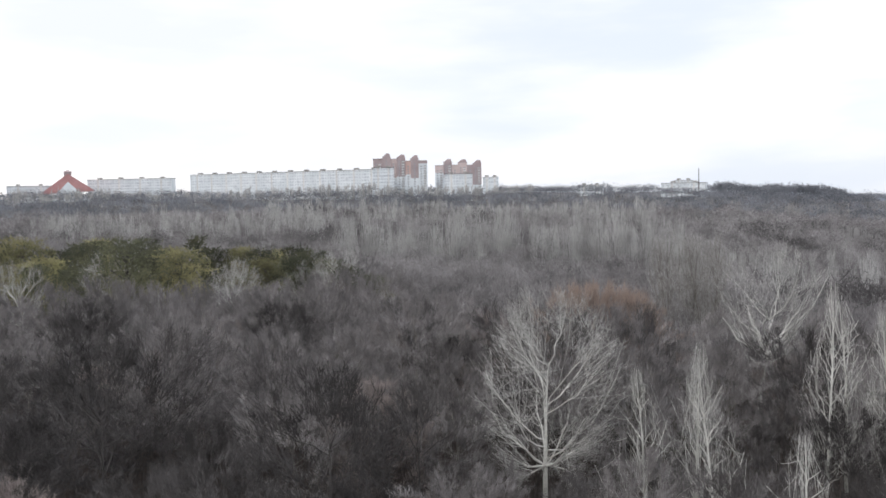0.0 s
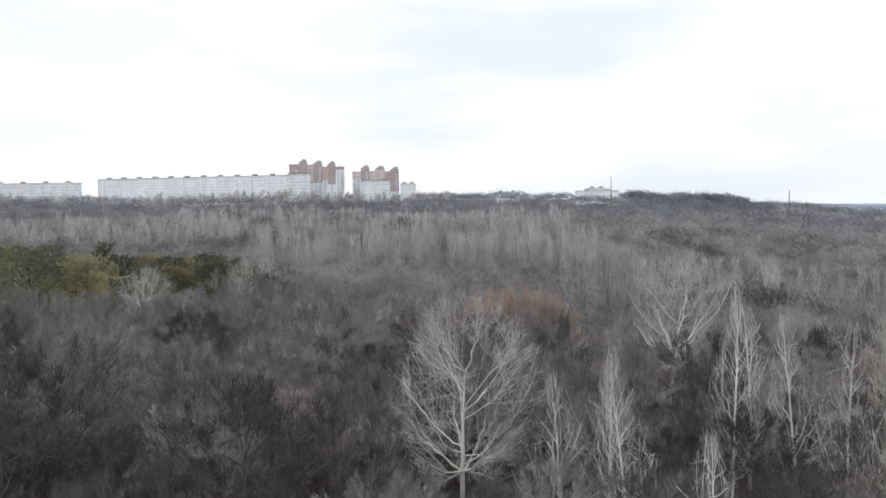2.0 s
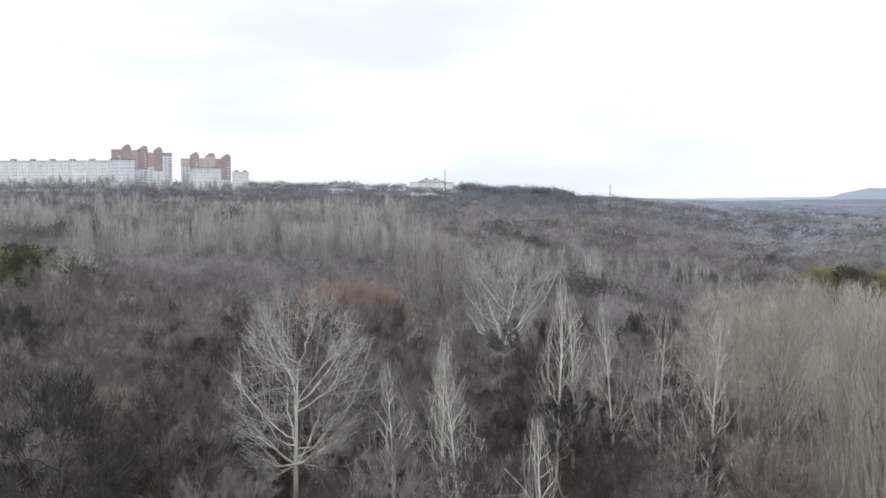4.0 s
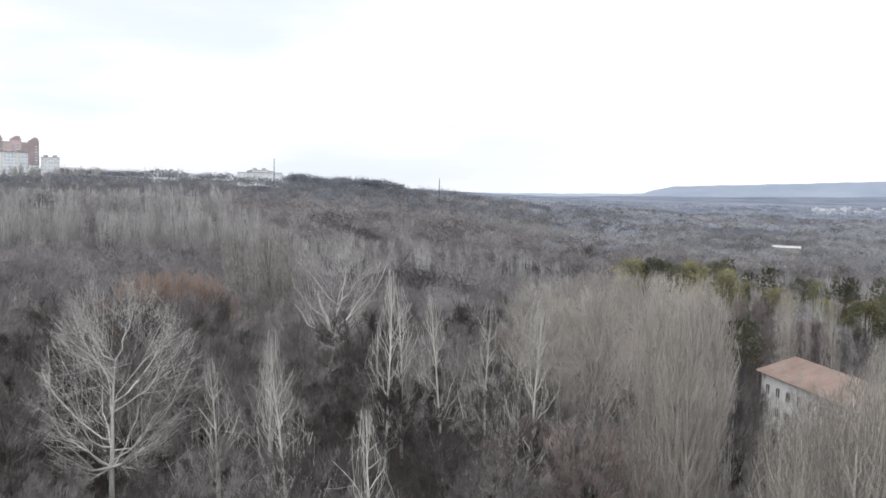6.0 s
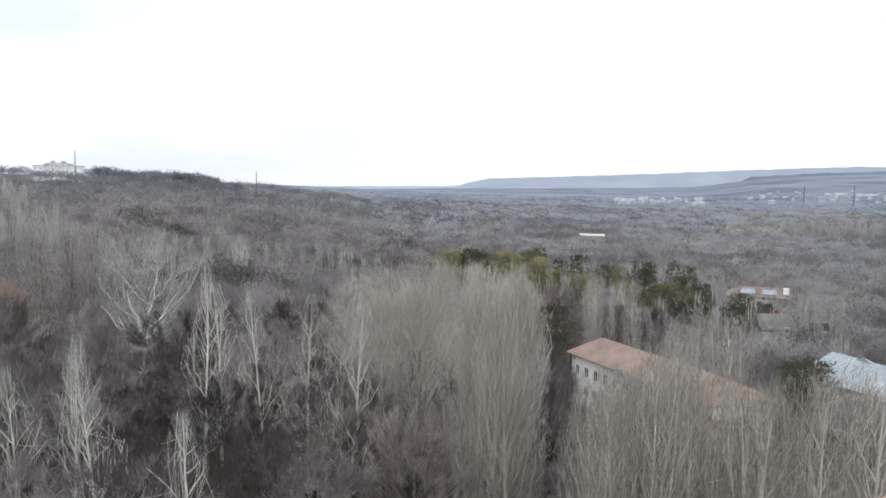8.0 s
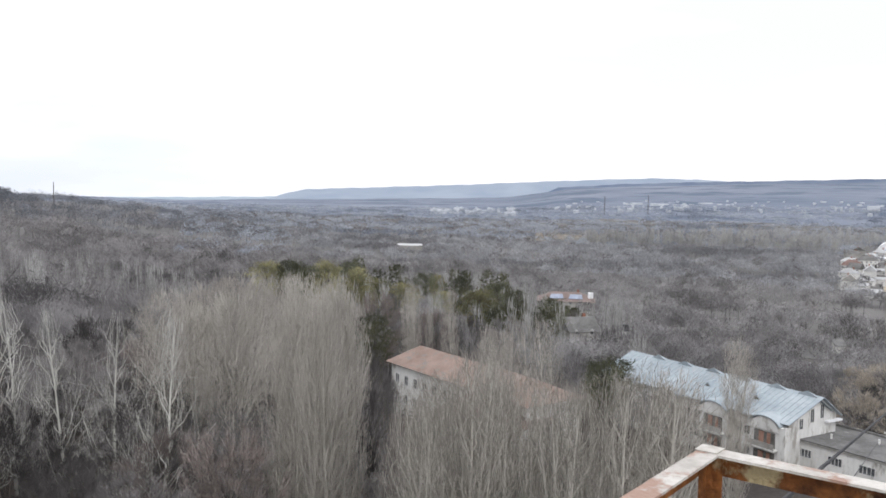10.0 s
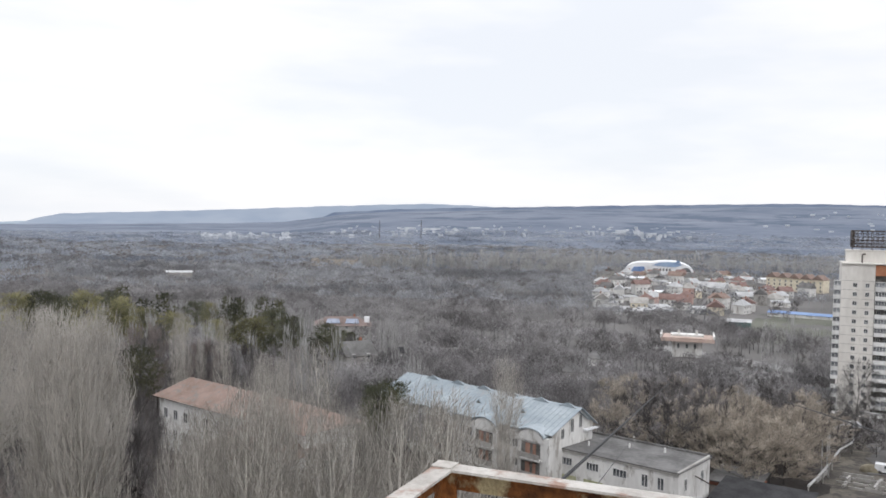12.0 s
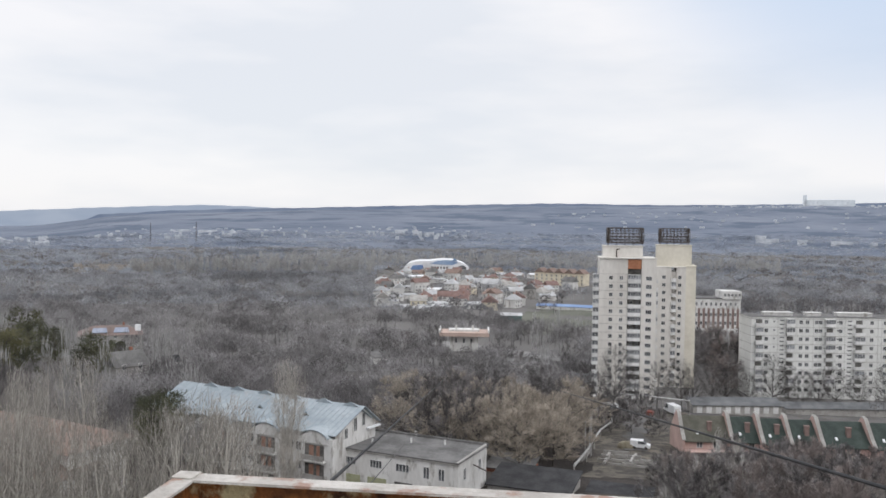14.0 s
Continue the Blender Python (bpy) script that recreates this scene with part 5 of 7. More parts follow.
def red_pavilion():
    x, y = at_az(-23.8, 1060)
    t = thing("church_hall", pose(x, y, 24, 0, 0, 23.8), "hall with a great red tent roof and a white gable", "hall")
    part("roof", Shape().solid([(-30, 0, 10), (29, 0, 13), (0, 0, 33)], [(-30, 45, 10), (29, 45, 13), (0, 45, 33)]), material("bright_red_sheet_roof", (0.42, 0.22, 0.215), (0.51, 0.285, 0.28), 0.05, 0.6, 6), t)
    part("gable", Shape().solid([(-26, -0.6, -4), (27, -0.6, -4), (0, -0.6, 24)], [(-26, 0.1, -4), (27, 0.1, -4), (0, 0.1, 24)]), HILL_WALL, t)
    part("cupola", Shape().box(-4, 4, 1, 9, 31, 35).solid([(-5, 0, 35), (5, 0, 35), (5, 10, 35), (-5, 10, 35)], [(-1, 4, 37), (1, 4, 37), (1, 6, 37), (-1, 6, 37)]), HILL_BRICK, t)


red_pavilion()


def mast(az, d, h, r, label):
    x, y, z = on_land(az, d)
    t = thing("radio_mast", pose(x, y, z), label, "mast")
    s = Shape()
    for k in range(3):
        a = 2.1 * k
        s.bar((r * 3 * math.cos(a), r * 3 * math.sin(a), 0), (r * math.cos(a), r * math.sin(a), h), r * 0.5, 4)
    for i in range(12):
        z0 = h * i / 12
        for k in range(3):
            a, b = 2.1 * k, 2.1 * (k + 1)
            q = r * (3 - 2 * i / 12)
            s.bar((q * math.cos(a), q * math.sin(a), z0), (q * math.cos(b), q * math.sin(b), z0 + h / 12), r * 0.3, 4)
    part("lattice", s, STEEL, t)


mast(16.75, 1000, 33, 0.26, "thin lattice radio mast on the wooded crest")
mast(27.75, 900, 30, 0.22, "thin grey pylon on the wooded slope")
mast(63.2, 1900, 44, 0.45, "grey power pylon in the valley")
mast(66.0, 1950, 44, 0.45, "grey power pylon in the valley")

# far town: white blocks scattered across the valley floor and slopes
town = Shape()
tr = random.Random(4)
def scatter_town(az0, az1, d0, d1, n, big):
    for _ in range(n):
        az, d = tr.uniform(az0, az1), tr.uniform(d0, d1)
        x, y, z = on_land(az, d)
        w, dd, h = tr.uniform(4, 15) * big, tr.uniform(6, 12), tr.uniform(0.5, 4.0) * big ** 0.5 + (6.5 if d < 2350 else 1.0)
        ca, sa_ = math.cos(radians(-az)), math.sin(radians(-az))
        ring = [(x + ca * u - sa_ * v, y + sa_ * u + ca * v) for u, v in ((-w / 2, 0), (w / 2, 0), (w / 2, dd), (-w / 2, dd))]
        town.solid([(*p, z - 2) for p in ring], [(*p, z + h) for p in ring])


scatter_town(51.6, 57.4, 1900, 2450, 80, 0.8)
scatter_town(60, 84, 2050, 2650, 120, 0.9)
scatter_town(64, 84, 2300, 2600, 10, 2.6)
scatter_town(88, 112, 2500, 3500, 75, 1.0)
scatter_town(98, 112, 3800, 4180, 80, 1.1)
scatter_town(102, 112, 2000, 2300, 14, 2.0)
# The town's pale wall colour has distance haze mixed in.
tagged(part("far_town", town, material("haze_paled_buildings", (0.40, 0.43, 0.47), (0.66, 0.68, 0.71), 0.03, 0.9, 8)), "scattered buildings of a far town, paled for haze", "town", kind="stuff")
hx, hy = at_az(106.7, 4150)
block = thing("far_tower_block", pose(hx, hy, float(land_z(hx, hy)), 0, 0, -106.7), "long pale block with a tower on the far skyline", "building")
part("wall", Shape().box(-100, 105, 0, 30, -5, 26), HILL_WALL, block)
part("tower", Shape().box(-108, -92, 0, 20, -5, 48), HILL_WALL, block)

# ---------------------------------------------------------------- trees


def limb(rng, start, way, length, radius, steps, wander, lift, out, level):
    """A crooked tapering limb: adds its pieces to out and gives the points along it."""
    p, w = Vector(start), Vector(way).normalized()
    pts = [(p.copy(), w.copy(), radius)]
    for i in range(steps):
        w = (w + Vector((rng.gauss(0, wander), rng.gauss(0, wander), rng.gauss(0, wander) + lift))).normalized()
        q = p + w * (length / steps)
        r = radius * (1 - 0.86 * (i + 1) / steps)
        out.append((p.copy(), q.copy(), pts[-1][2], r, level))
        pts.append((q.copy(), w.copy(), r))
        p = q
    return pts


def bow(rng, a, b, dip, r0, r1, steps, out, level, crook=0.05):
    """A bough from a to b that leaves flat and turns upward; gives the points along it."""
    length = (b - a).length
    c = a.lerp(b, 0.5) - Vector((0, 0, dip * length)) + Vector((rng.gauss(0, crook), rng.gauss(0, crook), rng.gauss(0, crook))) * length
    pts = [a]
    for i in range(1, steps + 1):
        f = i / steps
        p = a * (1 - f) ** 2 + c * (2 * f * (1 - f)) + b * f * f
        if i < steps:
            p += Vector((rng.gauss(0, 0.02), rng.gauss(0, 0.02), rng.gauss(0, 0.02))) * length
        out.append((pts[-1].copy(), p.copy(), r0 + (r1 - r0) * (i - 1) / steps, r0 + (r1 - r0) * f, level))
        pts.append(p)
    return pts


def slivers(rs, base, way, length, width):
    """One thin triangle for each twig."""
    way = way / np.linalg.norm(way, axis=1)[:, None]
    side = np.cross(way, rs.normal(0, 1, way.shape))
    side /= np.linalg.norm(side, axis=1)[:, None]
    return np.stack([base - side * width, base + side * width, base + way * np.asarray(length)[:, None]], 1)


def round_crown(u):
    return math.sqrt(max(0.02, 1 - ((u - 0.4) / 0.62) ** 2))


def egg_crown(u):
    return 0.34 + 0.66 * math.sin(math.pi / 2 * u / 0.42) if u < 0.42 else math.sqrt(max(0.02, 1 - ((u - 0.42) / 0.6) ** 2))


def column_crown(u):
    return 0.42 + 0.58 * math.sin(math.pi * min(1, u * 0.9 + 0.06)) ** 0.8 if u < 0.9 else 0.75 - (u - 0.9) * 5


def vase_crown(u):
    return 0.3 + 0.75 * u ** 0.8 if u < 0.72 else 0.88 * math.sqrt(max(0.03, 1 - ((u - 0.72) / 0.31) ** 2))


def spindle_crown(u):
    return max(0.06, (0.5 + 1.43 * u if u < 0.35 else 1.0 - 1.42 * (u - 0.35)))


def bare_tree(seed, h, wide, low, shell, limbs, angle, tips, twigs, twig_len, twig_w, trunk_r, up=0.6, scatter=0.36, trunk_to=0.6, limb_r=0.45, limb_from=0.12, dip=0.10, inner=0.72, lobe=0.14, lean=0.02, crook=0.05):
    """A leafless tree h high: a trunk, limbs that rise by the angle, boughs out to the crown's shell, and a broom of twigs on each bough."""
    rng, rs = random.Random(seed), np.random.RandomState(seed)
    wood, base, way, length = [], [], [], []
    trunk = limb(rng, (0, 0, -0.4), (rng.gauss(0, lean), rng.gauss(0, lean), 1), h * trunk_to + 0.4, trunk_r, 9, 0.03, 0.03, wood, 0)
    phase, spin = rng.uniform(0, 6.28), rng.uniform(0, 6.28)
    cot = 1 / math.tan(radians(angle))

    def on_shell(az, u, q):
        u = min(max(u, 0.0), 0.99)
        r = wide / 2 * shell(u) * q * (1 + lobe * math.sin(3 * az + phase + 4 * u) + 0.5 * lobe * math.sin(5 * az - phase))
        z = h * (low + (1 - low) * u)
        k = min(int((z + 0.4) / (h * trunk_to + 0.4) * 9), 9)
        return Vector((trunk[k][0].x + r * math.cos(az), trunk[k][0].y + r * math.sin(az), z))

    for i in range(limbs):
        spin += 2.4 + rng.gauss(0, 0.3)
        u = ((i + rng.random()) / limbs) ** 0.85
        end = on_shell(spin, u * 0.92, inner * rng.uniform(0.85, 1.12))
        rise = math.hypot(end.x - trunk[5][0].x, end.y - trunk[5][0].y) * cot * rng.uniform(0.8, 1.2)
        z = min(max(end.z - rise, limb_from * h), trunk_to * h * 0.98)
        k = min(int((z + 0.4) / (h * trunk_to + 0.4) * 9), 8)
        start = trunk[k][0].lerp(trunk[k + 1][0], min(1, max(0, (z - trunk[k][0].z) / max(0.01, trunk[k + 1][0].z - trunk[k][0].z))))
        r0 = max(trunk[k][2] * limb_r * rng.uniform(0.75, 1.2), 0.045)
        pts = bow(rng, start, end, dip, r0, r0 * 0.4, 5, wood, 1, crook)
        for _ in range(tips // limbs):
            f = rng.uniform(0.3, 1.0) * 5
            j = min(int(f), 4)
            p = pts[j].lerp(pts[j + 1], f - j)
            tip = on_shell(spin + rng.gauss(0, 0.45), u + rng.gauss(0, 0.12), rng.uniform(0.8, 1.0))
            if (tip - p).length > 0.42 * h:
                tip = p.lerp(tip, 0.6)
            b = bow(rng, p, tip, dip * 0.6, max(r0 * 0.42 * (1 - 0.12 * f), 0.016), 0.012, 2, wood, 2, 0.08)
            pa, pb, pc = (np.array(q) for q in b)
            g = rs.uniform(0.25, 1.05, twigs)[:, None]
            along = np.where(g < 0.5, pa + (pb - pa) * g * 2, pb + (pc - pb) * (g * 2 - 1))
            out = along * (1, 1, 0)
            out /= np.linalg.norm(out, axis=1)[:, None] + 0.6
            rise_w = min(1.0, max(0.0, u))
            base.append(along + rs.normal(0, 0.012 * h, (twigs, 3)))
            way.append(out * (1.0 - 0.5 * rise_w) + np.array((0, 0, up + 0.5 * rise_w)) + rs.normal(0, scatter, (twigs, 3)))
            length.append(twig_len * rs.uniform(0.45, 1.25, twigs))
    return wood, slivers(rs, np.concatenate(base), np.concatenate(way), np.concatenate(length), twig_w)


def wood_mesh(name, pieces, mat):
    """Tubes for the trunk and limbs, three-sided slips for boughs."""
    v, t = [], []
    for a, b, r0, r1, level in pieces:
        w = (b - a).normalized()
        u = w.orthogonal().normalized()
        n = len(v)
        k = (7, 5, 3)[level]
        s = w.cross(u)
        for c, r in ((a, r0), (b, r1)):
            for i in range(k):
                g = 2 * math.pi * i / k
                v.append(c + r * (math.cos(g) * u + math.sin(g) * s))
        for i in range(k):
            j = (i + 1) % k
            t += [(n + i, n + j, n + k + j), (n + i, n + k + j, n + k + i)]
    return numpy_mesh(name, np.array([tuple(p) for p in v]), np.array(t), mat)


def pine(seed, h=15, wide=8.5, low=0.38, tufts=52, needles=60):
    """A pine: a trunk whose side limbs end in flat cushions of needles under a ragged round top."""
    rng, rs = random.Random(seed), np.random.RandomState(seed)
    wood, tris = [], []
    trunk = limb(rng, (0, 0, -0.4), (0, 0, 1), h * 0.96, h * 0.014, 7, 0.03, 0.03, wood, 0)
    phase, spin = rng.uniform(0, 6.28), 0.0
    for i in range(tufts):
        u = (i + rng.random()) / tufts
        spin += 2.4 + rng.gauss(0, 0.4)
        r = wide / 2 * (0.5 + 0.9 * u if u < 0.45 else 0.92 * math.sqrt(max(0.0, 1 - ((u - 0.45) / 0.57) ** 2))) * rng.uniform(0.35, 1.0) * (1 + 0.2 * math.sin(2 * spin + phase))
        z = h * (low + (0.95 - low) * u)
        k = min(int(max(0, z - 0.25 * r) / (h * 0.96) * 7), 6)
        c = Vector((r * math.cos(spin), r * math.sin(spin), z))
        bow(rng, trunk[k][0], c, 0.05, 0.06, 0.02, 2, wood, 2)
        spread = rng.uniform(0.55, 0.95) * h / 15
        o = rs.normal(0, 1, (needles, 3)) * (spread, spread, 0.38 * spread)
        way = rs.normal(0, 1, (needles, 3)) * (1, 1, 0.5) + o * (0.7, 0.7, 0.3) + (0, 0, 0.75)
        tris.append(slivers(rs, np.array(c) + o, way, rs.uniform(0.35, 0.8, needles) * h / 15, 0.075 * h / 15))
    return wood, np.concatenate(tris)


def tree_kind(name, label, pieces, bark, leaf, category="tree"):
    wood, crown = pieces
    return (name, label, category, wood_mesh("trunk", wood, bark), numpy_mesh("crown", crown.reshape(-1, 3), np.arange(3 * len(crown)).reshape(-1, 3), leaf))


def dome(seed, h=14, wide=11.5, twigs=58, twig_w=0.028, low=0.22, tips=117):
    return bare_tree(seed, h, wide, low, round_crown, 13, 48, tips, twigs, h * 0.062, twig_w, h * 0.012, up=0.9, scatter=0.5, lobe=0.22)


def small_dome(seed, h=14):
    return bare_tree(seed, h, 11.0, 0.2, round_crown, 9, 48, 63, 34, h * 0.085, 0.055, h * 0.012, up=0.65, scatter=0.5, lobe=0.22)


def poplar(seed, h=24):
    return bare_tree(seed, h, h * 0.17, 0.08, column_crown, 36, 15, 144, 24, h * 0.036, 0.02, h * 0.0085, up=1.5, scatter=0.46, trunk_to=0.92, limb_r=0.42, limb_from=0.04, dip=0.04, inner=0.8, lobe=0.25)


def open_poplar(seed, h=20):
    return bare_tree(seed, h, h * 0.22, 0.16, column_crown, 26, 21, 104, 15, h * 0.045, 0.017, h * 0.008, up=1.0, scatter=0.5, trunk_to=0.95, limb_r=0.42, limb_from=0.06, dip=0.04, inner=0.85, lobe=0.3, lean=0.05)


def broad_poplar(seed, h=24):
    return bare_tree(seed, h, h * 0.46, 0.52, round_crown, 30, 36, 210, 28, h * 0.036, 0.021, h * 0.0095, up=0.9, scatter=0.46, trunk_to=0.72, limb_r=0.45, limb_from=0.2, dip=0.07, inner=0.8, lobe=0.2)


def spreading(seed, h=20, twigs=32):
    return bare_tree(seed, h, h * 0.64, 0.18, egg_crown, 24, 44, 264, twigs, h * 0.055, 0.014, h * 0.0135, up=0.5, scatter=0.45, trunk_to=0.7, limb_r=0.5, limb_from=0.26, dip=0.09, inner=0.8, lobe=0.16, crook=0.09)


def vase(seed, h=20):
    return bare_tree(seed, h, h * 0.60, 0.46, vase_crown, 18, 44, 144, 15, h * 0.062, 0.019, h * 0.0135, up=0.6, scatter=0.38, trunk_to=0.66, limb_r=0.85, limb_from=0.42, dip=0.07, inner=0.9, lobe=0.12, crook=0.08)


def birch(seed, h=17):
    return bare_tree(seed, h, h * 0.44, 0.14, spindle_crown, 30, 33, 120, 9, h * 0.055, 0.012, h * 0.0105, up=0.75, scatter=0.34, trunk_to=0.97, limb_r=0.28, limb_from=0.12, dip=0.05, inner=0.92, lobe=0.35, crook=0.08)


DOMES = [tree_kind("bare_tree", "leafless grey-brown woodland tree with a twiggy dome crown", dome(s), BARK, TWIG) for s in (1, 2, 3, 4)]
DOMES_DARK = [tree_kind("dark_bare_tree", "leafless woodland tree with a dark grey twiggy crown", dome(s), BARK_DARK, TWIG_DARK) for s in (7, 8, 9)]
DOMES_RED = [tree_kind("reddish_bare_tree", "leafless woodland tree with reddish-brown twigs", dome(s), BARK_DARK, TWIG_RED) for s in (5, 6)]
POPLARS = [tree_kind("poplar_tree", "tall columnar bare poplar with beige upright shoots", poplar(s), BARK_BEIGE, TWIG_BEIGE) for s in (11, 12, 13)]
OPEN_POPLARS = [tree_kind("poplar_tree", "slim bare poplar with loose beige shoots", open_poplar(s, 24), BARK_BEIGE, TWIG_STRAW) for s in (16, 17, 18)]
GREY_POPLARS = [tree_kind("poplar_tree", "tall bare poplar with loose grey-brown shoots", open_poplar(s, 24), BARK, TWIG_PALE) for s in (25, 26)]
SMALL_DOMES = [tree_kind("bare_tree", "leafless woodland tree with a twiggy crown", small_dome(61), BARK, TWIG), tree_kind("dark_bare_tree", "dark leafless tree with a twiggy crown", small_dome(62), BARK_DARK, TWIG_DARK), tree_kind("dark_bare_tree", "dark leafless tree with a twiggy crown", small_dome(63), BARK_DARK, TWIG_DARK), tree_kind("reddish_bare_tree", "leafless tree with reddish-brown twigs", small_dome(64), BARK_DARK, TWIG_RED)]
POPLARS_WIDE = [tree_kind("poplar_tree", "broad bare poplar with a dense pale brush of shoots", broad_poplar(s), BARK_BEIGE, TWIG_BEIGE) for s in (14, 15)]
SPREADING = [tree_kind("pale_spreading_tree", "large bare tree with pale grey spreading limbs", spreading(21), BARK_PALE, TWIG_PALE), tree_kind("pale_spreading_tree", "large bare tree with pale limbs fanning from a high fork", vase(22), BARK_PALE, TWIG_PALE)]
DARK_SPREADING = [tree_kind("bare_tree", "large dark bare tree with spreading limbs", spreading(23, 14, 12), BARK_DARK, TWIG_DARK)]
BIRCHES = [tree_kind("birch_tree", "slender bare birch with a white trunk", birch(s), BARK_PALE, TWIG_PALE) for s in (31, 32, 33)]
BIRCHES_DARK = [tree_kind("birch_tree", "slender bare birch with a white trunk and grey twigs", birch(s), BARK_PALE, TWIG) for s in (34, 35)]
DOMES_RUST = [tree_kind("rusty_bare_tree", "woodland tree with rusty orange-brown twigs", dome(s), BARK_DARK, TWIG_RUST) for s in (43, 44)]
BROWN = [tree_kind("brown_leaved_tree", "round tree still holding dry brown leaves", dome(s, 11, 9.0, 40, 0.042, 0.2, 91), BARK_DARK, TWIG_BROWN) for s in (41, 42)]
PINES_LIGHT = [tree_kind("pine_tree", "yellow-green pine with a ragged tufted crown", pine(s), BARK_DARK, NEEDLES_LIGHT) for s in (54, 55)]
PINES = [tree_kind("pine_tree", "green pine with a ragged flat-tufted crown", pine(s), BARK_DARK, NEEDLES) for s in (51, 52, 53)]
NATURAL = {"bare_tree": 14.0, "dark_bare_tree": 14.0, "reddish_bare_tree": 14.0, "rusty_bare_tree": 14.0, "poplar_tree": 24.0, "pale_spreading_tree": 20.0, "birch_tree": 17.0, "brown_leaved_tree": 11.0, "pine_tree": 15.0}
PLANTED = {}
KEEP_OFF = []


def plant(kind, x, y, h, spin, wide=1.0, group="trees of the wood"):
    """One tree of a kind with its trunk and crown, h high."""
    name, label, category, trunk, crown = kind
    s = h / NATURAL[name]
    m = Matrix.Translation((x, y, float(land_z(x, y)) - 0.1)) @ Matrix.Rotation(spin, 4, "Z") @ Matrix.Diagonal((s * wide, s * wide, s, 1))
    if id(crown) in PLANTED:
        first = PLANTED[id(crown)]
        return copy_thing(first, m @ Matrix.Diagonal((*(1 / k for k in first.scale), 1)))
    ob = thing(name, Matrix.Identity(4), label, category, group)
    part("trunk", trunk, None, ob)
    part("crown", crown, None, ob)
    PLANTED[id(crown)] = ob
    ob.matrix_basis = m
    return ob


def keep_off(x, y, r):
    KEEP_OFF.append((x, y, r))


def is_free(x, y):
    return all((x - a) ** 2 + (y - b) ** 2 > r * r for a, b, r in KEEP_OFF)


# ---------------------------------------------------------------- planting
for bx, by, br in ((146, 51, 13), (142, 60, 12), (149, 66, 11), (141, 42, 13), (138, 33, 12), (137, 25, 12), (133, 18, 10), (103, 88, 8), (107, 78, 10), (103, 68, 11), (110, 90, 9), (96, 66, 6), (289, -23, 16), (317, -42, 16), (140, 7, 9), (133, -3, 9), (-6, -9, 22)):
    keep_off(bx, by, br)
for az, d, r in ((95.2, 176, 14), (95.2, 194, 7), (95.0, 215, 3), (95.0, 230, 3), (95, 250, 3), (96.5, 268, 14), (102, 275, 14), (108, 290, 16), (84, 400, 15), (84, 384, 13), (84.2, 366, 10), (60.8, 335, 14), (60.4, 318, 7), (61.6, 258, 9), (61.7, 245, 8), (61.5, 233, 7), (62.4, 238, 7), (61.9, 224, 7), (62.0, 214, 6), (62.1, 205, 5), (64.4, 290, 5), (64.4, 279, 5), (104, 300, 12), (107, 312, 14), (110, 325, 16), (89.6, 292, 10), (90.9, 293, 8), (91.7, 302, 8), (76.6, 292, 8), (75.9, 285, 6), (78.3, 326, 7), (87.6, 326, 8), (99.5, 190, 12), (103, 195, 12), (106, 201, 12), (109, 208, 12), (93.0, 155, 9)):
    keep_off(*at_az(az, d), r)
for d in (700, 725, 750, 775):
    keep_off(*at_az(50.2, d), 15)
pr = random.Random(2024)

# single trees that stand out
heroes = [
    (SPREADING[0], 6.6, 72, -6.98, 1.05), (BIRCHES[0], 13.4, 65, -11.5, 1.0), (BIRCHES[1], 16.4, 68, -9.9, 0.85), (BIRCHES[2], 17.9, 65, -11.4, 0.9),
    (BIRCHES[0], 23.7, 55, -15.7, 1.1), (SPREADING[1], 20.3, 104, -4.2, 1.05),
    (BIRCHES_DARK[1], 24.4, 88, -6.2, 0.8), (BIRCHES_DARK[0], 25.6, 92, -7.2, 1.0), (BIRCHES[2], 28.4, 86, -7.6, 0.8), (BIRCHES_DARK[0], 31.2, 84, -7.8, 0.8), (BIRCHES_DARK[1], 32.4, 84, -7.4, 1.0), (BIRCHES[2], 34.0, 76, -8.4, 0.9), (DOMES_DARK[1], 47.6, 92, -11.2, 0.55), (DOMES_DARK[2], 48.3, 88, -13.4, 0.6),
    (DOMES_RED[0], 47.8, 158, -7.2, 0.8), (DOMES_DARK[0], 49.0, 166, -7.2, 0.7), (DOMES_RED[1], 51.8, 168, -8.2, 0.8), (DOMES_DARK[1], 54.3, 160, -8.6, 0.8), (DOMES[0], 56.0, 152, -8.9, 0.8), (DOMES_DARK[2], 52.6, 172, -8.4, 0.8),
]
for i, (kind, az, d, el, wide) in enumerate(heroes):
    x, y = at_az(az, d)
    h = EYE_Z + d * math.tan(radians(el)) - float(land_z(x, y))
    plant(kind, x, y, h, 0.7 + 1.3 * i, wide)
    keep_off(x, y, 2.6)
for az, d, el in ((8.2, 104, -6.9), (9.2, 108, -6.8), (10.0, 104, -6.6), (10.9, 107, -6.7), (11.7, 103, -7.0), (12.4, 106, -7.2)):
    x, y = at_az(az, d)
    plant(DOMES_RUST[int(d) % 2], x, y, EYE_Z + d * math.tan(radians(el)) - float(land_z(x, y)), az * 3, 0.9)
    keep_off(x, y, 3.2)
for az, d, el in ((6.2, 93, -8.0), (8.1, 90, -8.2), (9.3, 93, -8.0), (10.6, 90, -8.2), (11.9, 93, -8.1), (13.0, 96, -7.9)):
    x, y = at_az(az, d)
    plant((DOMES + DOMES_DARK)[int(az * 10) % 7], x, y, EYE_Z + d * math.tan(radians(el)) - float(land_z(x, y)), az * 5, 0.85)
    keep_off(x, y, 3.2)
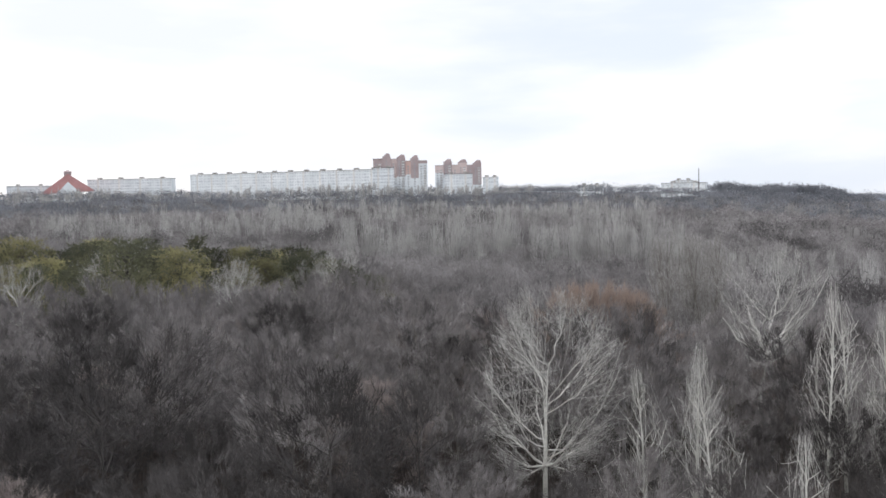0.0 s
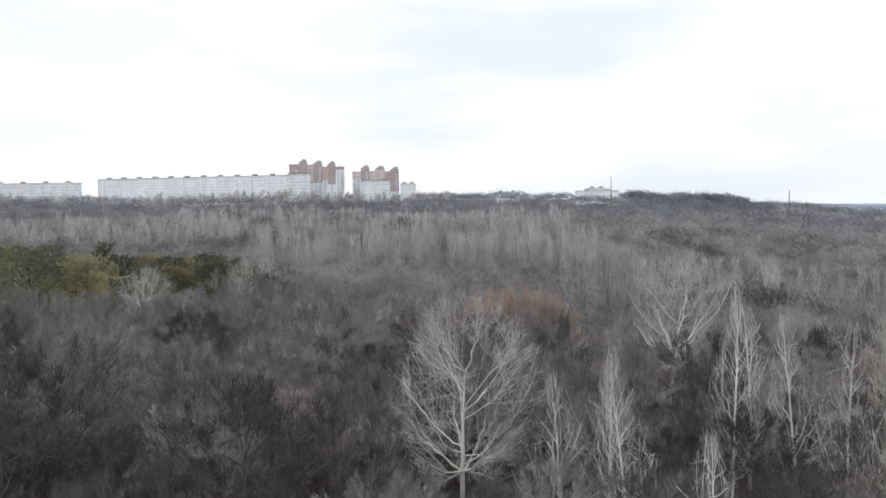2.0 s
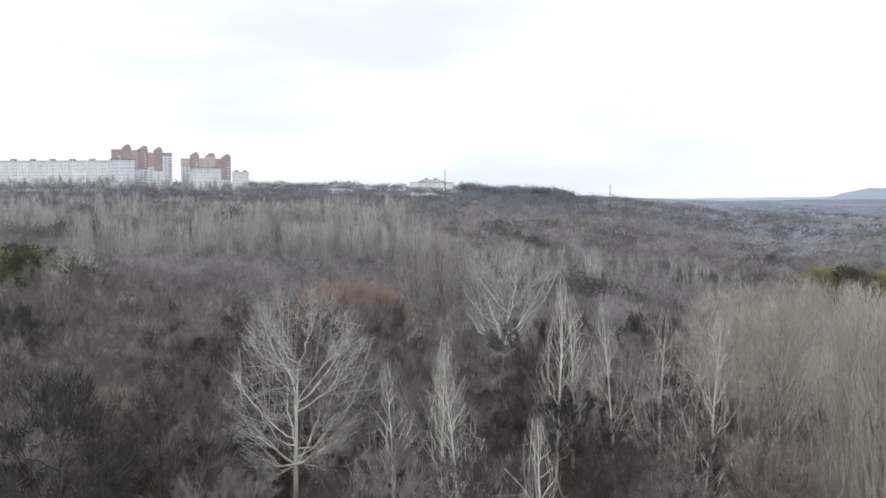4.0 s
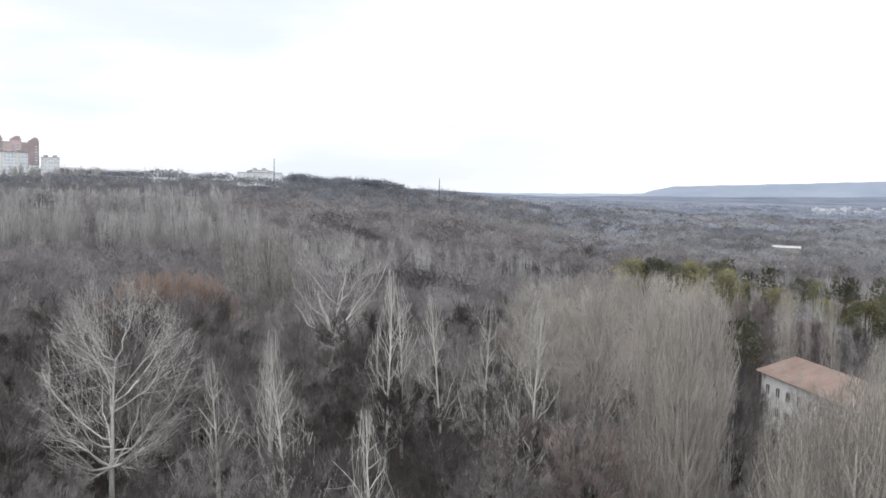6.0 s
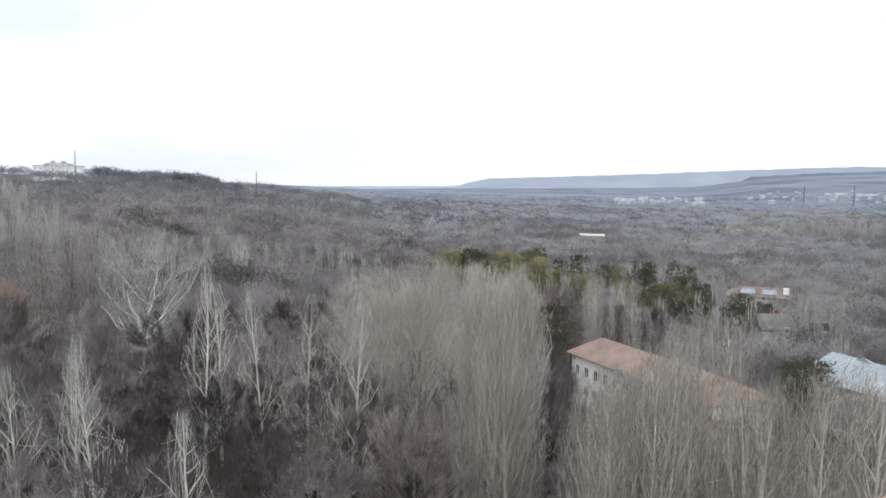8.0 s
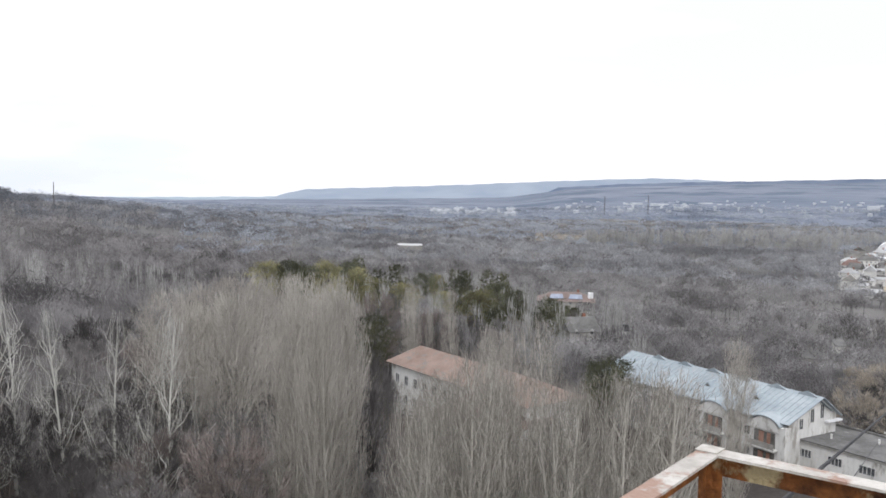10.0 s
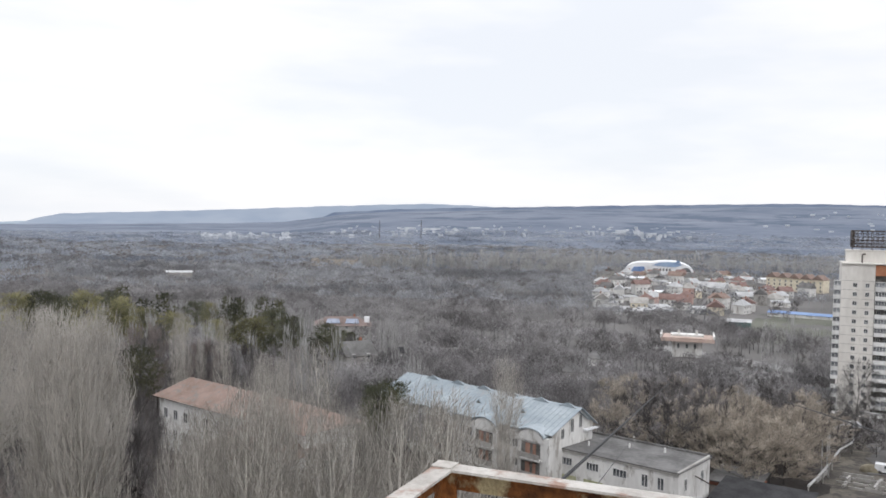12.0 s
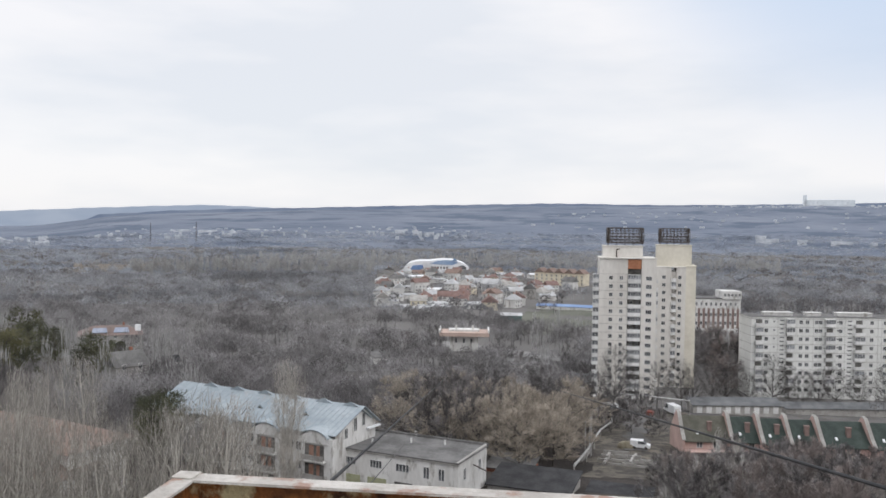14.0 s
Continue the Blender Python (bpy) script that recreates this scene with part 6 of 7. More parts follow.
for az, d in ((59.2, 322), (60.0, 319), (60.9, 320), (61.7, 321), (62.5, 323)):
    x, y = at_az(az, d)
    plant(SMALL_DOMES[1 + int(az * 10) % 2], x, y, 3.8, az * 5, 1.4)
# columnar poplars in two stands
TOPS = [(50.2, -15.2), (51.5, -13.2), (52.7, -12.5), (54.2, -12.2), (55.0, -10.3), (55.8, -12.3), (57.2, -12.6), (58.4, -11.1), (59.6, -11.0), (60.5, -12.2), (61.3, -12.5), (63.0, -11.7), (64.3, -11.4), (66.5, -11.3), (68.5, -12.0), (69.6, -14.0)]


def poplar_at(kind, az, d, el, wide):
    """A poplar of the stands whose top stands at an elevation seen from the roof."""
    x, y = at_az(az, d)
    plant(kind, x, y, EYE_Z + d * math.tan(radians(el)) - float(land_z(x, y)), pr.uniform(0, 6.28), wide, "poplar stand")
    keep_off(x, y, 1.8)


# the broad crowns and the column of the tall stand
for az, d, el, wide in ((35.4, 86, -6.9, 0.85), (37.2, 90, -6.3, 0.95), (39.2, 86, -6.1, 1.0), (40.9, 90, -6.0, 0.95), (36.2, 80, -7.8, 0.7), (38.6, 80, -7.0, 0.8)):
    poplar_at(POPLARS_WIDE[int(d) // 4 % 2], az, d, el, wide)
for i, (az, d, el) in enumerate(((41.6, 74, -6.6), (42.4, 70, -6.3), (43.2, 73, -6.1), (44.0, 69, -6.4), (44.7, 72, -6.2), (45.3, 68, -6.6), (45.9, 71, -6.7), (43.6, 66, -7.2), (45.0, 65, -7.4), (42.9, 67, -7.4), (46.3, 69, -7.6))):
    poplar_at(POPLARS[i % 3], az, d, el, 1.0)
# the looser stand before the old house
for i in range(38):
    az, d = 50.6 + 18.8 * (i + pr.random()) / 38, pr.uniform(50, 64)
    el = float(np.interp(az, [a for a, _ in TOPS], [e for _, e in TOPS])) - abs(pr.gauss(0, 0.9))
    poplar_at(OPEN_POPLARS[i % 3], az, d, el, pr.uniform(0.8, 1.15))
for i, (az, d, el) in enumerate(((50.9, 60, -13.6), (51.5, 64, -12.9), (52.1, 58, -13.0), (52.7, 63, -12.4), (53.4, 60, -12.2), (54.1, 65, -12.0), (56.3, 60, -12.4), (57.3, 64, -12.3))):
    poplar_at(OPEN_POPLARS[i % 3], az, d, el, 1.15)
for i, (az, d, el, wide) in enumerate(((50.2, 154, -6.7, 0.9), (50.7, 157, -6.6, 0.8), (53.2, 149, -6.8, 0.9))):
    poplar_at(POPLARS[i % 3], az, d, el, wide)
for i, (az, d, el, wide) in enumerate(((55.2, 60, -9.7, 0.6), (57.5, 141, -8.4, 1.0), (58.4, 143, -8.6, 1.1), (59.2, 141, -8.2, 1.1), (60.2, 143, -8.8, 1.0), (49.9, 80, -12.9, 0.7), (50.7, 77, -12.5, 0.8), (51.6, 75, -12.6, 0.8))):
    poplar_at(OPEN_POPLARS[i % 3], az, d, el, wide)
stand = [(POPLARS, 55.0, 57.5, 90, 100, -9.0, 2), (POPLARS, 51.2, 51.9, 165, 185, -7.6, 1), (POPLARS, 71.4, 72.4, 112, 114, -9.2, 2), (GREY_POPLARS, 14.4, 18.4, 140, 185, -3.1, 13)]
for kinds, a0, a1, d0, d1, el, n in stand:
    for i in range(n):
        az, d = a0 + (a1 - a0) * (i + pr.random()) / n, pr.uniform(d0, d1)
        poplar_at(kinds[i % len(kinds)], az, d, el + pr.gauss(-0.3, 0.3), pr.uniform(0.85, 1.2))
# pines in two belts, with pale bare trees among them
for a0, a1, d0, d1, n, e0, e1 in ((-31, -18, 150, 240, 26, -2.2, -4.6), (-18, -9, 160, 215, 12, -3.0, -4.6), (-10.5, -4.7, 150, 185, 10, -4.0, -5.6), (40.5, 47, 235, 290, 10, -4.7, -5.4), (46, 58, 205, 300, 15, -5.6, -7.0), (62.5, 65, 128, 150, 5, -10.6, -11.6), (60.5, 62, 290, 305, 3, -7.6, -8.2), (55.0, 60, 190, 250, 6, -7.0, -8.2)):
    for i in range(n):
        az, d = a0 + (a1 - a0) * (i + pr.random()) / n, pr.uniform(d0, d1)
        x, y = at_az(az, d)
        h = EYE_Z + d * math.tan(radians(pr.uniform(e1, e0))) - float(land_z(x, y))
        if is_free(x, y):
            light = pr.random() < (0.75 if 40 < az < 56 else 0.0 if az > 56 else 0.35)
            plant(PINES_LIGHT[i % 2] if light else PINES[i % 3], x, y, min(max(h, 8), 25), pr.uniform(0, 6.28), pr.uniform(0.75, 1.05), "pines among bare trees")
            keep_off(x, y, 3.0)
for az, d, el in ((-7.1, 165, -3.9), (-8.9, 160, -4.6), (-14.0, 150, -4.4), (-21.5, 160, -3.6), (-26.5, 155, -4.0)):
    x, y = at_az(az, d)
    plant(SPREADING[int(d) % 2], x, y, EYE_Z + d * math.tan(radians(el)) - float(land_z(x, y)), az, 1.0, "pale trees among the pines")
    keep_off(x, y, 3.0)
for i in range(26):
    az, d = -29 + 25 * (i + pr.random()) / 26, pr.uniform(128, 150)
    x, y = at_az(az, d)
    if is_free(x, y):
        h = EYE_Z + d * math.tan(radians(pr.uniform(-6.6, -5.2))) - float(land_z(x, y))
        plant(DOMES[i % 4], x, y, h, pr.uniform(0, 6.28), pr.uniform(0.8, 1.0))
        keep_off(x, y, 3.0)
# single trees along the valley road and round the villa
for i in range(46):
    az = 72 + 22 * (i + pr.random()) / 46
    d = pr.uniform(300, 430) if i % 3 else pr.uniform(255, 300)
    x, y = at_az(az, d)
    if is_free(x, y):
        plant(DARK_SPREADING[0] if i % 4 else SMALL_DOMES[0], x, y, pr.uniform(8, 13), pr.uniform(0, 6.28), pr.uniform(0.8, 1.1), "trees along the valley road")
        keep_off(x, y, 2.0)
for az, d, el in ((47.9, 150, -8.3), (60.9, 306, -7.6), (61.9, 300, -8.1), (60.0, 312, -8.0)):
    x, y = at_az(az, d)
    plant(PINES[int(d) % 3], x, y, EYE_Z + d * math.tan(radians(el)) - float(land_z(x, y)), az, 1.0, "pines among bare trees")
# small bare trees between the village houses
for i in range(44):
    x, y = at_az(77.8 + 13.0 * (i + pr.random()) / 44, pr.uniform(560, 800))
    plant(SMALL_DOMES[i % 3], x, y, pr.uniform(5, 9), pr.uniform(0, 6.28), pr.uniform(0.9, 1.2), "trees between the village houses")
# brown trees behind the workshop
for i in range(90):
    az, d = pr.uniform(78.8, 92.2), pr.uniform(152, 235)
    x, y = at_az(az, d)
    if is_free(x, y):
        kind = BROWN[i % 2] if pr.random() < (0.75 if d < 200 else 0.4) else SMALL_DOMES[i % 3]
        plant(kind, x, y, pr.uniform(10.5, 14.5) - 0.02 * (d - 150), pr.uniform(0, 6.28), pr.uniform(1.1, 1.4), "brown trees behind the workshop")
        keep_off(x, y, 3.3)
# bare trees before the towers, the block and the row houses
for az, d, h in ((93.75, 243, 20), (92.9, 246, 13), (94.9, 262, 13), (96.6, 266, 15), (98.2, 268, 16), (98.9, 272, 14), (100.0, 285, 15), (101.0, 290, 14), (102.2, 288, 12), (103.7, 289, 18), (104.7, 292, 15), (105.5, 296, 13), (106.3, 294, 14), (107.4, 300, 15), (108.6, 303, 13), (110.0, 306, 15), (111.2, 310, 13), (100.3, 158, 10), (101.6, 150, 9), (98.9, 398, 15), (99.6, 394, 13), (100.3, 400, 15), (101.0, 396, 13), (101.7, 399, 15)):
    x, y = at_az(az, d)
    plant(DARK_SPREADING[0] if d > 200 else BIRCHES_DARK[int(d) % 2], x, y, h, az * 2, 1.0)
    keep_off(x, y, 2.0)

# thicket before the row houses
for i in range(260):
    az, d = pr.uniform(97.2, 113), pr.uniform(112, 182)
    x, y = at_az(az, d)
    if is_free(x, y):
        top = 32 - d * (0.235 if az > 101 else 0.256)
        h = min(9.5, top - float(land_z(x, y))) * pr.uniform(0.65, 1.1)
        plant(SMALL_DOMES[(3, 0, 3, 1)[i % 4]], x, y, max(2.5, h), pr.uniform(0, 6.28), pr.uniform(1.0, 1.3))
        keep_off(x, y, 2.6)
# upright trees and trunks before the first row house, and along the lane
for az, d, h in ((97.4, 122, 8), (98.6, 124, 9), (99.6, 128, 9), (100.8, 145, 9), (102.0, 136, 9), (103.0, 140, 8), (105.5, 150, 8)):
    x, y = at_az(az, d)
    plant(BIRCHES_DARK[int(h) % 2] if h < 11 else POPLARS[1], x, y, h, az * 5, 1.3)
for i in range(24):
    az, d = pr.uniform(92.0, 97.0), pr.uniform(206, 262)
    x, y = at_az(az, d)
    if is_free(x, y):
        plant(SMALL_DOMES[i % 3], x, y, pr.uniform(4.5, 7.5), pr.uniform(0, 6.28), 1.1)
        keep_off(x, y, 3.5)
for i in range(18):
    az, d = 99.5 + 13 * (i + pr.random()) / 18, pr.uniform(118, 168)
    x, y = at_az(az, d)
    plant(POPLARS[i % 3], x, y, pr.uniform(6.5, 9.0) - 0.015 * (d - 118), pr.uniform(0, 6.28), 1.7, "beige saplings before the row houses")
# dark trees in the gap between the tower and the block
for i in range(40):
    az, d = pr.uniform(98.7, 102.3), pr.uniform(305, 400)
    x, y = at_az(az, d)
    if is_free(x, y):
        plant(SMALL_DOMES[(0, 3, 1)[i % 3]], x, y, pr.uniform(10, 17.5), pr.uniform(0, 6.28), 1.1)
        keep_off(x, y, 3.0)
# the near wood, tree by tree
placed = []
count = 0
for _ in range(9000):
    if count >= 240:
        break
    az, d = pr.uniform(-31, 62), math.sqrt(pr.uniform(36 ** 2, 126 ** 2))
    x, y = at_az(az, d)
    if not is_free(x, y) or any((x - a) ** 2 + (y - b) ** 2 < 6.9 ** 2 for a, b in placed):
        continue
    placed.append((x, y))
    reddish = 7 < az < 13 and 84 < d < 116 or pr.random() < 0.06
    kind = DOMES_RED[count % 2] if reddish else DOMES_DARK[count % 3] if (az + pr.gauss(0, 5) < -13 and d < 88 + pr.gauss(0, 8)) or (az < 3 and d < 68 and count % 2) or pr.random() < (0.4 if d < 80 else 0.2) else DOMES[count % 4]
    h = pr.uniform(8.5, 16.5) if d > 60 else pr.uniform(7, 12.5)
    if az > 46:
        h *= 0.75
    below = -15.0 - 2 * pr.random() if az > 46.4 else -17.3 - 1.5 * pr.random() if -1 < az < 34 and d < 70 else -11 - 2.0 * pr.random() if 33 < az < 47 else -8.5 - 1.5 * pr.random() if az > -1 and d < 100 else -6.0
    h = min(h, EYE_Z + d * math.tan(radians(below)) - float(land_z(x, y)))
    if 18.8 < az < 28 and 45 < d < 100:
        kind = DOMES_DARK[count % 3]
    if 32 < az < 43 and 60 < d < 76:
        h, kind = EYE_Z + d * math.tan(radians(pr.uniform(-17, -12.5))) - float(land_z(x, y)), (DOMES + DOMES_RED)[count % 6]
    if h < 5:
        continue
    plant(kind, x, y, h, pr.uniform(0, 6.28), pr.uniform(0.9, 1.2))
    count += 1


# woods beyond, joined
def far_template(kind, slivers, seed, w):
    """A tree of few pieces, one unit high: triangles as vertices in triples. w: half the width of a twig, as a share of the height."""
    r = np.random.RandomState(seed)
    if kind == "dome":
        g = r.normal(0, 1, (slivers, 3))
        g /= np.linalg.norm(g, axis=1)[:, None]
        g[:, 2] = np.abs(g[:, 2]) * 1.1 - 0.25
        q = r.uniform(0.4, 1.0, slivers)[:, None] ** 0.6
        lobes = 1 + 0.2 * np.sin(3 * np.arctan2(g[:, 1], g[:, 0]) + seed)[:, None]
        base = g * q * lobes * (0.29, 0.29, 0.38) + (0, 0, 0.50)
        out = g * (1, 1, 0.8) + (0, 0, 0.35)
        out /= np.linalg.norm(out, axis=1)[:, None]
        way = np.array((0, 0, 1.0)) - out * out[:, 2:]
        way = way / (np.linalg.norm(way, axis=1)[:, None] + 0.15) + out * 0.4 + r.normal(0, 0.33, (slivers, 3))
        length = r.uniform(0.05, 0.125, slivers)
    elif kind == "brush":
        a, rad = r.uniform(0, 6.283, slivers), 0.35 * np.sqrt(r.uniform(0, 1, slivers))
        base = np.stack([rad * np.cos(a), rad * np.sin(a), r.uniform(0, 0.5, slivers)], 1)
        way = np.stack([r.normal(0, 0.25, slivers), r.normal(0, 0.25, slivers), np.ones(slivers)], 1)
        length = r.uniform(0.2, 0.5, slivers)
    elif kind == "pop":
        a, u = r.uniform(0, 6.283, slivers), r.uniform(0.08, 0.85, slivers)
        rad = 0.075 * np.sqrt(r.uniform(0, 1, slivers)) * (1.15 - u * 0.7)
        base = np.stack([rad * np.cos(a), rad * np.sin(a), u], 1)
        way = np.stack([rad * np.cos(a) + r.normal(0, 0.05, slivers), rad * np.sin(a) + r.normal(0, 0.05, slivers), np.full(slivers, 1.0)], 1)
        length = r.uniform(0.1, 0.26, slivers)
    else:
        a, u = r.uniform(0, 6.283, slivers), r.uniform(0.35, 0.97, slivers)
        rad = 0.27 * np.sqrt(r.uniform(0, 1, slivers)) * (1.1 - u) ** 0.5
        base = np.stack([rad * np.cos(a), rad * np.sin(a), u], 1)
        way = r.normal(0, 1, (slivers, 3)) + (0, 0, 0.5)
        length = r.uniform(0.06, 0.12, slivers)
    way /= np.linalg.norm(way, axis=1)[:, None]
    side = np.cross(way, r.normal(0, 1, (slivers, 3)))
    side /= np.linalg.norm(side, axis=1)[:, None]
    tris = [np.stack([base - side * w, base + side * w, base + way * length[:, None]], 1)]
    for i in range(2 if slivers > 50 else 1):
        g = i * 1.57
        u = np.array([math.cos(g), math.sin(g), 0]) * 0.012
        tris.append(np.array([[-u, u, np.array([0, 0, 0.75])]]))
    return np.concatenate(tris).reshape(-1, 3)


def sow(name, label, mat, kind, zones, seed):
    """Joined woods: each zone is azimuths, distances, spacing, twigs to a tree, heights, width, a twig's half width in metres."""
    r = np.random.RandomState(seed)
    all_v = []
    off = np.array(KEEP_OFF)
    for a0, a1, d0, d1, space, slivers, h0, h1, wide, tw in zones:
        area = math.radians(a1 - a0) / 2 * (d1 ** 2 - d0 ** 2)
        n = int(area / space ** 2)
        az = np.radians(r.uniform(a0, a1, n))
        d = np.sqrt(r.uniform(d0 ** 2, d1 ** 2, n))
        x, y = d * np.sin(az), d * np.cos(az)
        ok = np.ones(n, bool)
        for bx, by, br in off:
            ok &= (x - bx) ** 2 + (y - by) ** 2 > (br + 0.8) ** 2
        if kind != "pop" or d0 > 500:
            g = np.degrees(az)
            ok &= ~((g > 69) & (g < 94) & (d < 160))
            ok &= ~((g > 77.5) & (g < 92.5) & (d > 540) & (d < 1010) & (r.uniform(0, 1, n) < 0.88))
            ok &= ~((g > 78.5) & (g < 93) & (d < 240) & (kind == "dome"))
            ok &= ~((g > 58.3) & (g < 63.4) & (d > 200) & (d < 336) & (r.uniform(0, 1, n) < 0.8))
            ok &= ~((g > 86) & (g < 93.2) & (d > 462) & (d < 620))
            ok &= ~((g > 96) & (d > 255) & (d < 345) & (r.uniform(0, 1, n) < 0.9))
            ok &= ~((g > 92.2) & (g < 113) & (d > 100) & (d < 270))
            ok &= ~((g > 73) & (g < 94) & (np.abs(d - (474 - (g - 73.5) * 5.8)) < 7) & (np.sin(g * 2.1) > -0.5))
        x, y, d = x[ok], y[ok], d[ok]
        n = len(x)
        h = r.uniform(h0, h1, n) * (1 + 0.14 * np.sin(x * 0.03) * np.sin(y * 0.037 + 1) + 0.17 * np.sin(x * 0.12 + 2 * np.sin(y * 0.05)) * np.sin(y * 0.14 + 1))
        before = 474 - (np.degrees(np.arctan2(x, y)) - 73.5) * 5.8 - d
        h *= np.where((before > 0) & (before < 75) & (x > 340), 0.55 + 0.45 * np.clip(before / 75, 0, 1), 1)
        spin = r.uniform(0, 6.283, n)
        temps = [far_template(kind, slivers, seed + k, 2 * tw / (h0 + h1)) for k in range(5)]
        pick = r.randint(0, 5, n)
        for k in range(5):
            s = pick == k
            t = temps[k]
            c, sn = np.cos(spin[s])[:, None], np.sin(spin[s])[:, None]
            hh = h[s][:, None]
            ww = hh * wide * r.uniform(0.85, 1.2, s.sum())[:, None]
            vx = x[s][:, None] + ww * (c * t[None, :, 0] - sn * t[None, :, 1])
            vy = y[s][:, None] + ww * (sn * t[None, :, 0] + c * t[None, :, 1])
            vz = land_z(x[s], y[s])[:, None] - 0.2 + hh * t[None, :, 2]
            all_v.append(np.stack([vx, vy, vz], -1).reshape(-1, 3))
    v = np.concatenate(all_v)
    tri = np.arange(len(v)).reshape(-1, 3)
    return tagged(new(name, numpy_mesh(name, v, tri, mat)), label, "woods", kind="stuff")


sow("woods", "dense leafless woods climbing the slope", WOODS_HILL, "dome", [(-32, 42, 122, 220, 7.4, 460, 9, 16, 1.35, 0.05), (-32, 40, 220, 450, 9.0, 240, 10, 16, 1.45, 0.085), (-32, 35, 450, 650, 11, 110, 10, 16, 1.6, 0.14), (35, 44, 430, 600, 15, 110, 9, 14, 1.6, 0.14)], 100)
sow("dark_thickets", "darker leafless trees scattered through the woods", WOODS_DARK, "dome", [(-32, 112, 122, 240, 10.5, 300, 7, 13, 1.3, 0.05), (-32, 112, 240, 500, 17.0, 150, 8, 13, 1.4, 0.09), (-32, 40, 500, 900, 20.0, 60, 8, 14, 1.7, 0.16), (40, 112, 500, 900, 25.0, 60, 8, 13, 2.0, 0.16), (32, 112, 900, 1600, 38.0, 40, 8, 13, 2.6, 0.3)], 150)
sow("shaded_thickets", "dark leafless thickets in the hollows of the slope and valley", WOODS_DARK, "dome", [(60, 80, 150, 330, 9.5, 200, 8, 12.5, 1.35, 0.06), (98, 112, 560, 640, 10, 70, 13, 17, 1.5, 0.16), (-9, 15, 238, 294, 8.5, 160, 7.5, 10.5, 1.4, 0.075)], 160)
sow("crest_woods", "dark woods along the crest and its hump, tinted for haze", WOODS_CREST, "dome", [(-32, 33, 650, 1150, 12.5, 50, 11, 16.5, 1.6, 0.2), (33, 40, 560, 1120, 15, 50, 10, 15, 1.6, 0.2), (40, 48, 600, 1050, 24, 50, 9, 14, 1.6, 0.2), (17.6, 25.4, 985, 1015, 7.5, 60, 8, 13, 1.5, 0.25), (17.8, 25.2, 1015, 1090, 6.5, 60, 17, 21, 1.5, 0.25)], 170)
sow("valley_woods", "grey leafless woods covering the valley floor", WOODS_VALLEY, "dome", [(42, 112, 122, 260, 8.0, 420, 8, 13.5, 1.4, 0.05), (40, 112, 260, 520, 9.6, 220, 8, 13.5, 1.5, 0.09)], 200)
sow("middle_woods", "leafless woods in the middle of the valley, grey tinted for haze", WOODS_MID, "dome", [(42, 112, 520, 900, 9.6, 90, 8, 12, 1.7, 0.16)], 240)
sow("far_woods", "far leafless woods, bluish grey tinted for haze", WOODS_FAR, "dome", [(35, 42, 520, 900, 15, 58, 8, 13.5, 1.6, 0.22), (34, 112, 900, 1500, 14.5, 50, 7, 11, 2.2, 0.28), (30, 112, 1500, 2350, 22, 30, 7, 11, 3.0, 0.45)], 250)
sow("poplar_belt", "belt of pale upright poplars", WOODS_PALE, "pop", [(-8, 16, 300, 345, 6.0, 110, 19, 25, 1.3, 0.06), (-26, -8, 420, 520, 9, 70, 16, 20, 1.4, 0.08), (-12, 14, 500, 640, 10, 60, 14, 19, 1.5, 0.09), (-30, 6, 880, 935, 9, 40, 14, 19, 1.8, 0.15), (15, 36, 230, 330, 12, 90, 14, 18, 1.5, 0.05), (62, 78, 915, 960, 7.0, 60, 16, 21, 1.7, 0.13), (70, 104, 1050, 1250, 12, 26, 14, 19, 2.0, 0.15), (40, 66, 190, 330, 11, 90, 12, 16, 1.4, 0.05), (88, 112, 330, 460, 14, 80, 12, 17, 1.5, 0.06), (99, 112, 545, 600, 10, 60, 11, 15, 1.4, 0.1)], 300)
sow("brown_plantation", "brown young trees in a valley plantation", TWIG_BROWN, "brush", [(58.8, 64.2, 985, 1060, 6.0, 34, 10, 12, 0.9, 0.2)], 350)
sow("pine_belt", "dark green pines among the woods", NEEDLES, "pine", [(-30, -14, 225, 275, 17, 240, 14, 19, 1.1, 0.2), (46, 60, 255, 350, 22, 200, 12, 17, 1.2, 0.2)], 400)
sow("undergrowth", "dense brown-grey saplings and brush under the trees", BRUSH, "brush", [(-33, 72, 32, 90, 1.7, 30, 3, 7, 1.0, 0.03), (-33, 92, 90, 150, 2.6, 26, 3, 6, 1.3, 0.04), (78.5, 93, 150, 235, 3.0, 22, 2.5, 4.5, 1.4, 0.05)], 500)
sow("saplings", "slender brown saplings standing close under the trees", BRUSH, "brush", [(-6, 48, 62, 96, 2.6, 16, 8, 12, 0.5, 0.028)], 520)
sow("yard_scrub", "tangled dry scrub round the yard and the row houses", BRUSH, "brush", [(96.5, 113, 105, 182, 2.2, 22, 2, 4, 1.4, 0.045), (91.5, 96, 205, 262, 3.0, 16, 1.0, 2.5, 1.4, 0.05), (92.2, 97.5, 105, 150, 2.4, 20, 2, 4, 1.4, 0.045)], 550)
# ---------------------------------------------------------------- the roof that the eye stands on
tower = thing("viewing_roof", pose(0, 0, 0), "tall building with a flat concrete roof deck", "building")
part("wall", Shape().box(-14, 2.62, -18, 1.13, -3, 30.15), PANEL_GREY, tower)
part("deck", Shape().box(-14.1, 2.72, -18.1, 1.23, 30.15, 30.4), CONCRETE, tower)


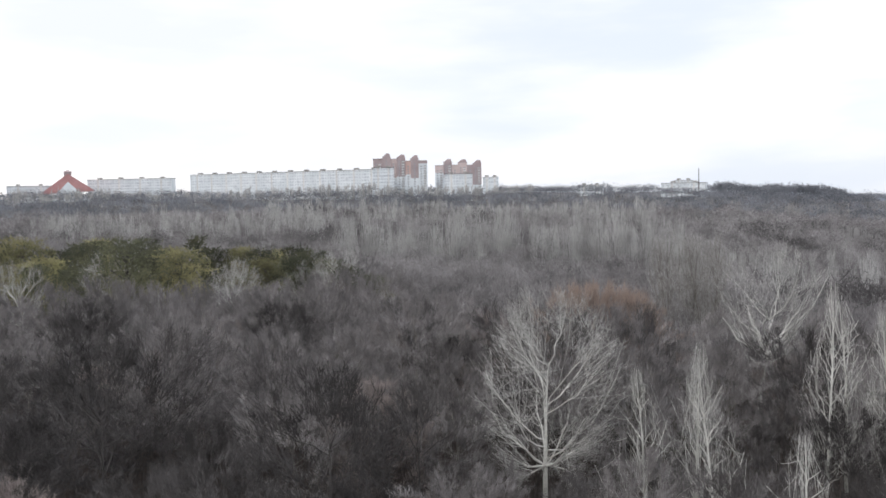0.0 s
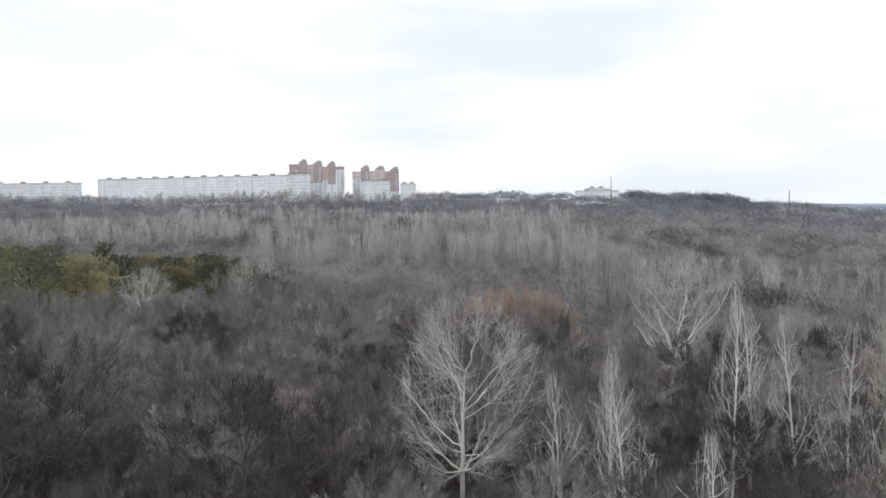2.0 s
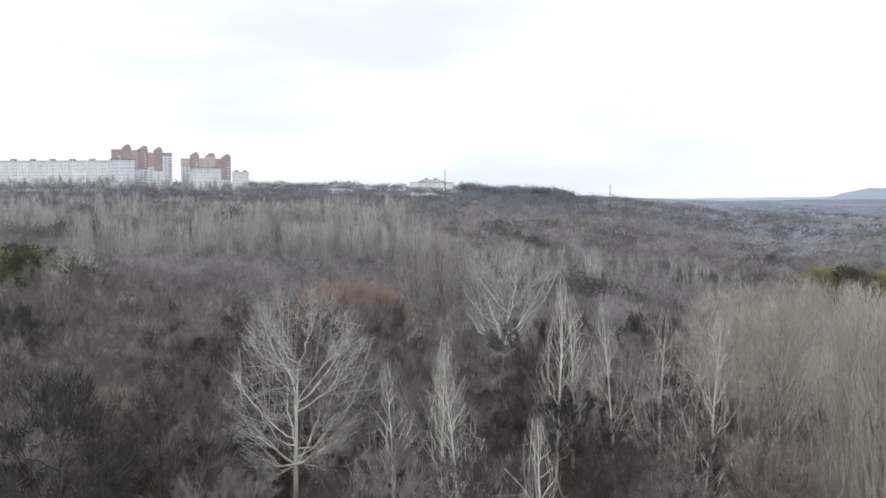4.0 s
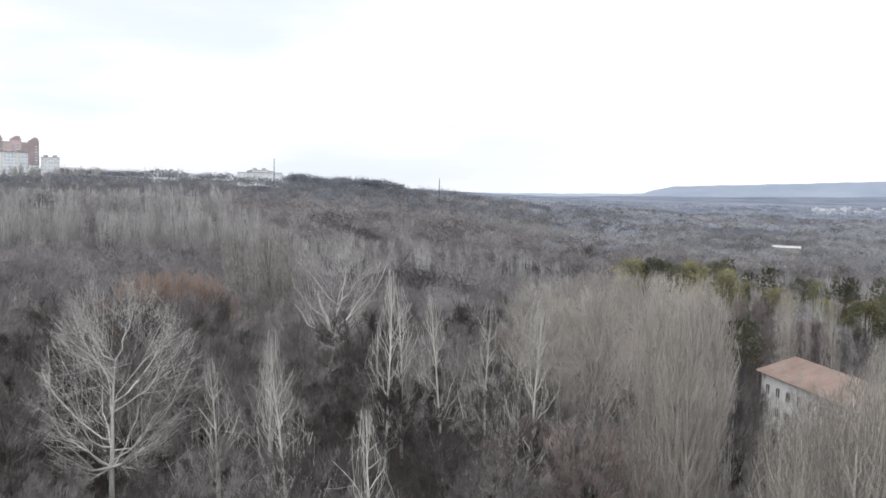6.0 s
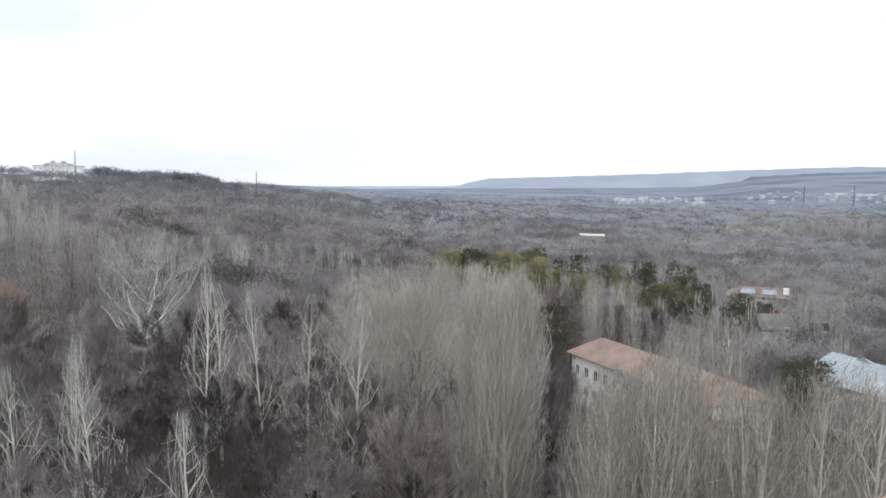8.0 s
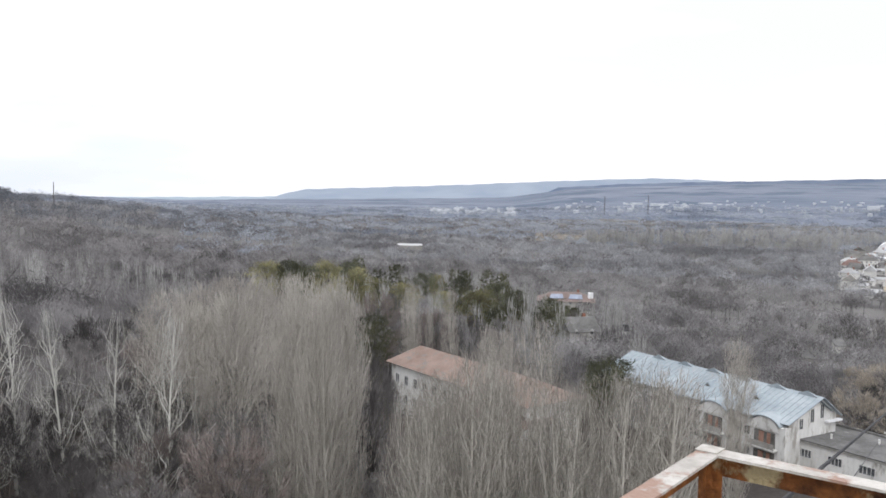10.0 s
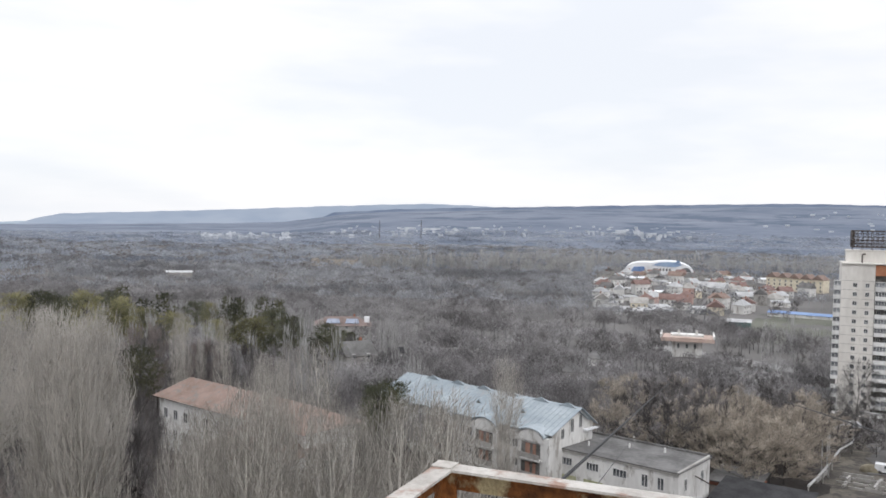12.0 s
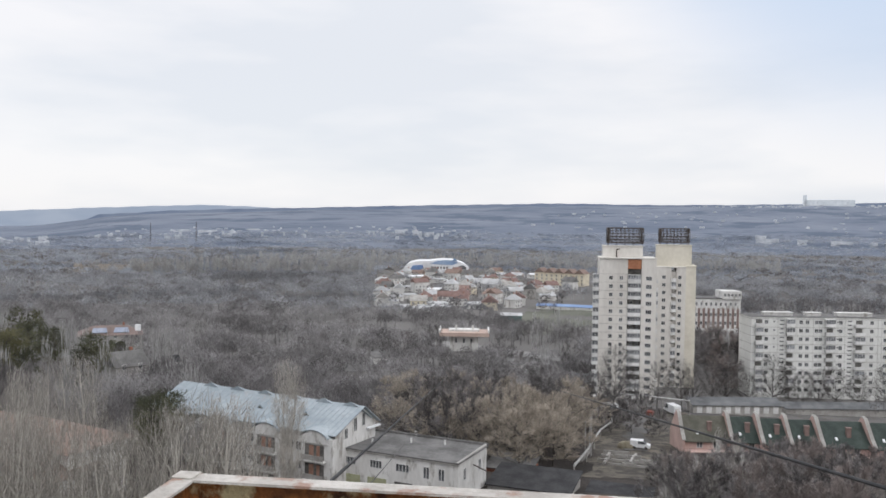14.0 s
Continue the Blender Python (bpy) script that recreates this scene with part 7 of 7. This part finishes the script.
def steel_rail():
    """A rusty angle-iron railing: flanged top rails, a corner post, a lower rail."""
    z = 31.317
    t = thing("roof_railing", pose(0, 0, 0), "rusty angle-iron roof railing with flaking white paint", "railing")
    X, Y, W, H = 2.545, 1.05, 0.06, 0.07

    a = part("top_rail", Shape().box(X - W, X, -5.0, Y, z - 0.007, z), PAINT, t, "flaking white top flange")
    part("web", Shape().box(X - 0.008, X - 0.001, -5.0, Y - 0.001, z - H, z - 0.0075), RUST, a, "rusty inner face")
    b = part("top_rail", Shape().box(-5.0, X - W - 0.001, Y - W, Y, z - 0.007, z), PAINT, t, "flaking white top flange")
    part("web", Shape().box(-5.0, X - 0.009, Y - 0.008, Y - 0.001, z - H, z - 0.0075), RUST, b, "rusty inner face")
    part("corner_plate", Shape().box(X - 0.056, X + 0.004, Y - 0.056, Y + 0.004, z + 0.0005, z + 0.0035), PAINT_CORNER, t)
    for x, y in ((X - 0.03, Y - 0.03), (X - 0.03, -2.0), (X - 0.03, -4.6), (0.0, Y - 0.03), (-3.0, Y - 0.03)):
        p = part("post", Shape().box(x - 0.028, x + 0.02, y + 0.013, y + 0.02, 30.4, z - 0.008).box(x + 0.013, x + 0.02, y - 0.028, y + 0.013, 30.4, z - 0.008), RUST, t, "rusty angle-iron post")
    part("lower_rail", Shape().box(X - 0.05, X - 0.01, -5.0, Y - 0.06, 30.86, 30.9), RUST, t)
    part("lower_rail", Shape().box(-5.0, X - 0.06, Y - 0.05, Y - 0.01, 30.86, 30.9), RUST, t)


steel_rail()


def cable(name, a, b, sag, r, label, n=24):
    a, b = Vector(a), Vector(b)
    pts = [a.lerp(b, i / n) - Vector((0, 0, sag * 4 * (i / n) * (1 - i / n))) for i in range(n + 1)]
    return tagged(part(name, Shape().tube(pts, r, 6), CABLE), label, "cable")


cable("cable", (2.62, 1.22, 30.76), (148.9, 18.1, 5.6), 0.0, 0.014, "black cable slung from the roof down to the trees")
cable("cable", (2.62, -2.3, 30.95), (149.8, 7.5, 4.8), 0.0, 0.014, "black cable slung from the roof across the yard")
cable("cable", (2.62, 0.93, 30.82), (144.1, 24.0, -4.2), 0.0, 0.006, "thin black cable slung down to the workshop roof")
insulator = thing("roof_insulator", pose(144.1, 24.0, -4.86), "small white insulator on the workshop roof", "insulator")
part("stem", Shape().bar((0, 0, -0.05), (0, 0, 0.6), 0.05, 6), STEEL, insulator)
part("bell", Shape().bar((0, 0, 0.45), (0, 0, 0.75), 0.16, 8, 0.08), FRAME, insulator)
